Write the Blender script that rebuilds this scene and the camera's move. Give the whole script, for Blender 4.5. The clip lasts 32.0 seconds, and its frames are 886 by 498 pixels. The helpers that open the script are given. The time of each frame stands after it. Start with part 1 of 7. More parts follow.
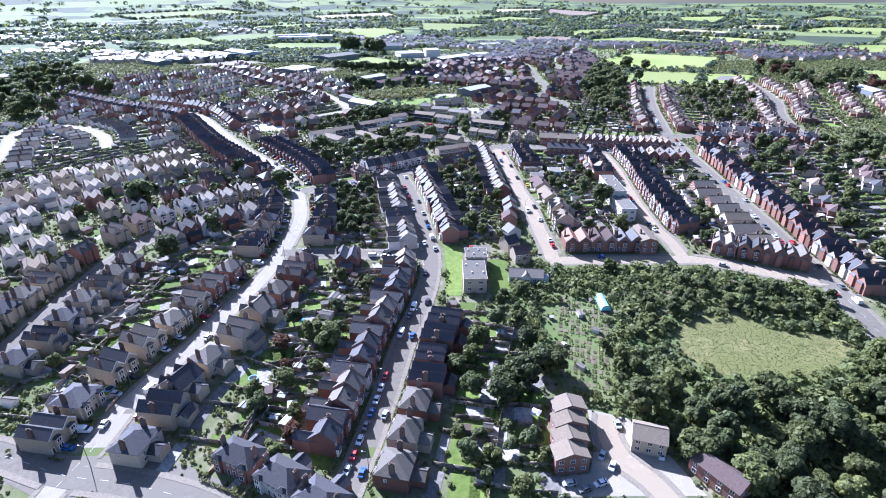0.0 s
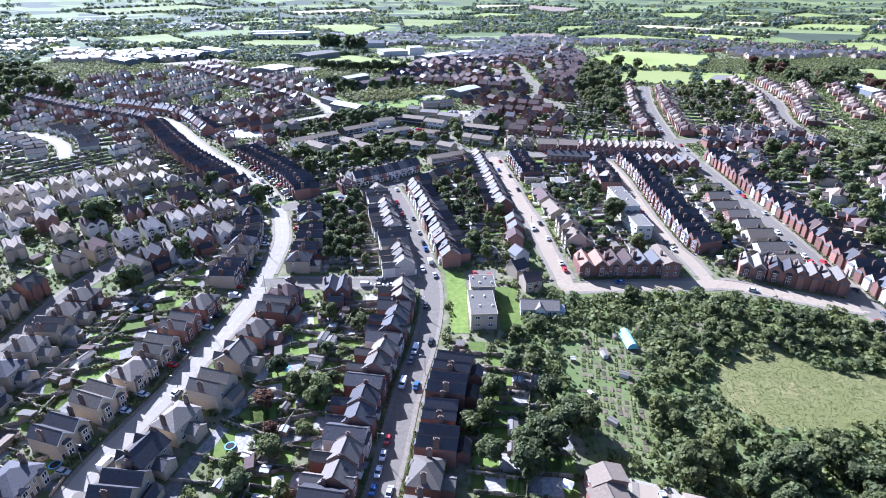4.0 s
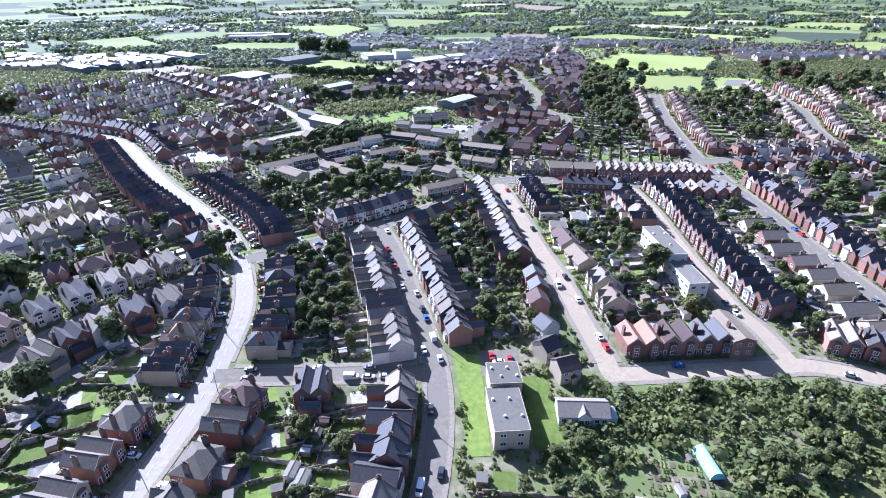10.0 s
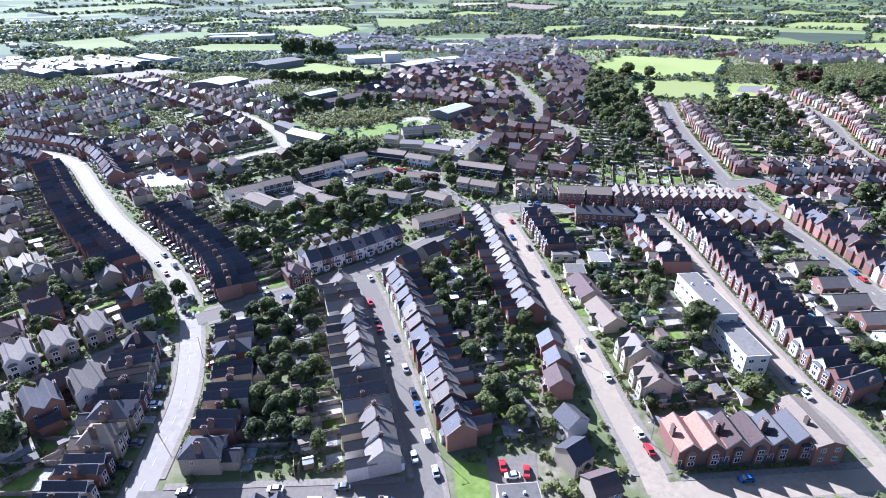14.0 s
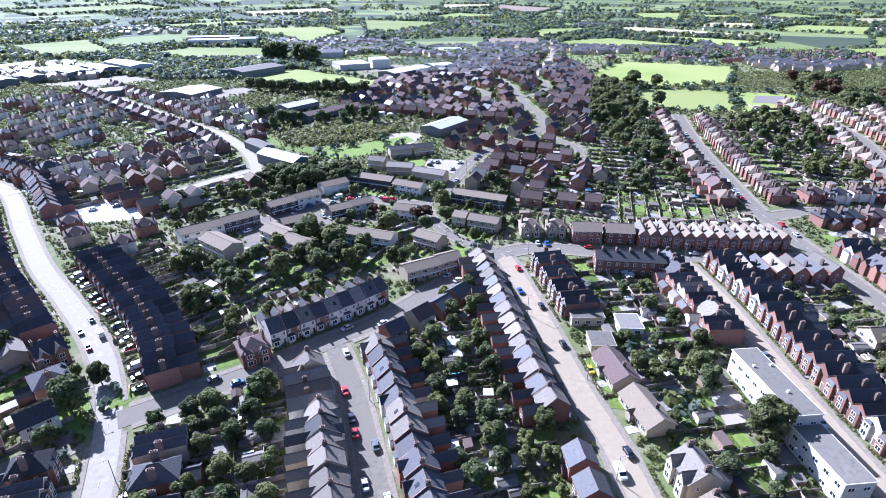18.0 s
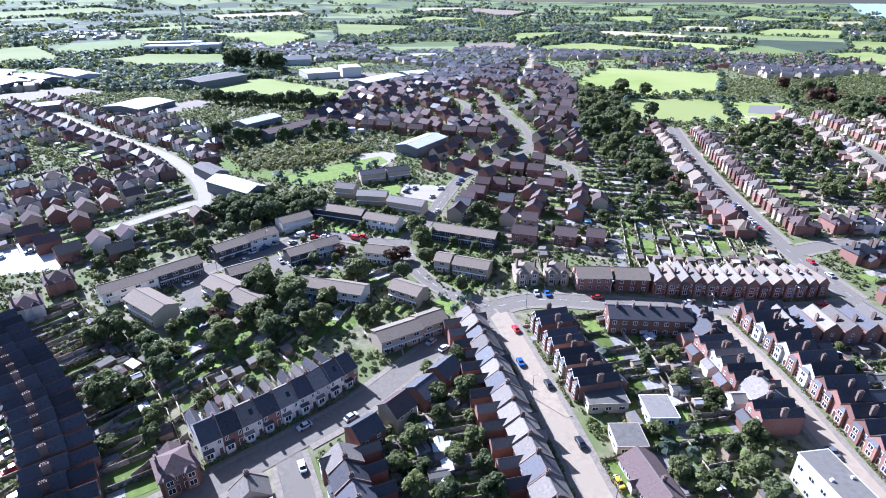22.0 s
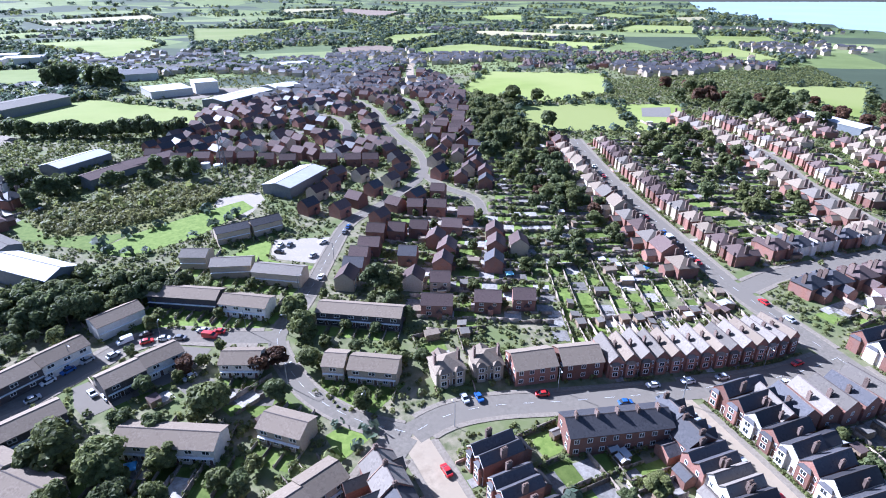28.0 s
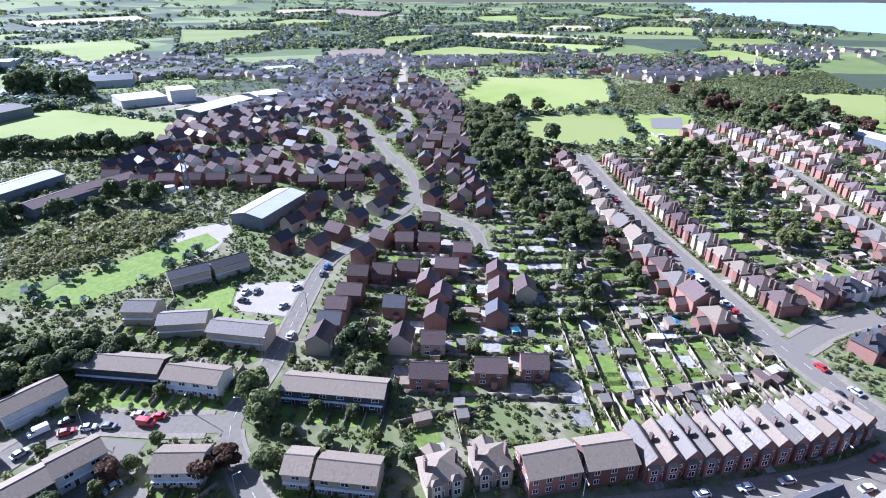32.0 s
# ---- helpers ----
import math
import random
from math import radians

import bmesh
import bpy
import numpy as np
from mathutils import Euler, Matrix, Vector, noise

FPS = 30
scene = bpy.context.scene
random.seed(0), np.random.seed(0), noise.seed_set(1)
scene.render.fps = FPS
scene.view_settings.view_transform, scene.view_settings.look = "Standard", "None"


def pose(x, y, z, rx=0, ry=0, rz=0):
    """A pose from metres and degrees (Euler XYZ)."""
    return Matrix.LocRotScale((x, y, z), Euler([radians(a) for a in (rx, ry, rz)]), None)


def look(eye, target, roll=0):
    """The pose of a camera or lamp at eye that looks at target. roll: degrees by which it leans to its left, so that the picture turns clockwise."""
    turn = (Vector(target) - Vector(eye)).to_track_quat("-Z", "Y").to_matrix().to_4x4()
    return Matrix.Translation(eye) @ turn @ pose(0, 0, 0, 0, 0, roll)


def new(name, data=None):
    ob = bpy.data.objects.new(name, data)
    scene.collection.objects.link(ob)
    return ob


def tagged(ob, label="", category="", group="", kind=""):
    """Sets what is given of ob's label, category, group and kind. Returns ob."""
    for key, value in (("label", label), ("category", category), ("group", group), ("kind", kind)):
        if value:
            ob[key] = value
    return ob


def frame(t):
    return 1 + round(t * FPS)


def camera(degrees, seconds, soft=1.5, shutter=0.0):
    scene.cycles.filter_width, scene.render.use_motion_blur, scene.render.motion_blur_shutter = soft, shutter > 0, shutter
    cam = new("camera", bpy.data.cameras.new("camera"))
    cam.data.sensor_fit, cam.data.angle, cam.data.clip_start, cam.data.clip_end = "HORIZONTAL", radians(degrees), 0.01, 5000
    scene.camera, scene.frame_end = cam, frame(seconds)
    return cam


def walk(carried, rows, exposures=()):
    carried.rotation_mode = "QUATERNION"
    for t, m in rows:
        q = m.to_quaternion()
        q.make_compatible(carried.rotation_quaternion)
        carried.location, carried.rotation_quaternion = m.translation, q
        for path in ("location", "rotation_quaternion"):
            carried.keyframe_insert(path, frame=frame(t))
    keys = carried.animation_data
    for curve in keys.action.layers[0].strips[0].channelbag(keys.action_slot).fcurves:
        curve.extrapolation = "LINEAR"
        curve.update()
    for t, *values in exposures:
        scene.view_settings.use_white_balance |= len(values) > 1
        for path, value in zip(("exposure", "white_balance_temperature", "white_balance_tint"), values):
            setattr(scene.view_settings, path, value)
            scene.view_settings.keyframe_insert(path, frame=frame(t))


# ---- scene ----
# ---- camera ----
cam = camera(78.22, 32.0, soft=1.0)


def aim(x, y, z, yaw, pitch, roll):
    a, b = radians(yaw), radians(pitch)
    ahead = Vector((-math.sin(a) * math.cos(b), math.cos(a) * math.cos(b), math.sin(b)))
    return look((x, y, z), Vector((x, y, z)) + ahead * 100, roll)


PATH = [
    (0, aim(-0.00, 0.00, 112.71, -0.00, -25.53, -0.23)),
    (0.5, aim(-1.37, 3.53, 112.59, 1.29, -25.64, -0.11)),
    (1, aim(-2.71, 7.12, 112.52, 0.49, -25.73, -0.09)),
    (1.5, aim(-3.98, 10.83, 112.49, -0.96, -25.76, -0.13)),
    (2, aim(-5.16, 14.71, 112.50, -1.18, -25.81, -0.13)),
    (2.5, aim(-6.24, 18.75, 112.53, -1.23, -25.86, 0.02)),
    (3, aim(-7.17, 22.93, 112.58, -1.74, -25.90, 0.03)),
    (3.5, aim(-7.94, 27.26, 112.61, -2.04, -25.91, -0.02)),
    (5.5, aim(-10.36, 45.37, 112.64, -2.67, -25.99, 0.04)),
    (6, aim(-10.87, 50.10, 112.59, -2.79, -25.94, -0.05)),
    (7, aim(-11.75, 60.01, 112.35, -3.08, -25.84, -0.10)),
    (8, aim(-12.34, 70.53, 112.19, -3.40, -25.82, -0.07)),
    (9, aim(-12.68, 81.72, 112.23, -3.52, -25.89, -0.12)),
    (10, aim(-12.85, 93.54, 112.40, -3.75, -26.04, -0.19)),
    (11, aim(-12.70, 105.65, 112.52, -3.98, -26.17, -0.25)),
    (12, aim(-12.11, 117.87, 112.44, -4.18, -26.28, -0.27)),
    (13, aim(-11.16, 130.20, 112.19, -4.42, -26.28, -0.19)),
    (14, aim(-10.23, 142.69, 111.85, -4.62, -26.15, -0.11)),
    (14.5, aim(-9.71, 149.07, 111.80, -4.72, -26.19, -0.06)),
    (16.5, aim(-8.01, 174.42, 111.65, -5.33, -26.17, -0.07)),
    (17, aim(-7.65, 180.60, 111.59, -5.46, -26.14, -0.04)),
    (18, aim(-7.01, 192.61, 111.47, -5.62, -26.04, 0.11)),
    (19, aim(-6.32, 204.33, 111.42, -5.80, -25.98, 0.10)),
    (20, aim(-5.44, 215.67, 111.30, -5.94, -25.92, 0.19)),
    (21, aim(-4.57, 226.67, 111.23, -6.03, -25.86, 0.23)),
    (21.5, aim(-4.13, 232.02, 111.18, -6.48, -25.82, 0.25)),
    (22, aim(-3.71, 237.29, 111.15, -8.26, -25.76, 0.22)),
    (22.5, aim(-3.33, 242.52, 111.18, -10.10, -25.72, 0.15)),
    (23, aim(-2.95, 247.72, 111.29, -11.46, -25.75, 0.17)),
    (23.5, aim(-2.47, 252.98, 111.43, -12.95, -25.76, 0.13)),
    (24, aim(-1.81, 258.30, 111.55, -13.82, -25.77, 0.12)),
    (24.5, aim(-0.95, 263.66, 111.65, -14.85, -25.80, 0.14)),
    (25, aim(0.14, 269.00, 111.72, -16.87, -25.82, 0.08)),
    (25.5, aim(1.47, 274.22, 111.75, -17.70, -25.83, 0.01)),
    (27.5, aim(7.73, 294.57, 111.61, -20.21, -25.76, -0.09)),
    (28, aim(9.35, 299.58, 111.51, -20.49, -25.76, -0.04)),
    (29, aim(12.60, 309.22, 111.19, -20.89, -25.63, 0.08)),
    (30, aim(16.03, 318.44, 111.11, -21.08, -25.57, 0.07)),
    (31, aim(19.72, 327.25, 111.38, -21.09, -25.56, 0.10)),
    (32, aim(23.55, 335.62, 112.02, -21.05, -25.73, 0.03)),
]
walk(cam, PATH, [(0, 1.81, 4730, 22), (12, 1.76, 4730, 22), (24, 1.70, 4730, 22), (32, 1.64, 4730, 22)])

# ---- world, sun ----
SUN_AZ, SUN_EL = radians(128), radians(35)  # direction to the sun, from +x
sun_dir = Vector((math.cos(SUN_AZ) * math.cos(SUN_EL), math.sin(SUN_AZ) * math.cos(SUN_EL), math.sin(SUN_EL)))
world = bpy.data.worlds.new("sky")
scene.world = world
world.use_nodes = True
wn = world.node_tree
sky = wn.nodes.new("ShaderNodeTexSky")
sky.sky_type, sky.sun_disc = "NISHITA", False
sky.sun_elevation, sky.sun_rotation = SUN_EL, radians(90) - SUN_AZ
sky.air_density, sky.dust_density = 1.0, 1.5
wn.nodes["Background"].inputs["Strength"].default_value = 0.045
wn.links.new(sky.outputs["Color"], wn.nodes["Background"].inputs["Color"])
lamp = bpy.data.lights.new("sun", "SUN")
lamp.energy, lamp.angle, lamp.color = 5.0, radians(0.5), (1.0, 0.93, 0.82)
sun = new("sun", lamp)
sun.matrix_world = look(sun_dir * 300, (0, 0, 0))

# ---- materials ----
def mat(name, c1, c2, rough=0.8, scale=1.0, bump=0.0, per_object=0.0, detail=6.0, metal=0.0, spec=0.2, fine=0.0, c3=None, big=0.0):
    """Two colours mixed by noise at one scale, shaded per object and by a second, larger noise."""
    m = bpy.data.materials.new(name)
    m.use_nodes = True
    nt = m.node_tree
    b = nt.nodes["Principled BSDF"]
    b.inputs["Roughness"].default_value, b.inputs["Metallic"].default_value = rough, metal
    b.inputs["Specular IOR Level"].default_value = spec
    geo = nt.nodes.new("ShaderNodeNewGeometry")
    tex = nt.nodes.new("ShaderNodeTexNoise")
    tex.inputs["Scale"].default_value, tex.inputs["Detail"].default_value = scale, detail
    tex.inputs["Roughness"].default_value = 0.65
    nt.links.new(geo.outputs["Position"], tex.inputs["Vector"])
    ramp = nt.nodes.new("ShaderNodeValToRGB")
    ramp.color_ramp.elements[0].position, ramp.color_ramp.elements[1].position = 0.34, 0.66
    ramp.color_ramp.elements[0].color, ramp.color_ramp.elements[1].color = (*c1, 1), (*c2, 1)
    nt.links.new(tex.outputs["Fac"], ramp.inputs["Fac"])
    out = ramp.outputs["Color"]
    if c3:
        t2 = nt.nodes.new("ShaderNodeTexNoise")
        t2.inputs["Scale"].default_value, t2.inputs["Detail"].default_value = big or scale * 0.13, 3
        nt.links.new(geo.outputs["Position"], t2.inputs["Vector"])
        r2 = nt.nodes.new("ShaderNodeValToRGB")
        r2.color_ramp.elements[0].position, r2.color_ramp.elements[1].position = 0.42, 0.6
        nt.links.new(t2.outputs["Fac"], r2.inputs["Fac"])
        mx = nt.nodes.new("ShaderNodeMix")
        mx.data_type = "RGBA"
        nt.links.new(r2.outputs["Color"], mx.inputs["Factor"])
        nt.links.new(out, mx.inputs["A"])
        mx.inputs["B"].default_value = (*c3, 1)
        out = mx.outputs["Result"]
    if per_object:
        info = nt.nodes.new("ShaderNodeObjectInfo")
        rng = nt.nodes.new("ShaderNodeMapRange")
        rng.inputs["To Min"].default_value, rng.inputs["To Max"].default_value = 1 - per_object, 1 + per_object
        nt.links.new(info.outputs["Random"], rng.inputs["Value"])
        hsv = nt.nodes.new("ShaderNodeHueSaturation")
        nt.links.new(rng.outputs["Result"], hsv.inputs["Value"])
        nt.links.new(out, hsv.inputs["Color"])
        out = hsv.outputs["Color"]
    if fine:
        isl = nt.nodes.new("ShaderNodeNewGeometry")
        rng = nt.nodes.new("ShaderNodeMapRange")
        rng.inputs["To Min"].default_value, rng.inputs["To Max"].default_value = 1 - fine, 1 + fine
        nt.links.new(isl.outputs["Random Per Island"], rng.inputs["Value"])
        hsv = nt.nodes.new("ShaderNodeHueSaturation")
        nt.links.new(rng.outputs["Result"], hsv.inputs["Value"])
        nt.links.new(out, hsv.inputs["Color"])
        out = hsv.outputs["Color"]
    nt.links.new(out, b.inputs["Base Color"])
    if bump:
        bn = nt.nodes.new("ShaderNodeBump")
        bn.inputs["Strength"].default_value, bn.inputs["Distance"].default_value = bump, 0.1
        nt.links.new(tex.outputs["Fac"], bn.inputs["Height"])
        nt.links.new(bn.outputs["Normal"], b.inputs["Normal"])
    return m


def leaves(name, c1, c2, per_object=0.25):
    m = mat(name, c1, c2, 0.6, 0.6, 0, per_object, fine=0.35, spec=0.2)
    nt = m.node_tree
    b = nt.nodes["Principled BSDF"]
    b.inputs["Subsurface Weight"].default_value = 0.0
    tr = nt.nodes.new("ShaderNodeBsdfTranslucent")
    mix = nt.nodes.new("ShaderNodeMixShader")
    mix.inputs[0].default_value = 0.5
    col = b.inputs["Base Color"].links[0].from_socket
    nt.links.new(col, tr.inputs["Color"])
    nt.links.new(b.outputs[0], mix.inputs[1])
    nt.links.new(tr.outputs[0], mix.inputs[2])
    nt.links.new(mix.outputs[0], nt.nodes["Material Output"].inputs["Surface"])
    return m


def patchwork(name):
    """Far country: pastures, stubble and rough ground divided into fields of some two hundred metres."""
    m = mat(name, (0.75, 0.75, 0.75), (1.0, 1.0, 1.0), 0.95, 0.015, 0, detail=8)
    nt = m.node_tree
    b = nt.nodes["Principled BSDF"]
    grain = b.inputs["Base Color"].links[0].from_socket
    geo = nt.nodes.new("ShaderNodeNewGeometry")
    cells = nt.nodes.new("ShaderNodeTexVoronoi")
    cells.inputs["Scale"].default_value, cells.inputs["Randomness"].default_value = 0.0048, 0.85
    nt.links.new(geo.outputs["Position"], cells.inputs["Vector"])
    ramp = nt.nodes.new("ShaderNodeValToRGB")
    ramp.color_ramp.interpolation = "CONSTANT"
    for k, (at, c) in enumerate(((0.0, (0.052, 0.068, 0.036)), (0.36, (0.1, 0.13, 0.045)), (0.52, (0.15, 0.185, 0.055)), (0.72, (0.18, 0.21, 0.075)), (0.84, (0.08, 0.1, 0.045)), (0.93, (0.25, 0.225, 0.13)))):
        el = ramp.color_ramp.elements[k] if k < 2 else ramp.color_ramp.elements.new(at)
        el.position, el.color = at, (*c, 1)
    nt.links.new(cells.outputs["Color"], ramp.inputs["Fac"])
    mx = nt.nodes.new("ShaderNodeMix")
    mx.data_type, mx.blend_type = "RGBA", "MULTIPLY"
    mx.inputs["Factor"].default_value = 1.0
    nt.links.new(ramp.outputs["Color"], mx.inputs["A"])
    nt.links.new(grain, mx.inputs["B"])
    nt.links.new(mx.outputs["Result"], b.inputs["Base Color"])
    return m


GROUND = mat("garden_soil", (0.09, 0.1, 0.042), (0.25, 0.215, 0.145), 0.95, 0.28, 0.3, c3=(0.12, 0.14, 0.05), big=0.06)
GARDEN = mat("mixed_garden", (0.085, 0.115, 0.036), (0.19, 0.19, 0.085), 0.95, 0.4, 0.3, c3=(0.115, 0.15, 0.045), big=0.07)
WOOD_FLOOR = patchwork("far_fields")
LAWN = mat("lawn", (0.092, 0.132, 0.023), (0.15, 0.19, 0.042), 0.95, 0.5, 0.2, fine=0.35)
PASTURE = mat("pasture", (0.15, 0.185, 0.036), (0.195, 0.23, 0.055), 0.95, 0.03, 0, per_object=0.22, detail=8, c3=(0.215, 0.235, 0.07), big=0.006)
STUBBLE = mat("stubble_field", (0.27, 0.24, 0.125), (0.32, 0.285, 0.16), 0.95, 0.03, 0, per_object=0.15)
EARTH = mat("ploughed_field", (0.16, 0.12, 0.09), (0.21, 0.16, 0.115), 0.95, 0.03, 0, per_object=0.15)
MEADOW = mat("rough_meadow", (0.1, 0.11, 0.034), (0.25, 0.225, 0.09), 0.95, 0.3, 1.0, c3=(0.155, 0.16, 0.052), big=0.06, detail=14)
ASPHALT = mat("asphalt", (0.142, 0.125, 0.1), (0.195, 0.173, 0.14), 0.85, 0.8, 0.1, c3=(0.17, 0.15, 0.121), big=0.06, spec=0.06)
PALE_ROAD = mat("worn_concrete_road", (0.262, 0.21, 0.147), (0.345, 0.282, 0.2), 0.8, 0.6, 0.1, c3=(0.3, 0.245, 0.173), big=0.08, spec=0.1)
MAIN_ROAD = mat("pale_main_road", (0.245, 0.215, 0.172), (0.325, 0.29, 0.236), 0.8, 0.6, 0.1, c3=(0.285, 0.252, 0.204), big=0.08, spec=0.1)
PAVING = mat("pavement_slabs", (0.175, 0.149, 0.115), (0.255, 0.218, 0.168), 0.85, 1.2, 0.1, spec=0.1)
PLOT = mat("allotment_plot", (0.085, 0.105, 0.035), (0.2, 0.2, 0.075), 0.95, 0.9, 0.3, fine=0.5)
BED = mat("dug_bed", (0.1, 0.075, 0.05), (0.16, 0.125, 0.085), 0.95, 0.8, 0.3, fine=0.4)
PATIO = mat("patio_paving", (0.18, 0.165, 0.14), (0.34, 0.315, 0.28), 0.85, 0.9, 0.1, fine=0.5)
MARKING = mat("road_marking", (0.5, 0.5, 0.48), (0.68, 0.68, 0.66), 0.6, 2)
GRAVEL = mat("gravel_yard", (0.27, 0.235, 0.185), (0.37, 0.325, 0.265), 0.95, 1.5, 0.2, c3=(0.3, 0.265, 0.21))
CONCRETE = mat("bright_concrete", (0.44, 0.425, 0.4), (0.56, 0.545, 0.52), 0.85, 0.5, 0.1, c3=(0.5, 0.48, 0.45), big=0.05)
BRICK = mat("red_brick", (0.185, 0.088, 0.064), (0.285, 0.15, 0.11), 0.88, 2.5, 0.2, per_object=0.35, c3=(0.22, 0.125, 0.098), big=0.5)
BUFF = mat("buff_brick", (0.36, 0.295, 0.21), (0.47, 0.395, 0.3), 0.85, 2.5, 0.2, per_object=0.22)
RENDER = mat("painted_render", (0.54, 0.5, 0.44), (0.68, 0.64, 0.575), 0.8, 1.2, 0.05, per_object=0.2)
CLADDING = mat("dark_hung_tile", (0.045, 0.042, 0.046), (0.085, 0.078, 0.078), 0.7, 2.5, 0.2, per_object=0.2)
SLATE = mat("slate_roof", (0.038, 0.037, 0.041), (0.082, 0.078, 0.082), 0.6, 1.6, 0.15, per_object=0.4, c3=(0.06, 0.057, 0.06), big=0.4, spec=0.25)
PALE_SLATE = mat("lichened_slate_roof", (0.125, 0.108, 0.09), (0.215, 0.188, 0.155), 0.7, 1.6, 0.15, per_object=0.35, c3=(0.165, 0.144, 0.12), big=0.4, spec=0.15)
BROWN_TILE = mat("brown_concrete_tile", (0.085, 0.06, 0.055), (0.14, 0.102, 0.092), 0.85, 1.8, 0.15, per_object=0.3, c3=(0.115, 0.084, 0.075), big=0.4, spec=0.08)
GREY_TILE = mat("weathered_concrete_tile", (0.165, 0.13, 0.096), (0.245, 0.2, 0.15), 0.85, 1.6, 0.15, per_object=0.15, c3=(0.205, 0.165, 0.122), big=0.35, spec=0.1)
LICHEN = mat("sandy_lichened_roof", (0.225, 0.192, 0.15), (0.345, 0.3, 0.24), 0.8, 1.6, 0.15, per_object=0.25, c3=(0.28, 0.242, 0.192), big=0.4, spec=0.12)
RED_TILE = mat("orange_clay_tile", (0.26, 0.12, 0.08), (0.36, 0.19, 0.13), 0.8, 2, 0.15, per_object=0.2)
FELT = mat("grey_felt_roof", (0.125, 0.114, 0.098), (0.18, 0.165, 0.142), 0.85, 0.8, 0.05, per_object=0.3, c3=(0.155, 0.141, 0.12), big=0.2, spec=0.1)
SHEET = mat("white_roof_sheet", (0.41, 0.41, 0.41), (0.5, 0.5, 0.49), 0.6, 0.6, 0.02, per_object=0.15, c3=(0.44, 0.43, 0.41), big=0.1, spec=0.1)
SHEET_WALL = mat("grey_sheet_wall", (0.13, 0.14, 0.15), (0.17, 0.18, 0.18), 0.6, 0.8)
TRIM = mat("white_trim", (0.72, 0.72, 0.7), (0.82, 0.82, 0.8), 0.5, 2, per_object=0.05)
DOOR = mat("painted_door", (0.1, 0.06, 0.05), (0.14, 0.09, 0.07), 0.5, 3, per_object=0.5)
RIDGE = mat("ridge_tile", (0.075, 0.062, 0.055), (0.14, 0.115, 0.1), 0.85, 3, per_object=0.4)
STACK = mat("sooty_stack_brick", (0.11, 0.075, 0.06), (0.2, 0.15, 0.125), 0.9, 3, per_object=0.4)
POT = mat("terracotta_pot", (0.13, 0.085, 0.062), (0.2, 0.14, 0.105), 0.85, 3, per_object=0.4)
FENCE = mat("fence_timber", (0.17, 0.135, 0.1), (0.33, 0.275, 0.215), 0.9, 1.5, fine=0.5)
SHED_WOOD = mat("shed_timber", (0.2, 0.14, 0.09), (0.34, 0.26, 0.18), 0.85, 2, per_object=0.35)
WALLING = mat("garden_brick_wall", (0.28, 0.17, 0.12), (0.4, 0.29, 0.21), 0.9, 2, fine=0.3)
BARK = mat("bark", (0.09, 0.07, 0.05), (0.15, 0.12, 0.09), 0.9, 3, per_object=0.2)
LEAF = leaves("leaves", (0.115, 0.132, 0.044), (0.195, 0.208, 0.077))
LEAF_DARK = leaves("dark_leaves", (0.085, 0.104, 0.042), (0.148, 0.166, 0.066))
LEAF_LIGHT = leaves("light_leaves", (0.15, 0.165, 0.05), (0.225, 0.235, 0.085))
DRY = leaves("dry_grass", (0.175, 0.18, 0.065), (0.28, 0.27, 0.11))
# distance haze painted into the leaf colour: a cooler, bluer green
LEAF_HAZED = leaves("blue_green_woods", (0.07, 0.098, 0.066), (0.12, 0.148, 0.1))
LEAF_RED = leaves("bronze_leaves", (0.1, 0.055, 0.035), (0.16, 0.09, 0.05))
WATER = mat("sea", (0.27, 0.35, 0.41), (0.3, 0.38, 0.44), 0.6, 0.002, 0, detail=2, spec=0.2)
TYRE = mat("tyre_rubber", (0.02, 0.02, 0.02), (0.03, 0.03, 0.03), 0.9, 5)
PLASTIC_BLUE = mat("blue_plastic", (0.08, 0.25, 0.5), (0.12, 0.32, 0.58), 0.5, 2)
AQUA = mat("turquoise_cover", (0.25, 0.55, 0.6), (0.33, 0.62, 0.66), 0.5, 2)


def plain(name, c, rough, metal=0.0, coat=0.0):
    m = mat(name, tuple(v * 0.93 for v in c), c, rough, 3, metal=metal, spec=0.5)
    m.node_tree.nodes["Principled BSDF"].inputs["Coat Weight"].default_value = coat
    return m


GLASS = plain("window_glass", (0.03, 0.035, 0.04), 0.08)
PAINTS = [plain("car_paint_" + n, c, 0.35, 0.0, 0.6) for n, c in (
    ("white", (0.75, 0.75, 0.75)), ("silver", (0.42, 0.43, 0.45)), ("black", (0.02, 0.02, 0.025)),
    ("red", (0.45, 0.02, 0.02)), ("blue", (0.03, 0.1, 0.32)), ("grey", (0.12, 0.125, 0.135)), ("yellow", (0.6, 0.42, 0.02)))]

# ---- tools ----
GY = [-220, 67, 123, 142, 193, 213, 241, 274, 325, 347, 403, 448, 476, 594, 728, 918, 1187, 1568, 2492, 3600, 6000]
GZ = [-18, -17.4, -15.7, -14, -8.4, -7.3, -5.4, -2.2, 0.6, 2, 3.9, 5.6, 6.7, 12.3, 16.8, 17.9, 11.2, 10.1, -13.4, -15.7, -15.7]


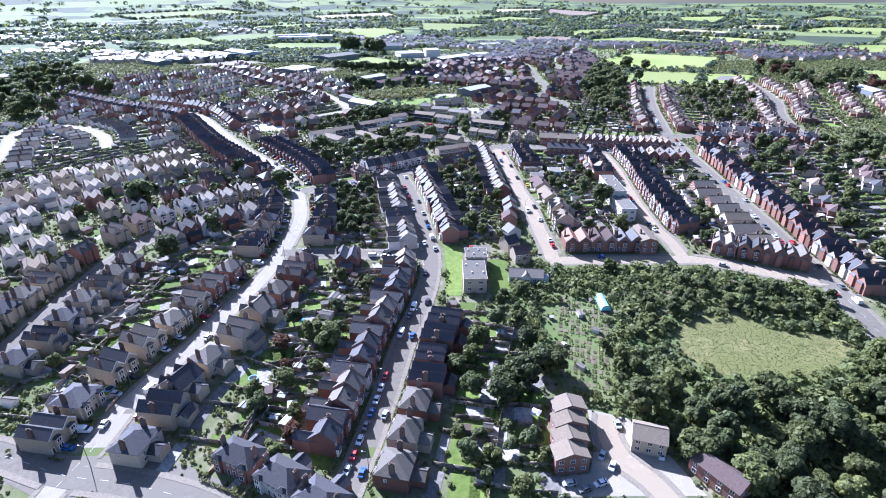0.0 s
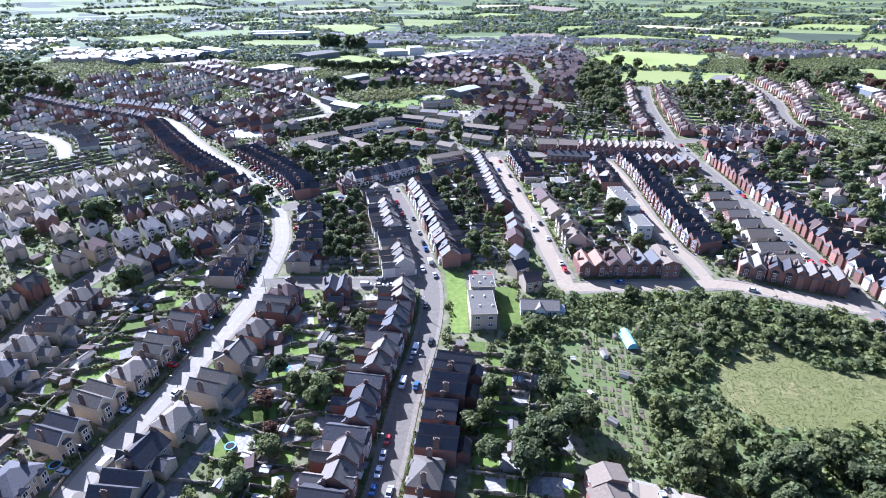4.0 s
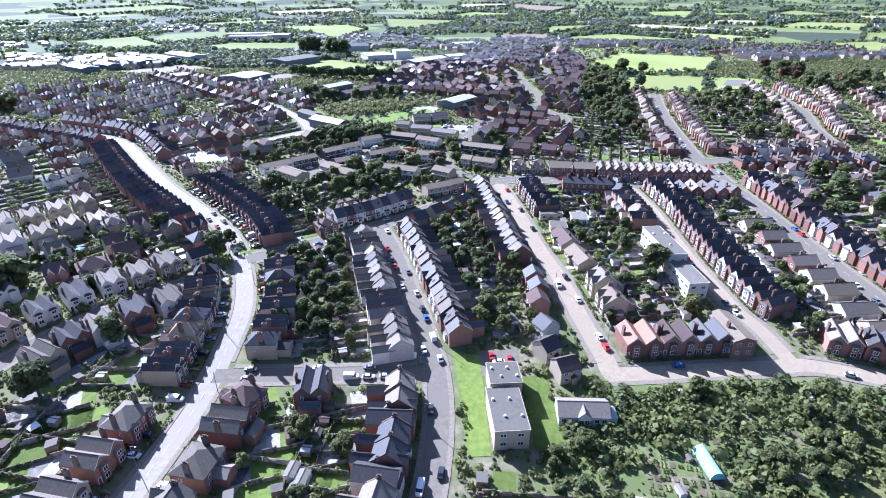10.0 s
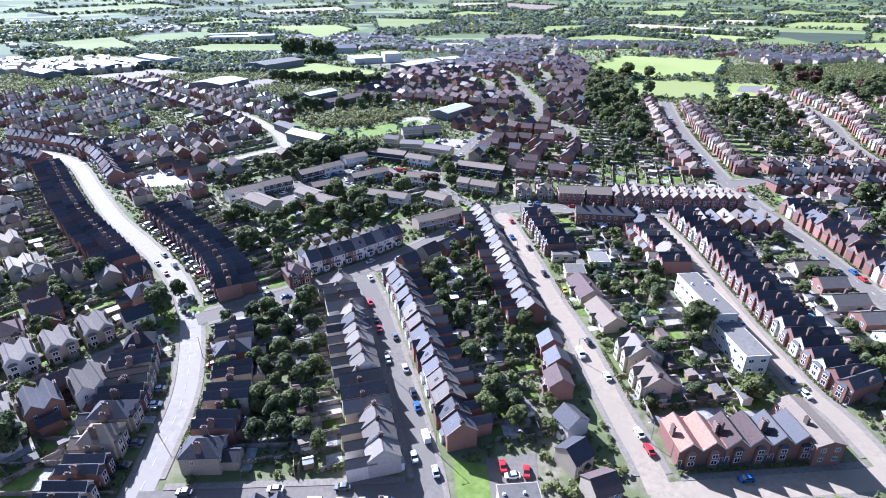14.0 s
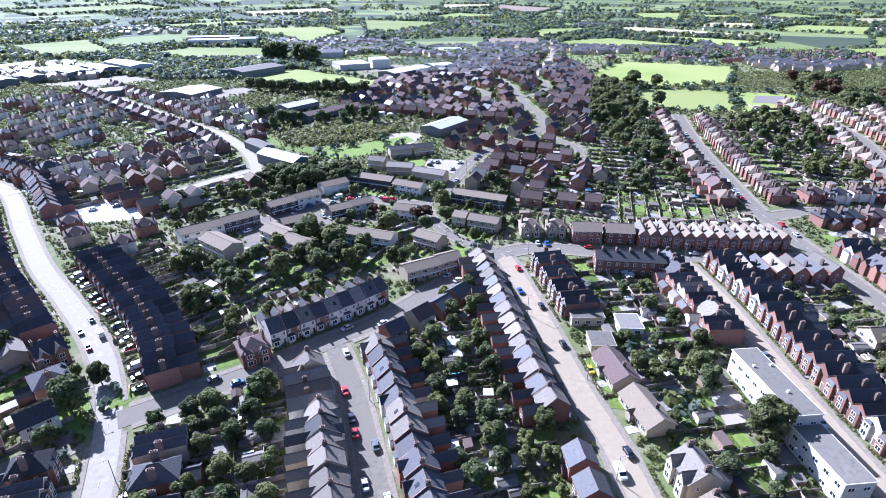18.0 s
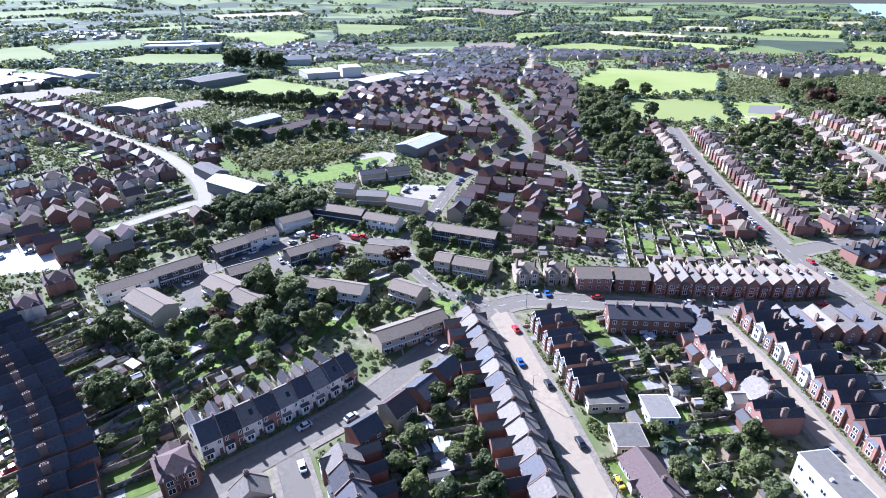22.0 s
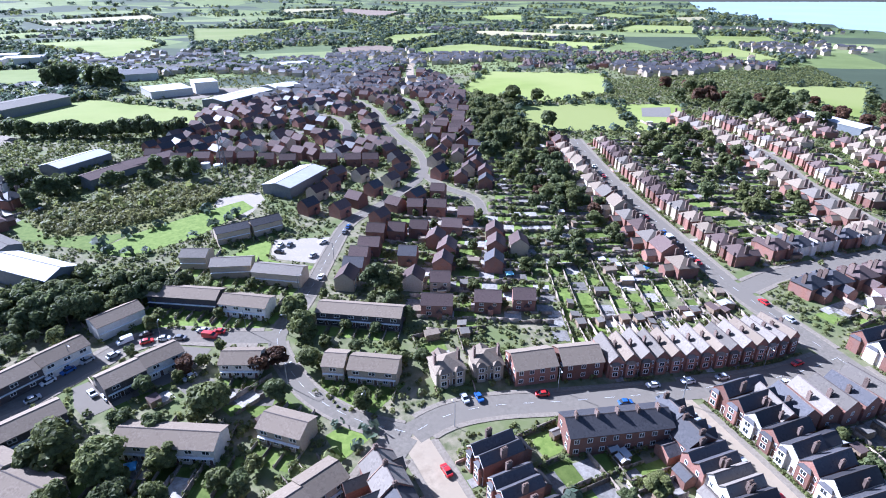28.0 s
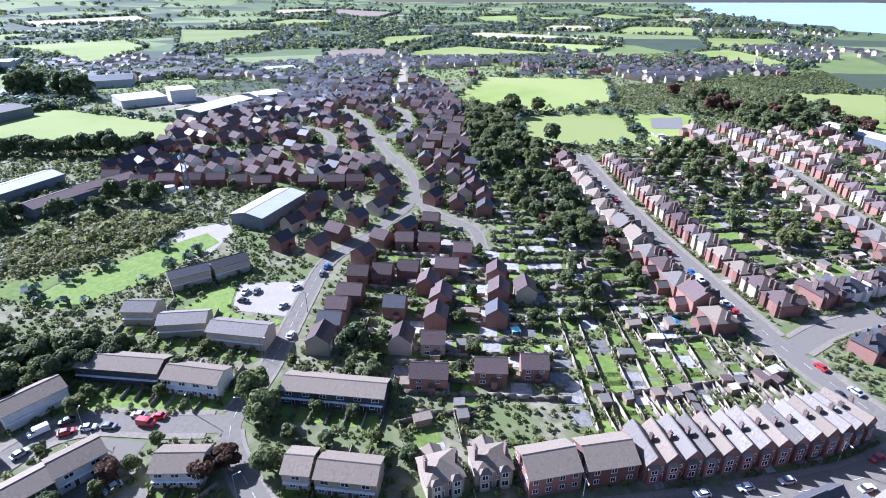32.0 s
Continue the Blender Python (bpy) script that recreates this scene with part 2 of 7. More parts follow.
def land(x, y):
    """Height of the ground."""
    z = np.interp(y, GY, GZ)
    far = np.clip((np.hypot(x, y) - 2600) / 2400, 0, 1)
    left = np.clip((0.28 - np.asarray(x) / np.maximum(np.asarray(y), 1.0)) / 0.35, 0, 1)
    # the coast: land falls away to the sea bed
    sea = 1e4
    for (ax, ay), (bx, by) in (((1366, 1275), (2335, 2473)), ((2335, 2473), (3300, 3900)), ((1366, 1275), (1900, 700))):
        length = math.hypot(bx - ax, by - ay)
        side = ((x - ax) * (by - ay) - (y - ay) * (bx - ax)) / length
        sea = np.minimum(sea, side) if (ax, bx) != (1366, 1900) else np.minimum(sea, -side)
    return z + far * far * left * 105 - np.clip(sea / 50, 0, 1) * 60


class Mesh:
    """Gathers faces with their material, for one mesh."""

    def __init__(self):
        self.v, self.f, self.m, self.mats = [], [], [], []

    def slot(self, material):
        if material not in self.mats:
            self.mats.append(material)
        return self.mats.index(material)

    def faces(self, verts, faces, material):
        n, s = len(self.v), self.slot(material)
        self.v += [tuple(p) for p in verts]
        self.f += [tuple(i + n for i in f) for f in faces]
        self.m += [s] * len(faces)
        return self

    def box(self, x0, x1, y0, y1, z0, z1, material, taper=0.0):
        t = taper
        v = [(x0, y0, z0), (x1, y0, z0), (x1, y1, z0), (x0, y1, z0),
             (x0 + t, y0 + t, z1), (x1 - t, y0 + t, z1), (x1 - t, y1 - t, z1), (x0 + t, y1 - t, z1)]
        return self.faces(v, [(3, 2, 1, 0), (4, 5, 6, 7), (0, 1, 5, 4), (1, 2, 6, 5), (2, 3, 7, 6), (3, 0, 4, 7)], material)

    def house_body(self, x0, x1, y0, y1, eave, ridge, along, material, base=-1.5):
        """Walls up to the eaves with the two gables; along: axis of the ridge."""
        v = [(x0, y0, base), (x1, y0, base), (x1, y1, base), (x0, y1, base), (x0, y0, eave), (x1, y0, eave), (x1, y1, eave), (x0, y1, eave)]
        f = [(0, 1, 5, 4), (1, 2, 6, 5), (2, 3, 7, 6), (3, 0, 4, 7)]
        if along == "x":
            v += [(x0, (y0 + y1) / 2, ridge), (x1, (y0 + y1) / 2, ridge)]
            f += [(7, 4, 8), (5, 6, 9), (4, 5, 9, 8), (6, 7, 8, 9)]
        else:
            v += [((x0 + x1) / 2, y0, ridge), ((x0 + x1) / 2, y1, ridge)]
            f += [(4, 5, 8), (6, 7, 9), (5, 6, 9, 8), (7, 4, 8, 9)]
        return self.faces(v, f, material)

    def gable_roof(self, x0, x1, y0, y1, eave, ridge, along, material, over=0.3, ends=0.15, thick=0.14):
        """Two sloping slabs that rest on the walls."""
        if along == "x":
            a0, a1, b0, b1 = x0 - ends, x1 + ends, y0, y1
        else:
            a0, a1, b0, b1 = y0 - ends, y1 + ends, x0, x1
        mid, half = (b0 + b1) / 2, (b1 - b0) / 2
        drop = (ridge - eave) / half * over
        for side in (-1, 1):
            e = mid + side * (half + over)
            lo, hi = eave - drop + 0.02, ridge + 0.02
            q = [(a0, e, lo), (a1, e, lo), (a1, mid, hi), (a0, mid, hi)]
            q += [(p, r, z + thick) for p, r, z in q]
            if along != "x":
                q = [(r, p, z) for p, r, z in q]
            self.faces(q, [(4, 5, 6, 7), (3, 2, 1, 0), (0, 1, 5, 4), (1, 2, 6, 5), (2, 3, 7, 6), (3, 0, 4, 7)], material)
        z, s = ridge + 0.02 + thick, (ridge - eave) / half
        q = [(a, mid + o, z - abs(o) * s + 0.05 + (0.05 if o == 0 else 0)) for a in (a0, a1) for o in (-0.2, 0, 0.2)]
        if along != "x":
            q = [(r, p, k) for p, r, k in q]
        return self.faces(q, [(0, 1, 4, 3), (1, 2, 5, 4)], RIDGE)

    def hip_roof(self, x0, x1, y0, y1, eave, ridge, material, over=0.4, thick=0.16):
        x0, x1, y0, y1 = x0 - over, x1 + over, y0 - over, y1 + over
        w, d = x1 - x0, y1 - y0
        if w > d:
            r0, r1 = (x0 + d / 2, (y0 + y1) / 2), (x1 - d / 2, (y0 + y1) / 2)
        else:
            r0, r1 = ((x0 + x1) / 2, y0 + w / 2), ((x0 + x1) / 2, y1 - w / 2)
        e = eave - 0.1
        v = [(x0, y0, e), (x1, y0, e), (x1, y1, e), (x0, y1, e), (x0, y0, e + thick), (x1, y0, e + thick), (x1, y1, e + thick), (x0, y1, e + thick),
             (*r0, ridge), (*r1, ridge)]
        f = [(3, 2, 1, 0), (0, 1, 5, 4), (1, 2, 6, 5), (2, 3, 7, 6), (3, 0, 4, 7)]
        f += [(4, 5, 9, 8), (6, 7, 8, 9), (5, 6, 9), (7, 4, 8)] if w > d else [(4, 5, 8), (6, 7, 9), (5, 6, 9, 8), (7, 4, 8, 9)]
        return self.faces(v, f, material)

    def data(self, name):
        me = bpy.data.meshes.new(name)
        me.from_pydata(self.v, [], self.f)
        for m in self.mats:
            me.materials.append(m)
        me.polygons.foreach_set("material_index", self.m)
        me.update()
        return me


def part(name, mesh, parent=None, label=""):
    data = mesh.data(name) if isinstance(mesh, Mesh) else mesh
    if hasattr(parent, "parts"):
        return parent.add(name, data, None, label)
    ob = new(name, data)
    if parent is not None:
        ob.parent = parent
    return tagged(ob, label)


def raw(name, verts, faces, material, kind="stuff", label="", category="", smooth=False):
    """One object from arrays: verts (n, 3), faces (m, 3 or 4)."""
    verts, faces = np.asarray(verts, np.float32), np.asarray(faces, np.int32)
    me = bpy.data.meshes.new(name)
    k = faces.shape[1]
    me.vertices.add(len(verts))
    me.vertices.foreach_set("co", verts.ravel())
    me.loops.add(faces.size)
    me.loops.foreach_set("vertex_index", faces.ravel())
    me.polygons.add(len(faces))
    me.polygons.foreach_set("loop_start", np.arange(0, faces.size, k, dtype=np.int32))
    me.materials.append(material)
    me.update(calc_edges=True)
    me.validate()
    return tagged(new(name, me), label, category, "", kind)


# occupied cells of two metres: 1 road, 2 house, 3 open grass, 4 yard
CX, CY, CELL = -520, 40, 2.0
GRID = np.zeros((620, 520), np.uint8)


def cell(x, y):
    return int((x - CX) / CELL), int((y - CY) / CELL)


def taken(x, y):
    i, j = cell(x, y)
    return GRID[i, j] if 0 <= i < GRID.shape[0] and 0 <= j < GRID.shape[1] else 9


def claim(corners, value):
    """Marks the cells inside a convex or plain polygon."""
    c = np.asarray(corners, float)
    (x0, y0), (x1, y1) = c.min(0), c.max(0)
    i0, j0 = cell(x0, y0)
    i1, j1 = cell(x1, y1)
    ii, jj = np.meshgrid(np.arange(max(i0, 0), max(min(i1 + 1, GRID.shape[0]), 0)), np.arange(max(j0, 0), max(min(j1 + 1, GRID.shape[1]), 0)), indexing="ij")
    if ii.size:
        ok = inside_all(CX + (ii + 0.5) * CELL, CY + (jj + 0.5) * CELL, c)
        GRID[ii[ok], jj[ok]] = value


def inside_all(x, y, poly):
    """inside() for arrays."""
    hit = np.zeros(np.shape(x), bool)
    for k in range(len(poly)):
        (ax, ay), (bx, by) = poly[k], poly[k - 1]
        if ay != by:
            hit ^= ((ay > y) != (by > y)) & (x < (bx - ax) * (y - ay) / (by - ay) + ax)
    return hit


def inside(x, y, poly):
    hit, n = False, len(poly)
    for k in range(n):
        (ax, ay), (bx, by) = poly[k], poly[k - 1]
        if (ay > y) != (by > y) and x < (bx - ax) * (y - ay) / (by - ay) + ax:
            hit = not hit
    return hit


def draped(name, poly, material, lift, step=12.0, label="", category="", kind="structure"):
    """A sheet over the ground inside a polygon, cut along its edges."""
    bm = bmesh.new()
    bm.faces.new([bm.verts.new((x, y, 0)) for x, y in poly])
    (x0, y0), (x1, y1) = np.min(poly, 0), np.max(poly, 0)
    for axis, a, b in ((0, x0, x1), (1, y0, y1)):
        for c in np.arange(a + step, b, step):
            co, no = ((c, 0, 0), (1, 0, 0)) if axis == 0 else ((0, c, 0), (0, 1, 0))
            bmesh.ops.bisect_plane(bm, geom=bm.verts[:] + bm.edges[:] + bm.faces[:], plane_co=co, plane_no=no)
    for v in bm.verts:
        v.co.z = float(land(v.co.x, v.co.y)) + lift
    bmesh.ops.recalc_face_normals(bm, faces=bm.faces)
    for f in bm.faces:
        if f.normal.z < 0:
            f.normal_flip()
    me = bpy.data.meshes.new(name)
    bm.to_mesh(me)
    bm.free()
    me.materials.append(material)
    return tagged(new(name, me), label, category, "", kind)


rnd = random.Random(7)

# ---- ground, roads ----
def steps(a, b, fine, far0, far1):
    mid = list(np.arange(a, b + 0.1, fine))
    up = [b + (far1 - b) * k ** 2.2 for k in np.linspace(0.06, 1, 34)]
    down = [a - (a - far0) * k ** 2.2 for k in np.linspace(0.06, 1, 34)]
    return np.array(sorted(down) + mid + up)


xs, ys = steps(-420, 420, 14, -8000, 6500), steps(40, 760, 9, -1500, 8500)
gx, gy = np.meshgrid(xs, ys, indexing="ij")
n = len(ys)
idx = np.arange(len(xs) * n).reshape(len(xs), n)
quads = np.stack([idx[:-1, :-1], idx[1:, :-1], idx[1:, 1:], idx[:-1, 1:]], -1).reshape(-1, 4)
ground = raw("ground", np.stack([gx, gy, land(gx, gy)], -1).reshape(-1, 3), quads, GROUND, "structure", "dark green and brown garden ground of the town", "ground")

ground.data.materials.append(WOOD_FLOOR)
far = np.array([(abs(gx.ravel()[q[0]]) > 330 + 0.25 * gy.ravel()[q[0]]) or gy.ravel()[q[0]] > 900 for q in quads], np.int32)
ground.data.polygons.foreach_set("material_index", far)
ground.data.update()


def smooth_line(pts, step=3.0):
    p = np.array(pts, float)
    p = np.vstack([2 * p[0] - p[1], p, 2 * p[-1] - p[-2]])
    out = []
    for k in range(1, len(p) - 2):
        a, b, c, d = p[k - 1:k + 3]
        m = max(2, int(np.hypot(*(c - b)) / step))
        for t in np.arange(m) / m:
            out.append(0.5 * (2 * b + (c - a) * t + (2 * a - 5 * b + 4 * c - d) * t * t + (3 * b - a - 3 * c + d) * t ** 3))
    out.append(p[-2])
    return np.array(out)


ROADS = {}


def road(name, width, pts, pale=False):
    line = smooth_line(pts)
    t = np.gradient(line, axis=0)
    t /= np.maximum(np.hypot(*t.T), 1e-6)[:, None]
    ROADS[name] = dict(line=line, normal=np.stack([t[:, 1], -t[:, 0]], -1), tangent=t, width=width, pale=pale,
                       s=np.r_[0, np.cumsum(np.hypot(*np.diff(line, axis=0).T))])


road("main", 7.0, [(-115, 88), (-111, 113), (-108, 129), (-106, 145), (-100, 163), (-93, 181), (-87, 203), (-81, 231), (-79, 258), (-79, 278),
                   (-84, 301), (-93, 327), (-107, 352), (-131, 382), (-155, 410), (-181, 446), (-222, 502), (-268, 529), (-301, 544), (-380, 590)], True)
road("mid", 6.8, [(-34, 80), (-28, 108), (-23, 132), (-19, 152), (-15, 175), (-9, 200), (-6, 222), (-6, 242), (-9, 261), (-15, 293), (-21, 322), (-29, 348)])
road("cross", 6.5, [(-80, 243), (-56, 242), (-31, 241), (-6, 240)])
road("pale", 7, [(53, 235), (53, 245), (51, 267), (50, 295), (47, 320), (45, 349), (43, 378), (40, 404)], True)
road("lower", 6.8, [(50, 235), (70, 235), (86, 235), (108, 235), (122, 235), (138, 229), (150, 223), (173, 214)], True)
road("terr", 6.0, [(117, 235), (116, 254), (113, 268), (113, 295), (115, 330), (117, 359), (117, 397)], True)
road("right", 8, [(170, 150), (172, 190), (174, 225), (175, 298), (176, 340), (178, 380), (180, 426), (183, 445), (190, 478), (199, 520), (211, 565), (225, 609), (231, 626)])
road("side", 7.5, [(182, 431), (206, 435), (232, 434), (300, 430)])
road("upper", 8, [(40, 405), (51, 408), (65, 407), (84, 402), (107, 396.5), (127, 392.5), (144, 389.5), (160, 388), (180, 389)])
road("far_right", 7.5, [(285, 420), (302, 480), (313, 511), (331, 548), (343, 601), (352, 650)])
road("loop", 5.6, [(40, 405), (28, 414), (18, 427), (13, 440), (10, 454), (12, 464), (22, 480), (37, 512), (50, 538), (64, 551)])
road("north_loop", 4.4, [(64, 551), (82, 565), (106, 592), (116, 630), (114, 672), (115, 713), (118, 757), (112, 817)])
road("estate", 6.5, [(11, 460), (-6, 466), (-23, 473), (-35, 472), (-46, 464), (-58, 455), (-70, 449), (-80, 438)])
road("low", 7.5, [(-87, 318), (-66, 328), (-45, 339), (-25, 351), (-9, 362), (16, 385), (38, 405)])
road("bottom", 8.0, [(-190, 138), (-137, 124), (-112, 116), (-92, 113), (-70, 107), (-54, 99), (-30, 84)])
road("close", 6.5, [(70, 92), (64, 104), (60, 113), (54, 121), (52, 130), (54, 138)], True)
road("west", 6, [(-175, 140), (-168, 165), (-165, 187), (-163, 212), (-160, 236), (-152, 257), (-138, 275), (-117, 293), (-95, 312)])
road("crescent", 6.5, [(-300, 262), (-270, 280), (-250, 304), (-230, 322), (-212, 338), (-195, 352), (-178, 366), (-168, 374)])
road("hatch", 6.5, [(-300, 345), (-320, 380), (-334, 410), (-352, 445), (-347, 470), (-314, 466), (-279, 443), (-256, 409)], True)
road("wing", 6.0, [(-216, 494), (-206, 504), (-191, 521), (-171, 540), (-140, 560), (-112, 572)], True)
road("cul", 6.5, [(-90, 505), (-90, 525), (-98, 548), (-110, 570), (-135, 604), (-183, 651), (-232, 702), (-290, 765)], True)
road("inner", 5, [(113, 652), (98, 668), (82, 690), (60, 704), (36, 700), (14, 706), (-4, 726)])
road("lane", 4.6, [(82, 690), (86, 722), (74, 750), (50, 770)])
road("spur", 4.6, [(115, 700), (135, 712), (150, 740), (158, 780), (150, 820)])
road("brown", 4.2, [(104, 600), (110, 570), (120, 548), (116, 528)])
road("distant", 8, [(180, 850), (193, 893), (250, 1079)], True)
road("back", 5, [(-92, 520), (-108, 507), (-122, 494), (-132, 486)], True)


FOOTWAY = {"main": 1.5, "mid": 1.6, "loop": 1.0, "north_loop": 0.5, "cul": 1.2, "wing": 1.0, "back": 0.8, "inner": 0.8, "lane": 0.8, "spur": 0.8, "brown": 0.9, "distant": 1.0, "upper": 1.6}


def near_road(x, y, skip=None):
    """Distance beyond the edge of the nearest road other than skip."""
    best = 1e9
    for k, r in ROADS.items():
        if k != skip:
            best = min(best, np.min(np.hypot(r["line"][:, 0] - x, r["line"][:, 1] - y)) - r["width"] / 2)
    return best


def ribbon(line, normal, a, b, lift, keep=None):
    """Strip between the offsets a and b of a line."""
    v, f = [], []
    for k in range(len(line)):
        for off in np.linspace(a, b, 3):
            x, y = line[k] + normal[k] * off
            v.append((x, y, land(x, y) + lift))
    for k in range(len(line) - 1):
        if keep is None or (keep[k] and keep[k + 1]):
            for c in range(2):
                i = k * 3 + c
                f.append((i, i + 1, i + 4, i + 3))
    return v, f


for count, (name, r) in enumerate(ROADS.items()):
    v, f = ribbon(r["line"], r["normal"], -r["width"] / 2, r["width"] / 2, 0.05 + 0.004 * count)
    raw("road_" + name, v, f, MAIN_ROAD if name in ("main", "cul", "wing", "back", "hatch") else PALE_ROAD if r["pale"] else ASPHALT, "structure",
        "pale sunlit road surface with worn patches" if r["pale"] else "grey asphalt street with worn patches", "road")
    pv, pf = [], []
    for side in (-1, 1):
        a = side * r["width"] / 2
        off = r["line"] + r["normal"] * (a + side)
        keep = [near_road(x, y, name) > 0.6 for x, y in off]
        v, f = ribbon(r["line"], r["normal"], a, a + side * FOOTWAY.get(name, 1.9), 0.17, keep)
        pf += [tuple(i + len(pv) for i in q) for q in f]
        pv += v
        v, f = ribbon(r["line"], r["normal"], a, a + side * 0.02, 0.17, keep)
        v = [(x, y, z - (0.15 if k % 3 == 0 else 0.0)) for k, (x, y, z) in enumerate(v)]
        pf += [tuple(i + len(pv) for i in q) for q in f]
        pv += v
    if pf:
        raw("pavement_" + name, pv, pf, PAVING, "structure", "pale paved footway with a kerb", "pavement")
    for k in range(len(r["line"])):
        for o in np.linspace(-r["width"] / 2 - 2.2, r["width"] / 2 + 2.2, 11):
            for back in (0.0, 0.5):
                x, y = r["line"][k] * (1 - back) + r["line"][max(k - 1, 0)] * back + r["normal"][k] * o
                i, j = cell(x, y)
                if 0 <= i < GRID.shape[0] and 0 <= j < GRID.shape[1]:
                    GRID[i, j] = 1


draped("road_junction", [(-137, 127), (-118, 124), (-114, 129), (-113, 140), (-104, 143), (-98, 131), (-90, 124), (-76, 119), (-60, 112), (-60, 104), (-93, 108), (-110, 106), (-137, 118)], ASPHALT, 0.046, 5, "wide grey junction of two roads", "road")


def markings(name, dash, gap, width=0.055):
    """Broken centre line."""
    r = ROADS[name]
    v, f = [], []
    total, s = r["s"][-1], 2.0
    while s + dash < total:
        q = []
        for d in (s, s + dash):
            p = np.array([np.interp(d, r["s"], r["line"][:, c]) for c in (0, 1)])
            nn = np.array([np.interp(d, r["s"], r["normal"][:, c]) for c in (0, 1)])
            for side in (-1, 1):
                x, y = p + nn * width * side
                q.append((x, y, land(x, y) + 0.17))
        f.append((len(v), len(v) + 1, len(v) + 3, len(v) + 2))
        v += q
        s += dash + gap
    raw("centre_line_" + name, v, f, MARKING, "structure", "white broken centre line on the road", "road marking")


for name, dash, gap in (("main", 3, 4), ("bottom", 3, 4), ("loop", 3, 3), ("upper", 3, 5), ("right", 3, 6)):
    markings(name, dash, gap)

# ---- houses ----
def window(w, h):
    """A framed window of two lights in the plane y = 0 that looks to -y; its sill is at z = 0."""
    m = Mesh()
    t = 0.1
    gx, gz = [-w / 2, -w / 2 + t, -t / 2, t / 2, w / 2 - t, w / 2], [0, t, h - t, h]
    v = [(x, -0.08, z) for z in gz for x in gx]
    f = [(r * 6 + c, r * 6 + c + 1, r * 6 + c + 7, r * 6 + c + 6) for r in range(3) for c in range(5) if not (r == 1 and c in (1, 3))]
    v += [(x, 0.05, z) for z in (0, h) for x in (-w / 2, w / 2)]
    f += [(0, 24, 25, 5), (23, 27, 26, 18), (18, 26, 24, 0), (5, 25, 27, 23)]
    m.faces(v, f, TRIM)
    s = m.slot(GLASS)
    for c in (1, 3):
        m.v += [(gx[c], -0.03, t), (gx[c + 1], -0.03, t), (gx[c + 1], -0.03, h - t), (gx[c], -0.03, h - t)]
        n = len(m.v) - 4
        e = [6 + c, 7 + c, 13 + c, 12 + c]
        m.f.append((n, n + 1, n + 2, n + 3))
        m.m.append(s)
        for k in range(4):
            m.f.append((e[k], e[(k + 1) % 4], n + (k + 1) % 4, n + k))
            m.m.append(0)
    return m


MESHES = {}


def shared(key, make):
    if key not in MESHES:
        MESHES[key] = make().data(key[0])
    return MESHES[key]


class Kit:
    """The parts of one kind of house: meshes and their places, to be set up as often as it stands in the town."""

    def __init__(self, name):
        self.name, self.parts, self.far, self.subs = name, [], None, {}

    def add(self, name, data, matrix=None, label="", sub=()):
        self.parts.append((name, data, matrix or Matrix(), label))
        if sub:
            self.subs[id(data)] = sub

    def joined(self):
        """The same house with its smaller volumes in the wall mesh, for places far from the flight."""
        if self.far is None:
            walls, self.far = Mesh(), []
            for name, data, matrix, label in self.parts:
                if name in ("wall", "bay", "rear_wing", "porch", "chimney", "party_wall"):
                    for slot, material in enumerate(data.materials):
                        walls.faces([matrix @ v.co for v in data.vertices], [tuple(p.vertices) for p in data.polygons if p.material_index == slot], material)
                elif name == "roof":
                    self.far.append((name, data, matrix, label))
            self.body = walls.data(self.name)
        return self.far


FAR_TOWN = Mesh()
PLACES = [(0, 0), (-5, 15), (-11, 50), (-12, 80), (-11, 130), (-7, 190), (-4, 235), (0, 270), (10, 305), (23, 335)]


def stand(kit, m, label, category, group=""):
    """Sets up one house. Fittings that face away from the whole flight, or are too far off to be told, are left off."""
    at = m.translation
    near = min(math.hypot(at.x - x, at.y - y) for x, y in PLACES)
    far = near > 262 and kit.joined()
    if near > (385 if kit.name == "brick_house" else 340) and kit.name in ("brick_house", "semi_detached_house"):
        for data in [kit.body] + [p[1] for p in far]:
            for slot, material in enumerate(data.materials):
                FAR_TOWN.faces([m @ v.co for v in data.vertices], [tuple(p.vertices) for p in data.polygons if p.material_index == slot], material)
        return
    e = new(kit.name, kit.body if far else None)
    e.matrix_basis = m
    for name, data, matrix, text in far or kit.parts:
        if name in ("window", "door", "barge_board"):
            if near > (158 if name == "window" else 150):
                continue
            w = m @ matrix
            out, p = w.to_3x3() @ Vector((0, -1, 0)), w.translation
            ways = [Vector((x, y, 112)) - p for x, y in PLACES]
            if not any(out.dot(v) > 0.25 * v.length for v in ways):
                continue
        sub = kit.subs.get(id(data)) if near < 118 else None
        ob = new(name, sub[0] if sub else data)
        ob.parent = e
        ob.matrix_basis = matrix
        if sub:
            for at2 in sub[2]:
                pot = new("chimney_pot", sub[1])
                pot.parent = ob
                pot.matrix_basis = at2
        if text:
            ob["label"] = text
    return tagged(e, label, category, group)


def set_window(parent, x, y, z, w, h, turn=0, name="window"):
    parent.add(name, shared(("window", w, h), lambda: window(w, h)), pose(x, y, z, 0, 0, turn))


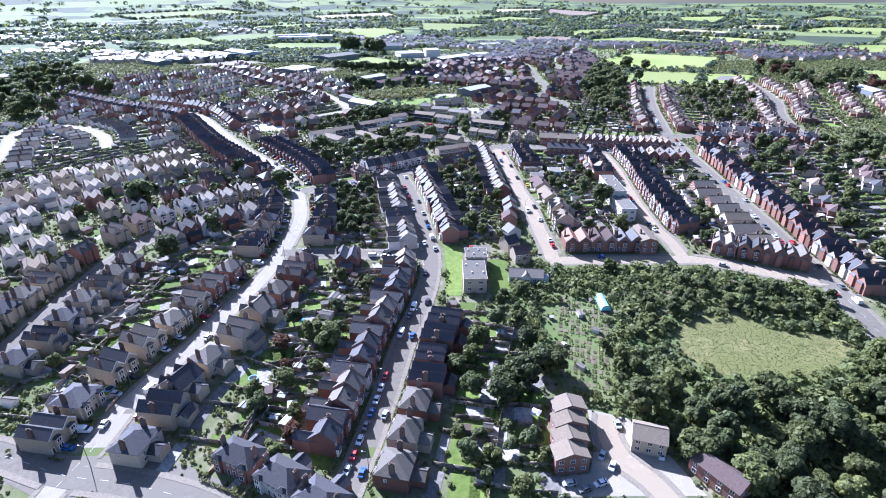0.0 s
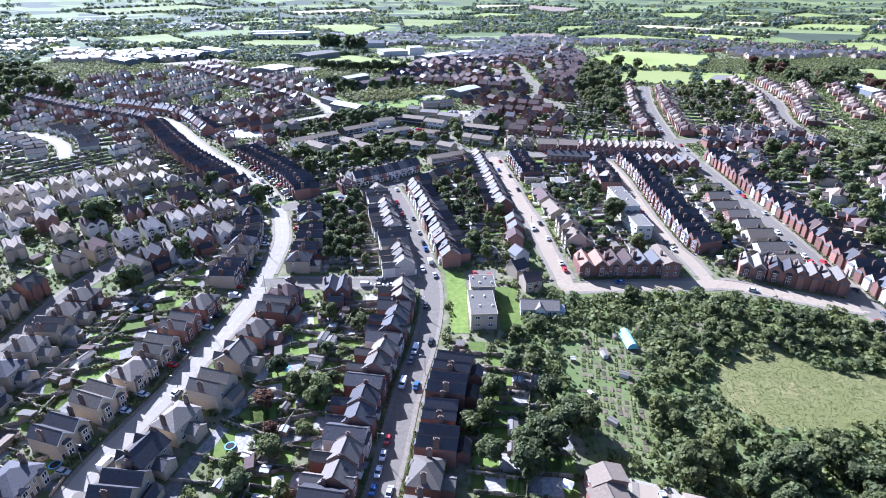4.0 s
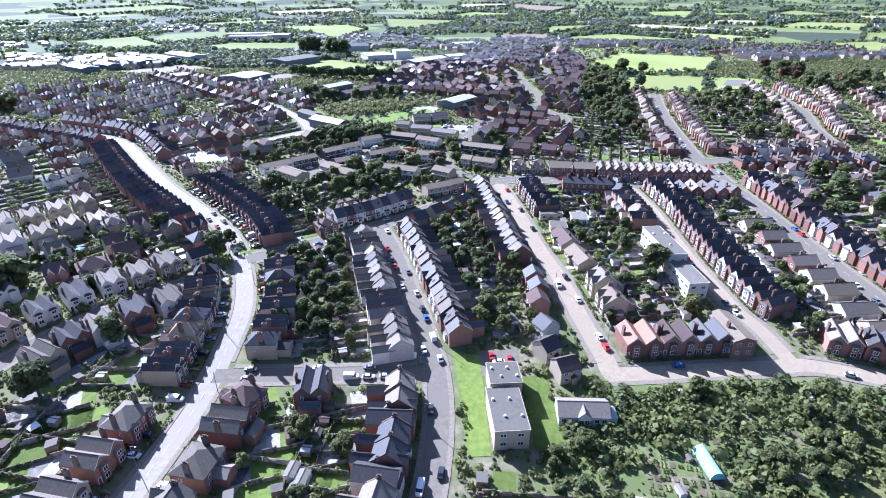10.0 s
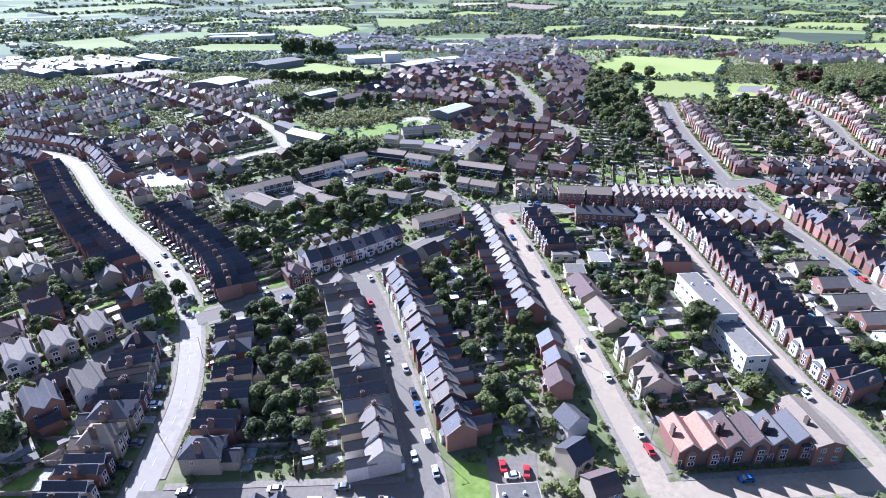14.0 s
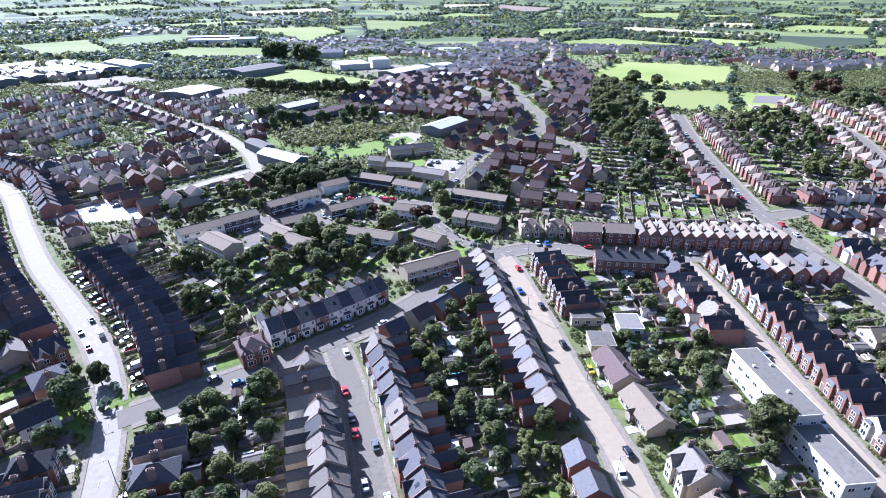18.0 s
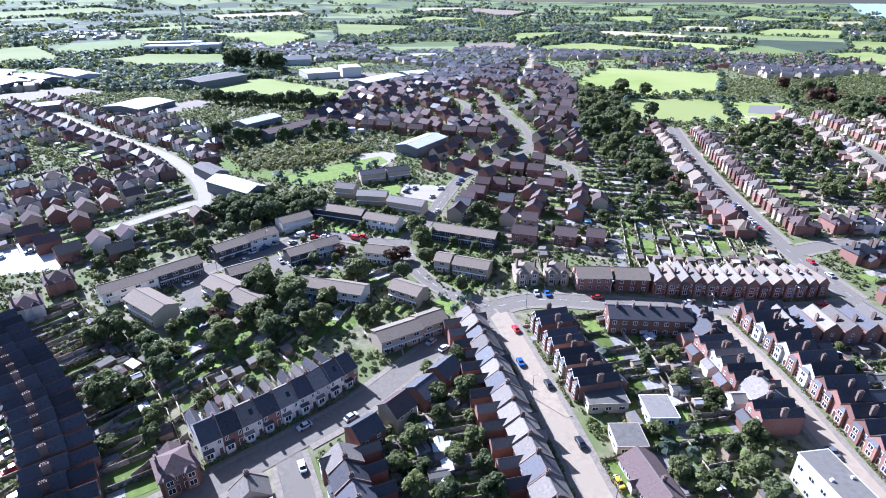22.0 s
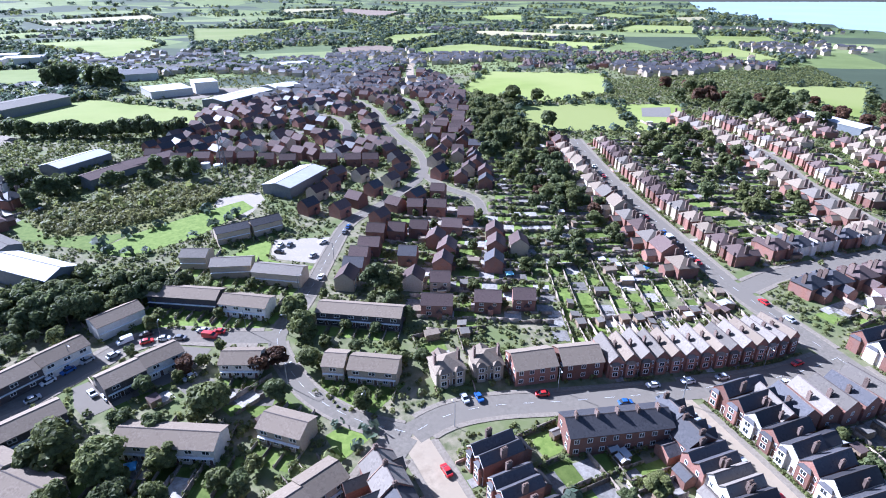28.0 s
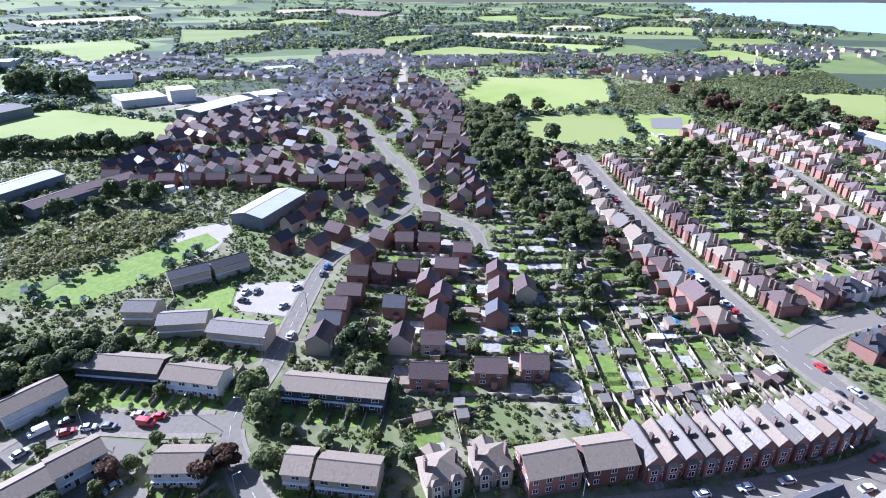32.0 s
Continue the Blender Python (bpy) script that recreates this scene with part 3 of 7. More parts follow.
def set_door(parent, x, y, turn=0):
    def make():
        m = Mesh()
        m.box(-0.45, 0.45, -0.05, 0.02, 0.1, 2.1, DOOR)
        m.box(-0.56, -0.45, -0.09, 0.02, 0.1, 2.2, TRIM).box(0.45, 0.56, -0.09, 0.02, 0.1, 2.2, TRIM).box(-0.45, 0.45, -0.09, 0.02, 2.1, 2.2, TRIM)
        return m.box(-0.6, 0.6, -0.5, 0.0, -0.4, 0.1, PAVING)
    parent.add("door", shared(("door",), make), pose(x, y, 0, 0, 0, turn))


def chimney(parent, x, y, z0, z1, material, pots=2, long="y"):
    spots = [((0, (k - (pots - 1) / 2) * 0.44) if long == "y" else ((k - (pots - 1) / 2) * 0.44, 0)) for k in range(pots)]

    def make(with_pots=True):
        a, b = (0.32, 0.22 * pots + 0.15) if long == "y" else (0.22 * pots + 0.15, 0.32)
        m = Mesh().box(-a, a, -b, b, 0, z1 - z0, material).box(-a - 0.07, a + 0.07, -b - 0.07, b + 0.07, z1 - z0, z1 - z0 + 0.16, material)
        for px, py in spots if with_pots else ():
            m.box(px - 0.13, px + 0.13, py - 0.13, py + 0.13, z1 - z0 + 0.16, z1 - z0 + 0.62, POT, 0.03)
        return m
    key = (round(z1 - z0, 2), material.name, pots, long)
    pot = shared(("chimney_pot",), lambda: Mesh().box(-0.13, 0.13, -0.13, 0.13, 0, 0.46, POT, 0.03).box(-0.16, 0.16, -0.16, 0.16, 0.36, 0.44, POT))
    parent.add("chimney", shared(("chimney", *key), make), pose(x, y, z0), "", (shared(("chimney_stack", *key), lambda: make(False)), pot, [pose(px, py, z1 - z0 + 0.16) for px, py in spots]))


def terrace_house(w, wall, roof, near, front="bay"):
    """One house of a row; front wall on y = 0, street towards -y."""
    e = Kit("terraced_house")
    d, eave, ridge = 8.6, 5.5, 8.8
    part("wall", Mesh().house_body(-w / 2, w / 2, 0, d, eave, ridge, "x", wall), e)
    part("roof", Mesh().gable_roof(-w / 2, w / 2, 0, d, eave, ridge, "x", roof, 0.3, 0.0), e)
    up, lean = 0.34, (ridge - eave) / (d / 2)
    line = [(-0.28, eave - 0.28 * lean), (d / 2, ridge), (d + 0.28, eave - 0.28 * lean)]
    v = [(w / 2 + o, y, z + up * k) for k in (0, 1) for y, z in line for o in (-0.1, 0.1)]
    part("party_wall", Mesh().faces(v, [(6, 8, 9, 7), (8, 10, 11, 9), (0, 2, 8, 6), (2, 4, 10, 8), (1, 7, 9, 3), (3, 9, 11, 5), (0, 6, 7, 1), (4, 5, 11, 10)], WALLING), e)
    chimney(e, w / 2 - 0.4, d / 2, ridge - 0.7, ridge + 0.95, STACK)
    wing = w * 0.52
    part("rear_wing", Mesh().house_body(-w / 2, -w / 2 + wing, d, d + 5.5, 4.7, 6.4, "y", wall).gable_roof(-w / 2, -w / 2 + wing, d - 2.4, d + 5.5, 4.7, 6.4, "y", roof, 0.2, 0.1), e)
    if front == "gable":
        g = w * 0.56
        x0 = -w / 2 + 0.12
        part("bay", Mesh().house_body(x0, x0 + g, -0.95, 0.6, 5.2, 6.9, "y", wall).gable_roof(x0, x0 + g, -0.95, 2.6, 5.2, 6.9, "y", roof, 0.2, 0.15), e)
        part("barge_board", Mesh().faces([(x0 - 0.2, -1.12, 5.0), (x0 - 0.2, -1.12, 5.2), (x0 + g / 2, -1.12, 7.1), (x0 + g / 2, -1.12, 6.85), (x0 + g + 0.2, -1.12, 5.2), (x0 + g + 0.2, -1.12, 5.0)],
                                         [(0, 3, 2, 1), (3, 5, 4, 2)], TRIM), e)
        bx, by = x0 + g / 2, -0.95
        set_window(e, bx, by, 0.8, 1.7, 1.7)
        set_window(e, bx, by, 3.3, 1.6, 1.5)
        set_door(e, w / 2 - 0.8, 0)
        set_window(e, w / 2 - 0.85, 0, 3.4, 0.8, 1.3)
    elif front == "bay":
        x0 = -w / 2 + 0.35
        part("bay", Mesh().box(x0, x0 + 2.3, -0.85, 0.0, -0.8, 2.6, TRIM).faces([(x0 - 0.15, -1.0, 2.6), (x0 + 2.45, -1.0, 2.6), (x0 + 2.45, 0, 3.15), (x0 - 0.15, 0, 3.15), (x0 - 0.15, 0, 2.6), (x0 + 2.45, 0, 2.6)],
                                      [(0, 1, 2, 3), (0, 3, 4), (1, 5, 2)], roof), e)
        set_window(e, x0 + 1.15, -0.85, 0.8, 1.7, 1.6)
        set_window(e, x0 + 0.8, 0, 3.4, 0.9, 1.5)
        set_window(e, w / 2 - 0.9, 0, 3.4, 0.9, 1.5)
        set_door(e, w / 2 - 0.85, 0)
    if near:
        set_window(e, w / 2 - 1.1, d, 3.3, 0.9, 1.3, 180)
        set_window(e, -w / 2 + wing / 2, d + 5.5, 2.7, 0.9, 1.1, 180)
        set_window(e, w / 2 - 1.1, d, 0.9, 0.9, 1.3, 180)
    return e


def cross_house(w, wall, roof, near):
    """Narrow house with its gable to the street and a long roof behind."""
    e = Kit("gabled_house")
    d, eave, ridge = 12.5, 5.4, 8.0
    part("wall", Mesh().house_body(-w / 2, w / 2, 0, d, eave, ridge, "y", wall), e)
    part("roof", Mesh().gable_roof(-w / 2, w / 2, 0, d, eave, ridge, "y", roof, 0.0, 0.2), e)
    chimney(e, w / 2 - 0.35, d * 0.55, eave, eave + 2.6, STACK, 2)
    part("bay", Mesh().box(-w / 2 + 0.4, w / 2 - 1.5, -0.8, 0.0, -0.8, 4.8, wall).hip_roof(-w / 2 + 0.4, w / 2 - 1.5, -0.8, 0.6, 4.8, 5.6, roof, 0.12, 0.08), e)
    set_window(e, -0.55, -0.8, 0.8, 1.7, 1.6)
    set_window(e, -0.55, -0.8, 3.1, 1.7, 1.4)
    set_door(e, w / 2 - 0.75, 0)
    set_window(e, w / 2 - 0.75, 0, 3.3, 0.8, 1.3)
    if near:
        set_window(e, 0, d, 3.2, 1.0, 1.3, 180)
        set_window(e, 0.5, d, 0.9, 1.0, 1.3, 180)
    return e


def deep_house(w, wall, roof, near):
    """House of a tight row: the ridge runs back from the street, a lower wing follows behind."""
    e = Kit("terraced_house")
    d, eave, ridge = 9.2, 5.6, 8.0
    part("wall", Mesh().house_body(-w / 2, w / 2, 0, d, eave, ridge, "y", wall), e)
    part("roof", Mesh().gable_roof(-w / 2, w / 2, 0, d, eave, ridge, "y", roof, 0.0, 0.15), e)
    chimney(e, w / 2 - 0.4, d * 0.55, eave + 0.3, ridge + 0.9, STACK, 3)
    wing = w * 0.92
    part("rear_wing", Mesh().house_body(-w / 2, -w / 2 + wing, d, d + 5.8, 5.1, 7.1, "y", wall).gable_roof(-w / 2, -w / 2 + wing, d + 0.16, d + 5.8, 5.1, 7.1, "y", roof, 0.05, 0.1), e)
    x0 = -w / 2 + 0.35
    part("bay", Mesh().box(x0, x0 + 2.4, -0.85, 0.0, -0.8, 5.0, wall).hip_roof(x0, x0 + 2.4, -0.85, 0.5, 5.0, 5.7, roof, 0.1, 0.08), e)
    set_window(e, x0 + 1.2, -0.85, 0.8, 1.7, 1.6)
    set_window(e, x0 + 1.2, -0.85, 3.2, 1.7, 1.4)
    set_door(e, w / 2 - 0.85, 0)
    if near:
        set_window(e, -w / 2 + wing / 2, d + 5.8, 2.9, 0.9, 1.1, 180)
    return e


def twin_house(w, wall, roof, near):
    """Pair under two ridges that run back from the street, each with a gable and a bay in front."""
    e = Kit("twin_gabled_house")
    d, eave = 11.0, 5.6
    ridge = eave + w * 0.25 * 0.95
    body, cover = Mesh(), Mesh()
    for x0 in (-w / 2, 0):
        body.house_body(x0, x0 + w / 2, 0, d, eave, ridge, "y", wall)
        cover.gable_roof(x0, x0 + w / 2, 0, d, eave, ridge, "y", roof, 0.0, 0.25)
    part("wall", body, e)
    part("roof", cover, e)
    chimney(e, -w / 2 + 0.4, d * 0.5, eave - 0.3, ridge + 1.0, STACK, 3)
    chimney(e, w / 2 - 0.4, d * 0.5, eave - 0.3, ridge + 1.0, STACK, 3)
    for sx in (-1, 1):
        c = sx * w / 4
        h = min(1.25, w / 4 - 0.6)
        part("bay", Mesh().box(c - h, c + h, -0.9, 0, -1.0, 5.0, wall, 0.06).hip_roof(c - h, c + h, -0.9, 0.6, 5.0, 5.7, roof, 0.1, 0.08), e)
        set_window(e, c, -0.9, 0.8, 1.7, 1.6)
        set_window(e, c, -0.9, 3.2, 1.6, 1.4)
        part("barge_board", Mesh().faces([(c - w / 4, -0.28, eave - 0.25), (c - w / 4, -0.28, eave + 0.1), (c, -0.28, ridge + 0.1), (c, -0.28, ridge - 0.25), (c + w / 4, -0.28, eave + 0.1), (c + w / 4, -0.28, eave - 0.25)],
                                         [(0, 3, 2, 1), (3, 5, 4, 2)], TRIM), e)
        set_door(e, sx * (w / 2 - 0.7), 0)
        if near:
            set_window(e, c, d, 3.3, 1.0, 1.4, 180)
    part("rear_wing", Mesh().house_body(-w * 0.3, w * 0.3, d, d + 3.6, 2.8, 4.2, "x", wall).gable_roof(-w * 0.3, w * 0.3, d, d + 3.6, 2.8, 4.2, "x", roof, 0.2, 0.15), e)
    return e


def villa(w, wall, roof, near, d=9.5, eave=5.8, ridge=9.0, hip=True, name="villa"):
    """Large house under a hipped or gabled roof, with two bays."""
    e = Kit(name)
    body = Mesh().box(-w / 2, w / 2, 0, d, -1.5, eave, wall) if hip else Mesh().house_body(-w / 2, w / 2, 0, d, eave, ridge, "x", wall)
    part("wall", body, e)
    part("roof", Mesh().hip_roof(-w / 2, w / 2, 0, d, eave, ridge, roof) if hip else Mesh().gable_roof(-w / 2, w / 2, 0, d, eave, ridge, "x", roof, 0.35, 0.25), e)
    chimney(e, -w / 2 + 0.8, d / 2, eave, ridge + 1.0, STACK, 3)
    chimney(e, w / 2 - 0.8, d / 2, eave, ridge + 1.0, STACK, 3)
    for sx in (-1, 1):
        c = sx * (w / 2 - 2.1)
        if hip:
            part("bay", Mesh().box(c - 1.2, c + 1.2, -0.9, 0, -1.2, 5.2, wall).hip_roof(c - 1.2, c + 1.2, -0.9, 0.9, 5.2, 6.3, roof, 0.15, 0.1), e)
        else:
            part("bay", Mesh().house_body(c - 1.4, c + 1.4, -0.9, 0.8, 5.6, 7.6, "y", wall).gable_roof(c - 1.4, c + 1.4, -0.9, 3.0, 5.6, 7.6, "y", roof, 0.25, 0.2), e)
        set_window(e, c, -0.9, 0.8, 1.7, 1.7)
        set_window(e, c, -0.9, 3.4, 1.6, 1.5)
        set_door(e, sx * 1.0, 0)
        set_window(e, sx * 1.0, 0, 3.4, 0.9, 1.4)
        if near:
            set_window(e, sx * w * 0.28, d, 3.3, 1.0, 1.4, 180)
            set_window(e, sx * w * 0.28, d, 0.9, 1.6, 1.4, 180)
            set_window(e, sx * w / 2, d * 0.3, 3.3, 0.9, 1.3, 90 * sx)
    part("rear_wing", Mesh().house_body(-2.5, 2.5, d, d + 4.2, 3.0, 4.6, "y", wall).gable_roof(-2.5, 2.5, d - 0.1, d + 4.2, 3.0, 4.6, "y", roof, 0.25, 0.1), e)
    return e


def modern_house(w, wall, roof, near, d=7.5):
    """Plain gabled brick house of an estate, with a porch."""
    e = Kit("brick_house")
    eave, ridge = 4.9, 7.6
    part("wall", Mesh().house_body(-w / 2, w / 2, 0, d, eave, ridge, "x", wall), e)
    part("roof", Mesh().gable_roof(-w / 2, w / 2, 0, d, eave, ridge, "x", roof, 0.35, 0.2), e)
    part("porch", Mesh().box(0.1, 1.9, -1.2, 0, -0.6, 2.3, wall).gable_roof(0.1, 1.9, -1.2, 0, 2.3, 3.1, "y", roof, 0.15, 0.1), e)
    set_window(e, -w / 4, 0, 0.9, 1.7, 1.2)
    set_window(e, -w / 4, 0, 3.2, 1.5, 1.1)
    set_window(e, w / 4, 0, 3.2, 1.2, 1.1)
    if near:
        set_window(e, -w / 4, d, 0.9, 1.9, 1.3, 180)
        set_window(e, w / 4, d, 3.2, 1.2, 1.1, 180)
        set_window(e, -w / 4, d, 3.2, 1.2, 1.1, 180)
    return e


def bungalow(w, wall, roof, near, d=12.5):
    e = Kit("bungalow")
    part("wall", Mesh().house_body(-w / 2, w / 2, 0, d, 2.7, 5.4, "y", wall), e)
    part("roof", Mesh().gable_roof(-w / 2, w / 2, 0, d, 2.7, 5.4, "y", roof, 0.4, 0.3), e)
    chimney(e, w * 0.18, d * 0.5, 4.2, 6.4, STACK, 2)
    part("bay", Mesh().box(-w / 2 + 0.8, -w / 2 + 3.4, -0.8, 0, -0.9, 2.5, wall), e)
    set_window(e, -w / 2 + 2.1, -0.8, 0.8, 1.7, 1.4)
    set_window(e, w / 4, 0, 0.8, 1.7, 1.4)
    set_door(e, 0.2, 0)
    if near:
        set_window(e, -w / 4, d, 0.8, 1.7, 1.4, 180)
        set_window(e, w / 4, d, 0.8, 1.7, 1.4, 180)
    return e


def ranch(w, wall, roof, near):
    """Long low house with its ridge along the street."""
    e = Kit("bungalow")
    part("wall", Mesh().house_body(-w / 2, w / 2, 0, 8.5, 2.8, 5.6, "x", wall), e)
    part("roof", Mesh().gable_roof(-w / 2, w / 2, 0, 8.5, 2.8, 5.6, "x", roof, 0.45, 0.35), e)
    chimney(e, w * 0.2, 5.0, 4.4, 6.5, STACK, 2)
    part("porch", Mesh().box(-1.2, 1.2, -1.3, 0, -0.6, 2.3, wall).gable_roof(-1.2, 1.2, -1.3, 1.5, 2.3, 3.3, "y", roof, 0.2, 0.15), e)
    for x in (-w * 0.36, -w * 0.18, w * 0.2, w * 0.37):
        set_window(e, x, 0, 0.8, 1.7, 1.3)
    return e


def semi(w, wall, roof, near):
    return villa(w, wall, roof, near, 8.8, 4.9, 7.9, name="semi_detached_house")


def gable_villa(w, wall, roof, near):
    return villa(w, wall, roof, near, 9.0, 5.6, 8.8, False, "gabled_villa")


def gable_terrace(w, wall, roof, near):
    return terrace_house(w, wall, roof, near, "gable")


KINDS = {"ranch": (ranch, 9, "bungalow"), "deep": (deep_house, 15, "terraced house"), "twin": (twin_house, 14.5, "house"), "terrace": (terrace_house, 14.5, "terraced house"), "gable": (gable_terrace, 14.5, "terraced house"), "cross": (cross_house, 13, "terraced house"),
         "villa": (villa, 14, "house"), "gvilla": (gable_villa, 13.5, "house"), "semi": (semi, 13, "house"), "modern": (modern_house, 8, "house"), "bungalow": (bungalow, 13, "bungalow")}
LOOKS = {BRICK: "red brick", BUFF: "buff brick", RENDER: "white rendered", CLADDING: "dark clad"}
ROOFS = {LICHEN: "sandy lichened roof", SLATE: "dark slate roof", PALE_SLATE: "pale weathered slate roof", BROWN_TILE: "brown tiled roof", GREY_TILE: "weathered grey tiled roof", RED_TILE: "orange tiled roof", FELT: "grey felt roof"}
PATIOS = []
FENCES, LAWNS, SHEDS, WALLS = [], [], [], []

def along(r, p):
    """Distance along a road of the point nearest to p."""
    return r["s"][np.argmin(np.hypot(r["line"][:, 0] - p[0], r["line"][:, 1] - p[1]))]


def row(name, side, p0, p1, count, kind, looks, setback=2.5, garden=14.0, fill=1.0, near=True, jitter=0.0):
    """Houses on one side of a road (+1: to the right of its direction), between the road's points nearest to p0 and p1.
    looks: pairs of wall and roof, taken in turn."""
    r = ROADS[name]
    s0, s1 = sorted((along(r, p0), along(r, p1)))
    kinds = kind if isinstance(kind, tuple) else (kind,)
    pitch = (s1 - s0) / count
    protos = {}
    group = f"{KINDS[kinds[0]][2]}s along the {name.replace('_', ' ')} road"
    for k in range(count):
        kind = kinds[(k * 5 + k // 3) % len(kinds)]
        make, depth, word = KINDS[kind]
        wall, roof = looks[(k * 7 + k // 3) % len(looks)]
        w = pitch if kind in ("terrace", "gable", "cross", "deep") else pitch * fill
        s = s0 + (k + 0.5) * pitch
        p = np.array([np.interp(s, r["s"], r["line"][:, c]) for c in (0, 1)])
        nn = np.array([np.interp(s, r["s"], r["normal"][:, c]) for c in (0, 1)]) * side
        nn /= np.hypot(*nn)
        base = p + nn * (r["width"] / 2 + 1.9 + setback + rnd.uniform(-jitter, jitter))
        # local +y points away from the road
        turn = math.degrees(math.atan2(nn[1], nn[0])) - 90
        stretch = (1, rnd.uniform(0.97, 1.04), rnd.uniform(0.95, 1.05)) if kind in ("terrace", "gable", "cross", "deep") else (1, rnd.uniform(0.9, 1.12), rnd.uniform(0.9, 1.1))
        m = pose(base[0], base[1], float(land(*(base + nn * 4))) + 0.1, 0, 0, turn) @ Matrix.Diagonal((*stretch, 1))
        key = (kind, wall.name, roof.name, rnd.random() < 0.3)
        if key not in protos:
            protos[key] = make(round(w, 2), wall, roof, near)
            if key[3] and kind in ("terrace", "gable"):
                part("roof_window", Mesh().faces([(0.3, 1.5, 6.92), (1.2, 1.5, 6.92), (1.2, 2.6, 7.76), (0.3, 2.6, 7.76), (0.2, 1.4, 6.65), (1.3, 1.4, 6.65), (1.3, 2.7, 7.6), (0.2, 2.7, 7.6)],
                                                 [(0, 1, 2, 3), (4, 5, 1, 0), (5, 6, 2, 1), (7, 4, 0, 3), (6, 7, 3, 2)], GLASS), protos[key], "dark glazed roof window")
        stand(protos[key], m, f"{LOOKS[wall]} {word} with a {ROOFS[roof]}", word, group)
        tx = np.array([nn[1], -nn[0]])
        h = w / 2
        claim([base - tx * h - nn, base + tx * h - nn, base + tx * h + nn * depth, base - tx * h + nn * depth], 2)
        g0, g1 = base + nn * (depth + 0.3), base + nn * (depth + garden)
        if garden > 3:
            q = pitch / 2
            FENCES.append((g0 - tx * q, g1 - tx * q, 1.7))
            FENCES.append((g1 - tx * q, g1 + tx * q, 1.7))
            if rnd.random() < 0.72:
                a, b = rnd.uniform(0.05, 0.4), rnd.uniform(0.6, 0.95)
                u = q - rnd.uniform(0.5, 1.3)
                LAWNS.append([g0 + (g1 - g0) * a - tx * u, g0 + (g1 - g0) * a + tx * u, g0 + (g1 - g0) * b + tx * u, g0 + (g1 - g0) * b - tx * u])
            if rnd.random() < 0.6:
                a, u = rnd.uniform(2.2, 4.5), q - rnd.uniform(0.4, 1.6)
                o = g0 + tx * rnd.uniform(-0.2, 0.2) * q
                PATIOS.append([o - tx * u, o + tx * u, o + tx * u + nn * a, o - tx * u + nn * a])
            if setback > 2 and rnd.random() < 0.5:
                o = base - nn * (setback - 0.3) + tx * q * 0.4
                PATIOS.append([o - tx * 1.3, o + tx * 1.3, o + tx * 1.3 + nn * (setback - 0.5), o - tx * 1.3 + nn * (setback - 0.5)])
            if rnd.random() < (0.8 if near else 0.6):
                SHEDS.append((*(g0 + (g1 - g0) * rnd.uniform(0.7, 0.93) + tx * rnd.uniform(-0.6, 0.6) * q), turn + rnd.choice((0, 90))))
        if setback > 2:
            f0 = base - nn * (setback - 0.2)
            WALLS.append((f0 - tx * pitch / 2, f0 + tx * (pitch / 2 - 1.1), 0.9))
            WALLS.append((f0 - tx * pitch / 2, base - tx * pitch / 2, 0.9))


VICT = [(BRICK, SLATE), (RENDER, SLATE), (BRICK, PALE_SLATE), (BRICK, SLATE)]
REDS = [(BRICK, SLATE), (BRICK, SLATE), (BRICK, BROWN_TILE), (BRICK, SLATE)]
WHITES = [(RENDER, PALE_SLATE), (RENDER, SLATE), (BUFF, PALE_SLATE), (RENDER, PALE_SLATE)]
BUFFS = [(BUFF, SLATE), (BUFF, PALE_SLATE), (BRICK, PALE_SLATE), (BUFF, GREY_TILE), (BRICK, SLATE), (RENDER, LICHEN), (RENDER, BROWN_TILE)]
MIXED = [(BRICK, BROWN_TILE), (RENDER, SLATE), (RENDER, BROWN_TILE), (BUFF, BROWN_TILE), (BRICK, SLATE), (RENDER, GREY_TILE)]
PALES = [(BUFF, LICHEN), (RENDER, LICHEN), (RENDER, PALE_SLATE), (BUFF, LICHEN), (BUFF, GREY_TILE)]

# street with the parked cars
row("mid", -1, (-20, 120), (-8, 231), 16, ("terrace", "cross", "gable", "terrace"), VICT, 2.2, 16)
row("mid", -1, (-6, 247), (-24, 336), 16, ("terrace", "cross", "terrace", "gable", "cross"), WHITES, 1.0, 13)
row("mid", 1, (-27, 112), (-20, 148), 3, "villa", [(BRICK, PALE_SLATE), (BUFF, PALE_SLATE)], 2.5, 18, 0.8)
row("mid", 1, (-20, 149), (-11, 190), 4, "twin", [(BRICK, SLATE)], 2.5, 18, 0.9)
row("mid", 1, (-6, 252), (-24, 338), 15, ("terrace", "terrace", "gable"), VICT, 1.6, 13)
# main road
row("main", -1, (-110, 121), (-82, 226), 8, ("twin", "villa", "twin", "gvilla"), BUFFS, 4.5, 20, 0.8)
row("main", -1, (-80, 236), (-80, 308), 8, ("twin", "villa", "twin"), BUFFS + REDS, 4.5, 16, 0.8)
row("main", 1, (-110, 121), (-83, 228), 8, ("villa", "twin", "gvilla", "semi"), BUFFS, 4.5, 20, 0.78)
row("main", 1, (-79, 250), (-83, 303), 6, ("villa", "twin", "twin"), [(BUFF, SLATE), (BRICK, SLATE)], 4, 16, 0.8)
row("main", 1, (-92, 325), (-146, 399), 17, "deep", [(BRICK, SLATE)], 5.5, 18)
row("main", -1, (-118, 362), (-215, 492), 26, "deep", REDS, 3, 16, near=False)
row("main", 1, (-185, 452), (-290, 540), 20, "terrace", REDS, 3, 14, near=False)
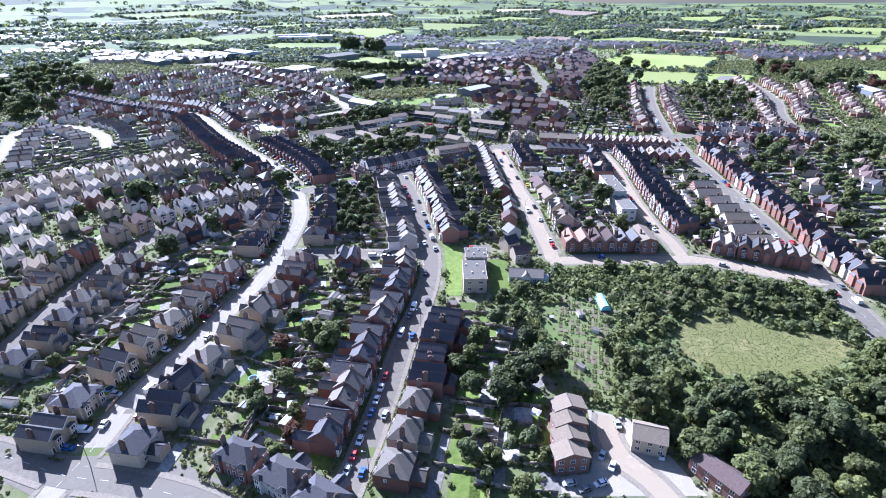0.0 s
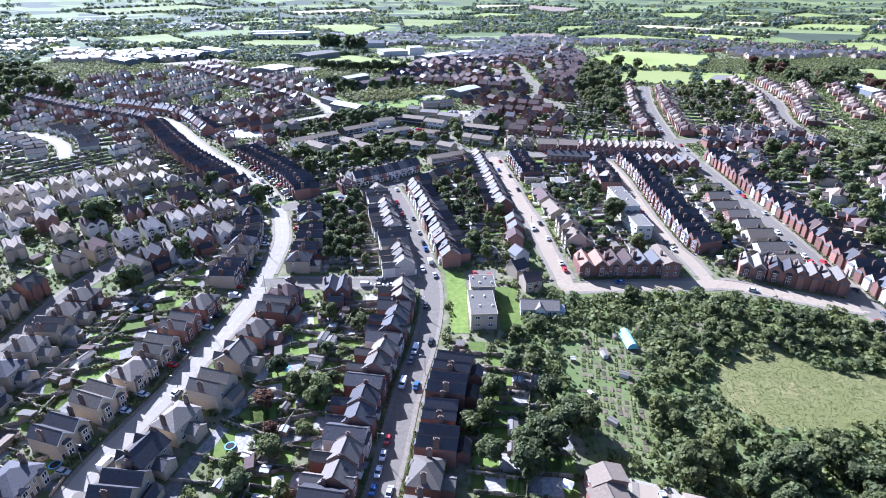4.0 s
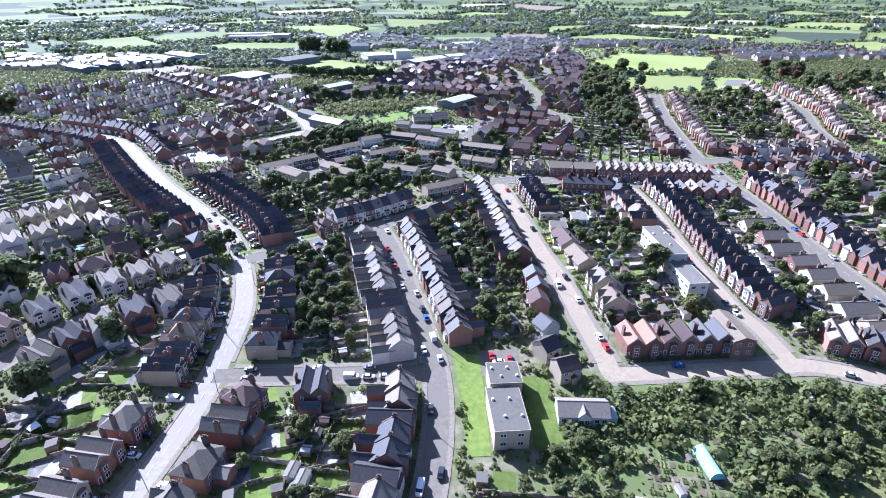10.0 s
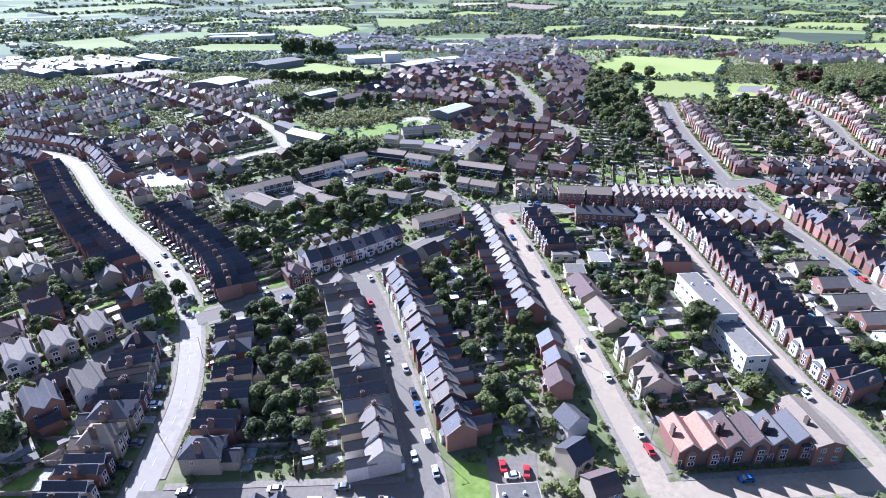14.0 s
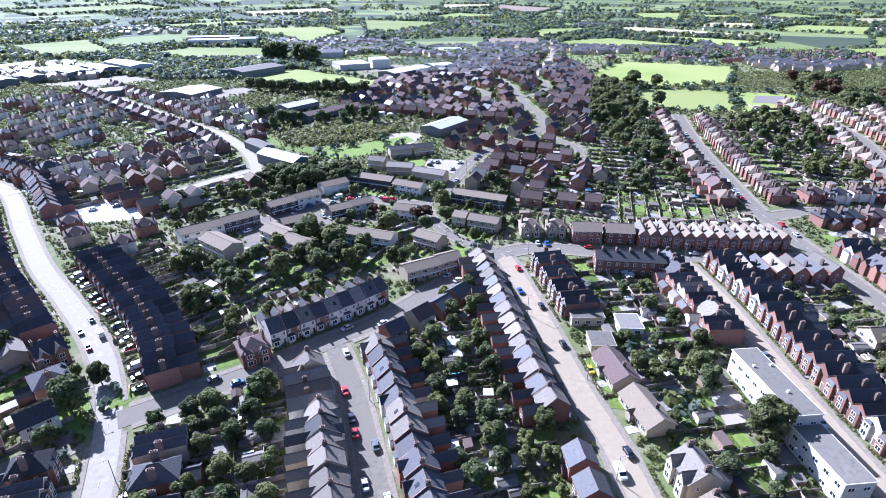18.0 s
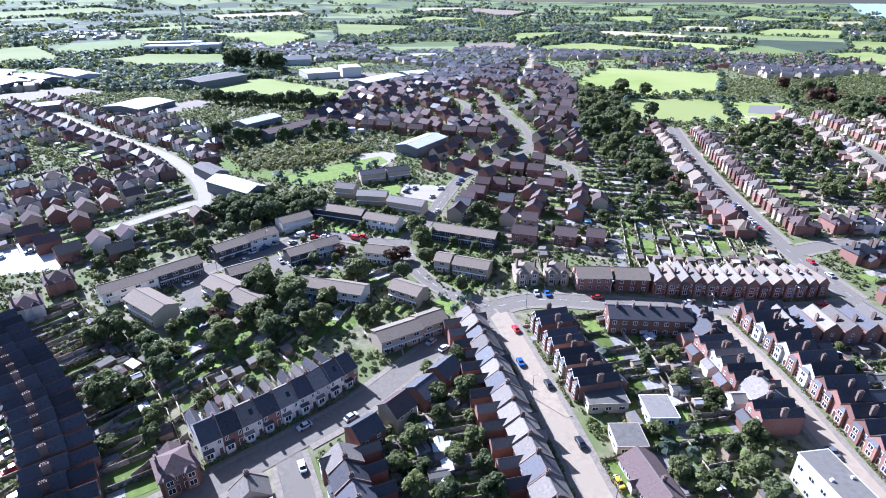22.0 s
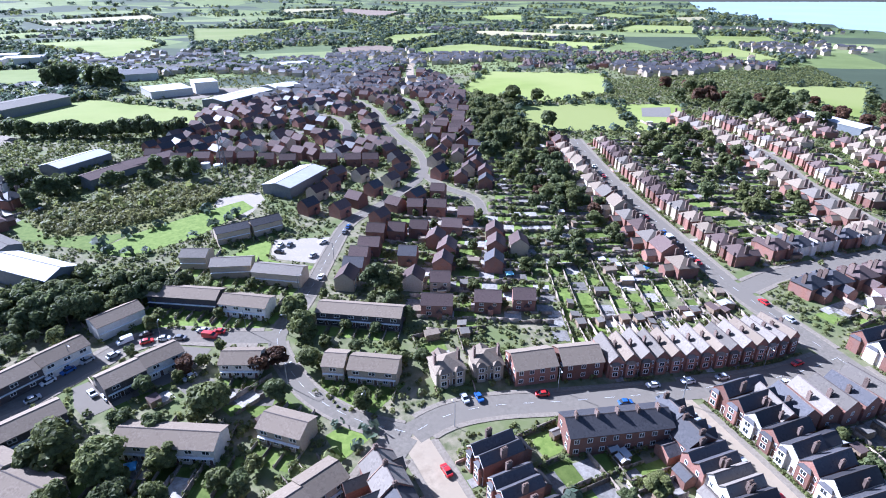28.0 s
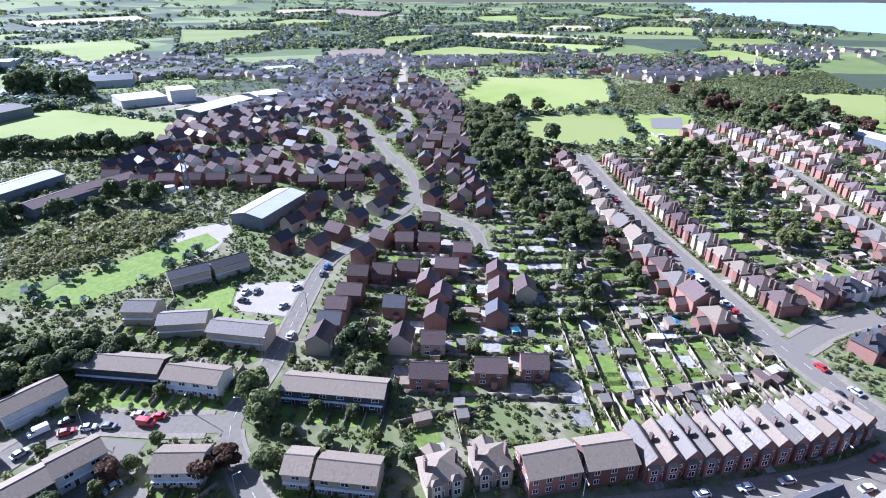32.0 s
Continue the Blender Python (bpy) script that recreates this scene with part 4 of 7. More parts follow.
row("main", -1, (-225, 505), (-375, 588), 22, "terrace", MIXED, 3, 14, near=False)
# pale road
row("pale", 1, (53, 262), (50, 290), 2, "gvilla", [(BUFF, GREY_TILE), (BUFF, PALE_SLATE)], 4, 16, 0.74)
row("pale", 1, (50, 296), (47, 334), 2, "ranch", [(BUFF, GREY_TILE), (BUFF, BROWN_TILE)], 4, 12, 0.8)
row("pale", 1, (45, 352), (42, 392), 4, "twin", [(BRICK, SLATE), (BUFF, SLATE)], 3, 14, 0.8)
row("pale", -1, (48, 308), (41, 396), 15, ("terrace", "terrace", "gable"), [(BRICK, PALE_SLATE), (BRICK, SLATE), (BRICK, PALE_SLATE)], 3.2, 15)
# lower cross road
for x, roof in ((61, RED_TILE), (73.5, BROWN_TILE), (86, SLATE)):
    row("lower", -1, (x, 235), (x + 11.5, 235), 1, "twin", [(BRICK, roof)], 2.4, 9, 0.98)
row("lower", -1, (128, 233), (168, 216), 4, "twin", [(BRICK, PALE_SLATE), (BRICK, SLATE)], 3, 10)
# terrace road
row("terr", 1, (114, 258), (117, 388), 24, ("cross", "cross", "deep"), [(BRICK, SLATE), (BRICK, SLATE), (BRICK, SLATE), (BRICK, SLATE), (RENDER, SLATE)], 2.2, 12)
row("terr", -1, (115, 332), (117, 386), 7, ("twin", "twin", "gvilla"), [(BRICK, SLATE), (RENDER, PALE_SLATE), (BRICK, SLATE)], 2, 12, 0.95)
row("right", 1, (173, 205), (178, 392), 34, ("cross", "gable", "cross"), [(BRICK, SLATE), (BRICK, SLATE), (BRICK, SLATE), (BRICK, BROWN_TILE), (RENDER, SLATE)], 2.4, 14)
row("right", -1, (175, 232), (177, 338), 9, "bungalow", [(BRICK, PALE_SLATE), (BUFF, GREY_TILE), (RENDER, PALE_SLATE)], 4, 10, 0.75)
row("right", -1, (183, 440), (226, 612), 15, ("semi", "semi", "gvilla"), [(BRICK, GREY_TILE), (BUFF, GREY_TILE), (BRICK, BROWN_TILE), (RENDER, GREY_TILE), (BRICK, PALE_SLATE)], 4.5, 22, 0.9)
row("right", 1, (184, 448), (226, 612), 15, "semi", [(BRICK, BROWN_TILE), (BUFF, PALE_SLATE), (BRICK, GREY_TILE), (BUFF, BROWN_TILE)], 4.5, 22, 0.9)
row("upper", -1, (50, 408), (72, 406), 2, "semi", [(BUFF, GREY_TILE)], 5, 12, 0.9)
row("upper", -1, (100, 399), (171, 388), 14, "cross", [(BRICK, PALE_SLATE), (BRICK, GREY_TILE)], 2.5, 16)
row("upper", 1, (134, 394), (168, 395), 6, "cross", [(BRICK, PALE_SLATE), (BRICK, SLATE)], 2.5, 5)
row("side", -1, (212, 435), (290, 430), 6, "semi", MIXED, 4, 14, 0.8)
row("side", 1, (196, 432), (290, 430), 7, "semi", REDS, 4, 14, 0.8)
row("far_right", -1, (290, 440), (350, 645), 17, "semi", [(BUFF, GREY_TILE), (BRICK, GREY_TILE), (BRICK, PALE_SLATE), (BRICK, GREY_TILE)], 4.5, 20, 0.9, False)
row("far_right", 1, (300, 470), (350, 645), 14, "semi", [(BRICK, GREY_TILE), (BUFF, PALE_SLATE), (BRICK, BROWN_TILE)], 4.5, 20, 0.8, False)
row("low", -1, (-46, 338), (-4, 366), 9, "terrace", [(RENDER, SLATE), (BRICK, SLATE), (RENDER, PALE_SLATE)], 2.2, 16)
row("low", 1, (-20, 354), (12, 382), 4, "modern", [(BRICK, SLATE), (BUFF, BROWN_TILE)], 3, 6, 0.75)
row("bottom", -1, (-72, 108), (-36, 88), 3, "semi", [(BRICK, SLATE), (RENDER, SLATE)], 5, 10, 0.92)
row("west", -1, (-170, 158), (-162, 240), 7, ("twin", "villa", "gvilla"), BUFFS, 4, 14, 0.8)
row("west", -1, (-158, 246), (-106, 303), 7, "twin", [(BUFF, PALE_SLATE), (RENDER, PALE_SLATE), (RENDER, SLATE), (BUFF, BROWN_TILE)], 4, 14, 0.82)
row("west", 1, (-170, 158), (-162, 236), 7, ("villa", "twin"), BUFFS, 4, 12, 0.8)
row("west", 1, (-154, 255), (-112, 298), 5, "twin", [(BUFF, PALE_SLATE), (BRICK, SLATE), (RENDER, PALE_SLATE)], 4, 10, 0.82)
row("crescent", -1, (-290, 270), (-172, 371), 13, "twin", PALES, 3.5, 16, 0.84, False)
row("crescent", 1, (-290, 270), (-172, 371), 13, "twin", PALES, 3.5, 14, 0.84, False)
row("hatch", -1, (-300, 348), (-262, 418), 24, "bungalow", [(RENDER, PALE_SLATE), (RENDER, GREY_TILE)], 5, 12, 0.7, False)
row("hatch", 1, (-300, 348), (-262, 418), 18, "bungalow", [(RENDER, PALE_SLATE), (RENDER, GREY_TILE)], 5, 12, 0.7, False)
row("wing", -1, (-212, 498), (-150, 552), 6, "semi", MIXED, 4, 14, 0.8, False)
row("wing", 1, (-204, 506), (-125, 568), 8, "semi", MIXED, 4, 14, 0.8, False)
row("cul", -1, (-104, 560), (-285, 760), 19, "semi", MIXED, 4, 14, 0.8, False)
row("cul", 1, (-110, 570), (-285, 760), 17, "semi", MIXED, 4, 14, 0.8, False)


def garden_strips(poly, turn, spacing, seed, shed=0.5):
    """Fenced strips of open garden ground with lawns, paving and sheds."""
    r = random.Random(seed)
    poly = np.array(poly, float)
    a = radians(turn)
    u, v = np.array([math.cos(a), math.sin(a)]), np.array([-math.sin(a), math.cos(a)])
    c0 = poly.mean(0)
    reach = float(np.max(np.hypot(*(poly - c0).T)))
    for i in range(int(-reach / spacing) - 1, int(reach / spacing) + 2):
        o = i * spacing + r.uniform(-0.8, 0.8)
        s = -reach
        while s < reach:
            p, q = c0 + v * o + u * s, c0 + v * o + u * (s + 4)
            if inside(*((p + q) / 2), poly) and taken(*((p + q) / 2)) == 0:
                FENCES.append((p, q, r.choice((1.2, 1.7, 1.7))))
                if r.random() < 0.48:
                    w = v * spacing * 0.42
                    m = (p + q) / 2 + v * spacing * 0.5
                    if taken(*m) == 0:
                        (LAWNS if r.random() < 0.68 else PATIOS).append([m - w - u * 3, m - w + u * 3, m + w + u * 3, m + w - u * 3])
                if r.random() < 0.07 * shed * 2:
                    SHEDS.append((*(p + v * spacing * 0.4), turn + r.choice((0, 90))))
            s += 4


garden_strips([(100, 412), (172, 408), (176, 436), (150, 470), (112, 476), (104, 440)], 70, 6.5, 1)
garden_strips([(112, 470), (178, 440), (186, 480), (206, 560), (214, 610), (150, 600), (140, 560)], -18, 8, 2)
garden_strips([(-100, 340), (-60, 345), (-36, 372), (-62, 396), (-118, 410), (-130, 388)], 50, 7, 3)
garden_strips([(-70, 118), (-36, 122), (-28, 228), (-64, 228)], 12, 9, 4)
garden_strips([(-66, 252), (-32, 250), (-44, 330), (-80, 316)], 8, 7, 5)
garden_strips([(4, 255), (36, 252), (30, 385), (4, 372), (-8, 340)], 4, 6, 6)
garden_strips([(66, 250), (94, 250), (96, 376), (62, 376)], 2, 7, 7)
garden_strips([(126, 246), (168, 240), (170, 385), (128, 385)], 2, 7, 8)
garden_strips([(8, 96), (34, 110), (30, 200), (2, 200)], -8, 8, 9)
garden_strips([(232, 480), (290, 450), (330, 600), (250, 620)], -20, 8, 10)
garden_strips([(38, 482), (60, 466), (100, 462), (150, 560), (150, 600), (84, 560), (56, 512)], -27, 9, 16)
garden_strips([(-118, 452), (-80, 480), (-96, 540), (-160, 550), (-185, 500)], 35, 8, 17)
garden_strips([(-160, 160), (-118, 130), (-96, 225), (-140, 240)], 20, 9, 13)
garden_strips([(195, 215), (300, 240), (300, 415), (196, 405)], 5, 8, 14)
garden_strips([(-180, 330), (-150, 285), (-120, 270), (-100, 300), (-95, 325), (-130, 365), (-160, 398), (-205, 345)], 42, 7, 18, 0.8)
garden_strips([(-60, 392), (-20, 392), (0, 410), (-30, 420), (-66, 412)], 62, 6, 19, 0.8)
garden_strips([(-24, 440), (2, 424), (20, 412), (22, 432), (8, 444), (-6, 440)], 30, 6, 20, 0.4)
garden_strips([(56, 440), (104, 436), (112, 476), (60, 482)], -24, 7, 21)
garden_strips([(-300, 280), (-180, 420), (-230, 440), (-330, 360)], 40, 8, 15)
# ---- larger buildings ----
def rect_of(quad):
    """Centre, width, depth and turn of a rectangle from four corners in order."""
    q = np.array(quad, float)
    a, b = (q[1] - q[0] + q[2] - q[3]) / 2, (q[2] - q[1] + q[3] - q[0]) / 2
    return q.mean(0), float(np.hypot(*a)), float(np.hypot(*b)), math.degrees(math.atan2(a[1], a[0]))


def put(ob, x, y, turn, w, d, label, category, group="", kind=""):
    m = pose(x, y, float(land(x, y)) + 0.05, 0, 0, turn)
    a = radians(turn)
    u, v = np.array([math.cos(a), math.sin(a)]), np.array([-math.sin(a), math.cos(a)])
    c = np.array([x, y])
    claim([c - u * w / 2 - v * d / 2, c + u * w / 2 - v * d / 2, c + u * w / 2 + v * d / 2, c - u * w / 2 + v * d / 2], 2)
    return stand(ob, m, label, category, group)


def low_block(p0, p1, wall, roof, d=8.2, storeys=2, pitch=4.6, label="", fence=6.0):
    """Long plain block of an estate between the ends of its ridge."""
    p0, p1 = np.array(p0, float), np.array(p1, float)
    if p1[0] < p0[0]:
        p0, p1 = p1, p0
    w = float(np.hypot(*(p1 - p0)))
    turn = math.degrees(math.atan2(*(p1 - p0)[::-1]))
    e = Kit("estate_block")
    eave = 2.55 * storeys
    ridge = eave + 1.7
    part("wall", Mesh().house_body(-w / 2, w / 2, -d / 2, d / 2, eave, ridge, "x", wall), e)
    part("roof", Mesh().gable_roof(-w / 2, w / 2, -d / 2, d / 2, eave, ridge, "x", roof, 0.45, 0.25), e)
    n = max(1, round(w / pitch))
    for k in range(n):
        x = -w / 2 + (k + 0.5) * w / n
        for fl in range(storeys):
            set_window(e, x - (0.9 if fl == 0 else 0), -d / 2, 0.8 + 2.5 * fl, 2.0 if fl else 1.5, 1.2)
        set_door(e, x + 1.0, -d / 2)
    if storeys == 2:
        part("canopy", Mesh().box(-w / 2 + 0.3, w / 2 - 0.3, -d / 2 - 0.7, -d / 2, 2.35, 2.5, TRIM), e)
    c = (p0 + p1) / 2
    put(e, *c, turn, w, d, label or f"long {LOOKS[wall]} block with a {ROOFS[roof]}", "apartment block" if storeys > 2 else "terrace block", "blocks of the estate")
    a = radians(turn)
    u, v = np.array([math.cos(a), math.sin(a)]), np.array([-math.sin(a), math.cos(a)])
    if fence:
        for k in range(n + 1):
            g = c + u * (-w / 2 + k * w / n)
            FENCES.append((g - v * (d / 2 + 0.2), g - v * (d / 2 + fence), 1.1))
            FENCES.append((g + v * (d / 2 + 0.2), g + v * (d / 2 + fence), 1.6))
            if k < n:
                LAWNS.append([g - v * (d / 2 + fence) + u * 0.4, g - v * (d / 2 + fence) + u * 3.6, g - v * (d / 2 + 1) + u * 3.6, g - v * (d / 2 + 1) + u * 0.4])


low_block((-29, 497), (-6, 485), CLADDING, GREY_TILE)
low_block((-5, 483), (10, 474), RENDER, GREY_TILE)
low_block((26, 467), (52, 453), CLADDING, GREY_TILE)
low_block((-46, 480), (-33, 488), RENDER, GREY_TILE)
low_block((-6, 449), (5, 445), RENDER, GREY_TILE)
low_block((23, 438), (29, 435), BUFF, GREY_TILE)
low_block((30, 434), (43, 427), BUFF, GREY_TILE)
low_block((-9, 511), (6, 507), BUFF, PALE_SLATE)
low_block((7, 502), (24, 492), BUFF, PALE_SLATE)
low_block((-20, 523), (-10, 519), BUFF, PALE_SLATE)
low_block((-8, 539), (6, 542), BUFF, SLATE, 7.5)
low_block((7, 542), (20, 546), BUFF, SLATE, 7.5)
low_block((-104, 427), (-88, 438), RENDER, GREY_TILE)
low_block((-88, 438), (-74, 448), CLADDING, GREY_TILE)
low_block((-90, 424), (-76, 411), BUFF, GREY_TILE, 9.5, 2, fence=0)
low_block((-65, 431), (-54, 421), BUFF, GREY_TILE, 9.5, 2, fence=0)
low_block((-54, 420), (-44, 411), BUFF, GREY_TILE, 9.5, 2, fence=0)
low_block((-70, 455), (-58, 464), CLADDING, GREY_TILE)
low_block((-58, 464), (-47, 472), RENDER, GREY_TILE)
low_block((-60, 435), (-47, 442), CLADDING, GREY_TILE)
low_block((-39, 448), (-29, 453.5), CLADDING, GREY_TILE)
low_block((-29, 454), (-19, 459), RENDER, GREY_TILE)
low_block((-31, 426), (-7, 415), RENDER, GREY_TILE)
low_block((4, 419), (14, 411), BUFF, GREY_TILE)
low_block((-4, 386), (10, 392), BUFF, GREY_TILE)
low_block((10, 392.5), (19, 396.5), BUFF, GREY_TILE)


def flat_block(quad, h, wall, roof, label, category="building", bands=2, vents=0, name="flat_roofed_block"):
    """Block with a flat roof behind a low parapet, rows of windows and roof vents."""
    c, w, d, turn = rect_of(quad)
    e = Kit(name)
    part("wall", Mesh().box(-w / 2, w / 2, -d / 2, d / 2, -1.5, h, wall), e)
    part("roof", Mesh().box(-w / 2 - 0.25, w / 2 + 0.25, -d / 2 - 0.25, d / 2 + 0.25, h, h + 0.28, wall).box(-w / 2, w / 2, -d / 2, d / 2, h + 0.28, h + 0.32, roof), e)
    for k in range(vents):
        x, y = -w / 2 + (k + 0.5) * w / vents, 0.2 * d * (-1) ** k
        part("roof_vent", Mesh().box(x - 0.35, x + 0.35, y - 0.35, y + 0.35, h + 0.32, h + 1.0, TRIM, 0.08), e)
    for side, length, reach, ang in ((0, w, d / 2, 0), (1, d, w / 2, 90), (2, w, d / 2, 180), (3, d, w / 2, 270)):
        n = max(1, int(length / 3.4))
        a = radians(ang)
        for k in range(n):
            for b in range(bands):
                o = -length / 2 + (k + 0.5) * length / n
                x, y = o * math.cos(a) + reach * math.sin(a), o * math.sin(a) - reach * math.cos(a)
                set_window(e, x, y, 0.9 + b * h / bands, 1.8, 1.3, ang)
    return put(e, *c, turn, w, d, label, category)


def pitched_hall(quad, h, rise, wall, roof, label, category="building", along="x", bands=2, stacks=0, name="pitched_hall", skylights=0):
    c, w, d, turn = rect_of(quad)
    e = Kit(name)
    part("wall", Mesh().house_body(-w / 2, w / 2, -d / 2, d / 2, h, h + rise, along, wall), e)
    part("roof", Mesh().gable_roof(-w / 2, w / 2, -d / 2, d / 2, h, h + rise, along, roof, 0.35, 0.25), e)
    for k in range(stacks):
        x = -w / 2 + (k + 0.5) * w / stacks
        chimney(e, x, 0, h + rise * 0.6, h + rise + 1.1, STACK, 3)
    for k in range(skylights):
        x, y, s = -w / 2 + (k + 0.5) * w / skylights, d * 0.22, rise / (d / 2)
        z = h + rise - s * y + 0.2
        part("skylight", Mesh().faces([(x - 1.2, -y + 2, z + s * 2), (x + 1.2, -y + 2, z + s * 2), (x + 1.2, -y - 2, z - s * 2), (x - 1.2, -y - 2, z - s * 2)], [(3, 2, 1, 0)], FELT), e)
    for length, reach, ang in ((w, d / 2, 0), (d, w / 2, 90), (d, w / 2, 270)):
        n = max(1, int(length / 3.2)) if bands else 0
        a = radians(ang)
        for k in range(n):
            for b in range(bands):
                o = -length / 2 + (k + 0.5) * length / n
                set_window(e, o * math.cos(a) + reach * math.sin(a), o * math.sin(a) - reach * math.cos(a), 0.9 + b * h / bands, 1.4, 1.5, ang)
    return put(e, *c, turn, w, d, label, category)


flat_block([(10, 226), (20, 226), (21, 236), (11, 236)], 6.4, BUFF, FELT, "two-storey brick flats with a grey felt flat roof", "apartment block", 2, 4)
flat_block([(8, 207), (18, 207), (20, 225), (10, 225)], 6.4, BUFF, FELT, "long two-storey brick flats with a grey felt flat roof", "apartment block", 2, 4)
flat_block([(97, 293), (105, 293), (104, 322), (96, 322)], 9, RENDER, FELT, "white rendered factory block with a flat roof", "factory", 2, 3, "factory")
flat_block([(95, 274), (103, 274), (106, 292.5), (98, 292.5)], 7, RENDER, FELT, "lower white factory wing with a grey roof", "factory", 2, 0, "factory")
pitched_hall([(97, 240), (105, 240), (104, 258), (96, 258)], 6.4, 1.4, BRICK, GREY_TILE, "brick hall with a pale low roof at the corner", "hall", "y")
flat_block([(54, 349), (66, 348), (66, 356), (55, 357)], 3.2, BUFF, FELT, "low flat-roofed garages with grey felt", "garage", 1)
flat_block([(56, 334), (64, 333), (65, 341), (57, 342)], 3.0, BUFF, FELT, "flat-roofed store with a grey felt roof", "store", 1)
flat_block([(69, 342), (77, 341), (78, 350), (70, 351)], 3.0, RENDER, FELT, "pale flat-roofed workshop behind the houses", "workshop", 1)
pitched_hall([(74, 412), (87, 410), (89, 420), (76, 422)], 5.6, 2.6, BRICK, GREY_TILE, "red brick pair of houses with a tiled roof", "house")
pitched_hall([(88.5, 409.5), (101, 407), (103.5, 417), (91, 419.5)], 5.6, 2.6, BRICK, GREY_TILE, "red brick houses with a broad tiled roof", "house")
pitched_hall([(75, 384), (102, 378), (104, 387), (77, 393)], 6.4, 2.4, BRICK, SLATE, "tall red brick terrace with a slate roof and chimneys", "terrace block", "x", 2, 5)
def clubhouse(x, y, turn):
    """Low white hall with a gable over its entrance and a glazed porch at one end."""
    e = Kit("clubhouse")
    w, d, h = 15.0, 8.0, 3.3
    part("wall", Mesh().house_body(-w / 2, w / 2, -d / 2, d / 2, h, h + 2.3, "x", RENDER), e)
    part("roof", Mesh().gable_roof(-w / 2, w / 2, -d / 2, d / 2, h, h + 2.3, "x", PALE_SLATE, 0.4, 0.3), e)
    part("entrance_gable", Mesh().house_body(-1.8, 1.8, -d / 2 - 0.5, 0, h + 0.2, h + 1.9, "y", RENDER).gable_roof(-1.8, 1.8, -d / 2 - 0.5, 0, h + 0.2, h + 1.9, "y", PALE_SLATE, 0.2, 0.25), e)
    part("porch", Mesh().box(w / 2, w / 2 + 2.6, -d / 2 + 1, d / 2 - 2, -0.5, 2.3, TRIM).hip_roof(w / 2, w / 2 + 2.6, -d / 2 + 1, d / 2 - 2, 2.3, 3.1, SHEET, 0.15, 0.1), e)
    for o in (-6, -3.8, -0.8, 0.8, 3.8, 6):
        set_window(e, o, -d / 2 - (0.5 if abs(o) < 1 else 0), 0.9, 1.4, 1.5)
    put(e, x, y, turn, w, d, "low white clubhouse with a blue-grey roof and entrance gable", "clubhouse")


clubhouse(37.5, 218, -6)
for k in range(4):
    x, y = 32.2 + 1.0 * k, 115.5 + 5.9 * k
    pitched_hall([(x, y), (x + 10, y + 1), (x + 10, y + 6.8), (x, y + 5.8)], 5.6 + 0.3 * k, 1.9, BRICK, GREY_TILE, "stepped brick house of a row with a tiled roof", "house", "y", 2)
pitched_hall([(57, 124), (67, 121), (69, 129), (60, 132)], 5.0, 2.4, BUFF, GREY_TILE, "buff brick house with a shallow tiled roof", "house")
pitched_hall([(72, 117), (80, 104), (86, 108), (78, 121)], 5.0, 2.4, BRICK, BROWN_TILE, "row of brick houses with a brown tiled roof", "house")
pitched_hall([(14, 590), (27, 579), (54, 603), (41, 614)], 5.2, 1.7, SHEET_WALL, SHEET, "large grey warehouse with a pale sheet roof", "warehouse", "y", 0)
pitched_hall([(-90, 534), (-65, 511), (-56, 521), (-82, 544)], 6.5, 2.4, SHEET_WALL, SHEET, "white warehouse with a bright sheet roof", "warehouse", "x", 0, name="warehouse")
pitched_hall([(-104, 563), (-89, 545), (-83, 552), (-98, 571)], 5, 1.4, SHEET_WALL, FELT, "low grey workshop with a sheet roof", "workshop", "x", 0, name="workshop")


def tunnel(quad):
    """Polythene greenhouse: a half-round skin on hoops."""
    c, w, d, turn = rect_of(quad)
    e = Kit("polytunnel")
    arc = [(math.cos(a) * w / 2, math.sin(a) * 2.4) for a in np.linspace(0, math.pi, 11)]
    v = [(x, y, z) for y in (-d / 2, d / 2) for x, z in arc]
    part("skin", Mesh().faces(v, [(k, k + 1, k + 12, k + 11) for k in range(10)] + [tuple(range(10, -1, -1)), tuple(range(11, 22))], AQUA), e)
    for y in np.linspace(-d / 2, d / 2, 7):
        v = [(x * s, y + o, z * s) for s in (1.0, 1.03) for o in (-0.06, 0.06) for x, z in arc]
        part("hoop", Mesh().faces(v, [(22 + k, 23 + k, 34 + k, 33 + k) for k in range(10)] + [(k, k + 1, k + 23, k + 22) for k in range(10)] + [(11 + k, 33 + k, 34 + k, 12 + k) for k in range(10)], TRIM), e)
    put(e, *c, turn, w, d, "pale turquoise polytunnel on the allotments", "greenhouse")


tunnel([(66, 193), (70, 193), (69, 203), (65, 203)])


def shed_hall(x, y, w, d, turn, h, roof, label, gabled=True):
    """A distant works building."""
    e = Kit("works_building")
    if gabled:
        part("wall", Mesh().house_body(-w / 2, w / 2, -d / 2, d / 2, h, h + 1.8, "x", SHEET_WALL if h < 8 else SHEET, -3), e)
        part("roof", Mesh().gable_roof(-w / 2, w / 2, -d / 2, d / 2, h, h + 1.8, "x", roof, 0.3, 0.2), e)
    else:
        part("wall", Mesh().box(-w / 2, w / 2, -d / 2, d / 2, -3, h, RENDER), e)
        part("roof", Mesh().box(-w / 2 - 0.3, w / 2 + 0.3, -d / 2 - 0.3, d / 2 + 0.3, h, h + 0.5, roof), e)
    part("door", Mesh().box(-3, 3, -d / 2 - 0.12, -d / 2, 0, min(5, h - 1), SHEET), e)
    put(e, x, y, turn, w, d, label, "industrial building", "works on the edge of town")


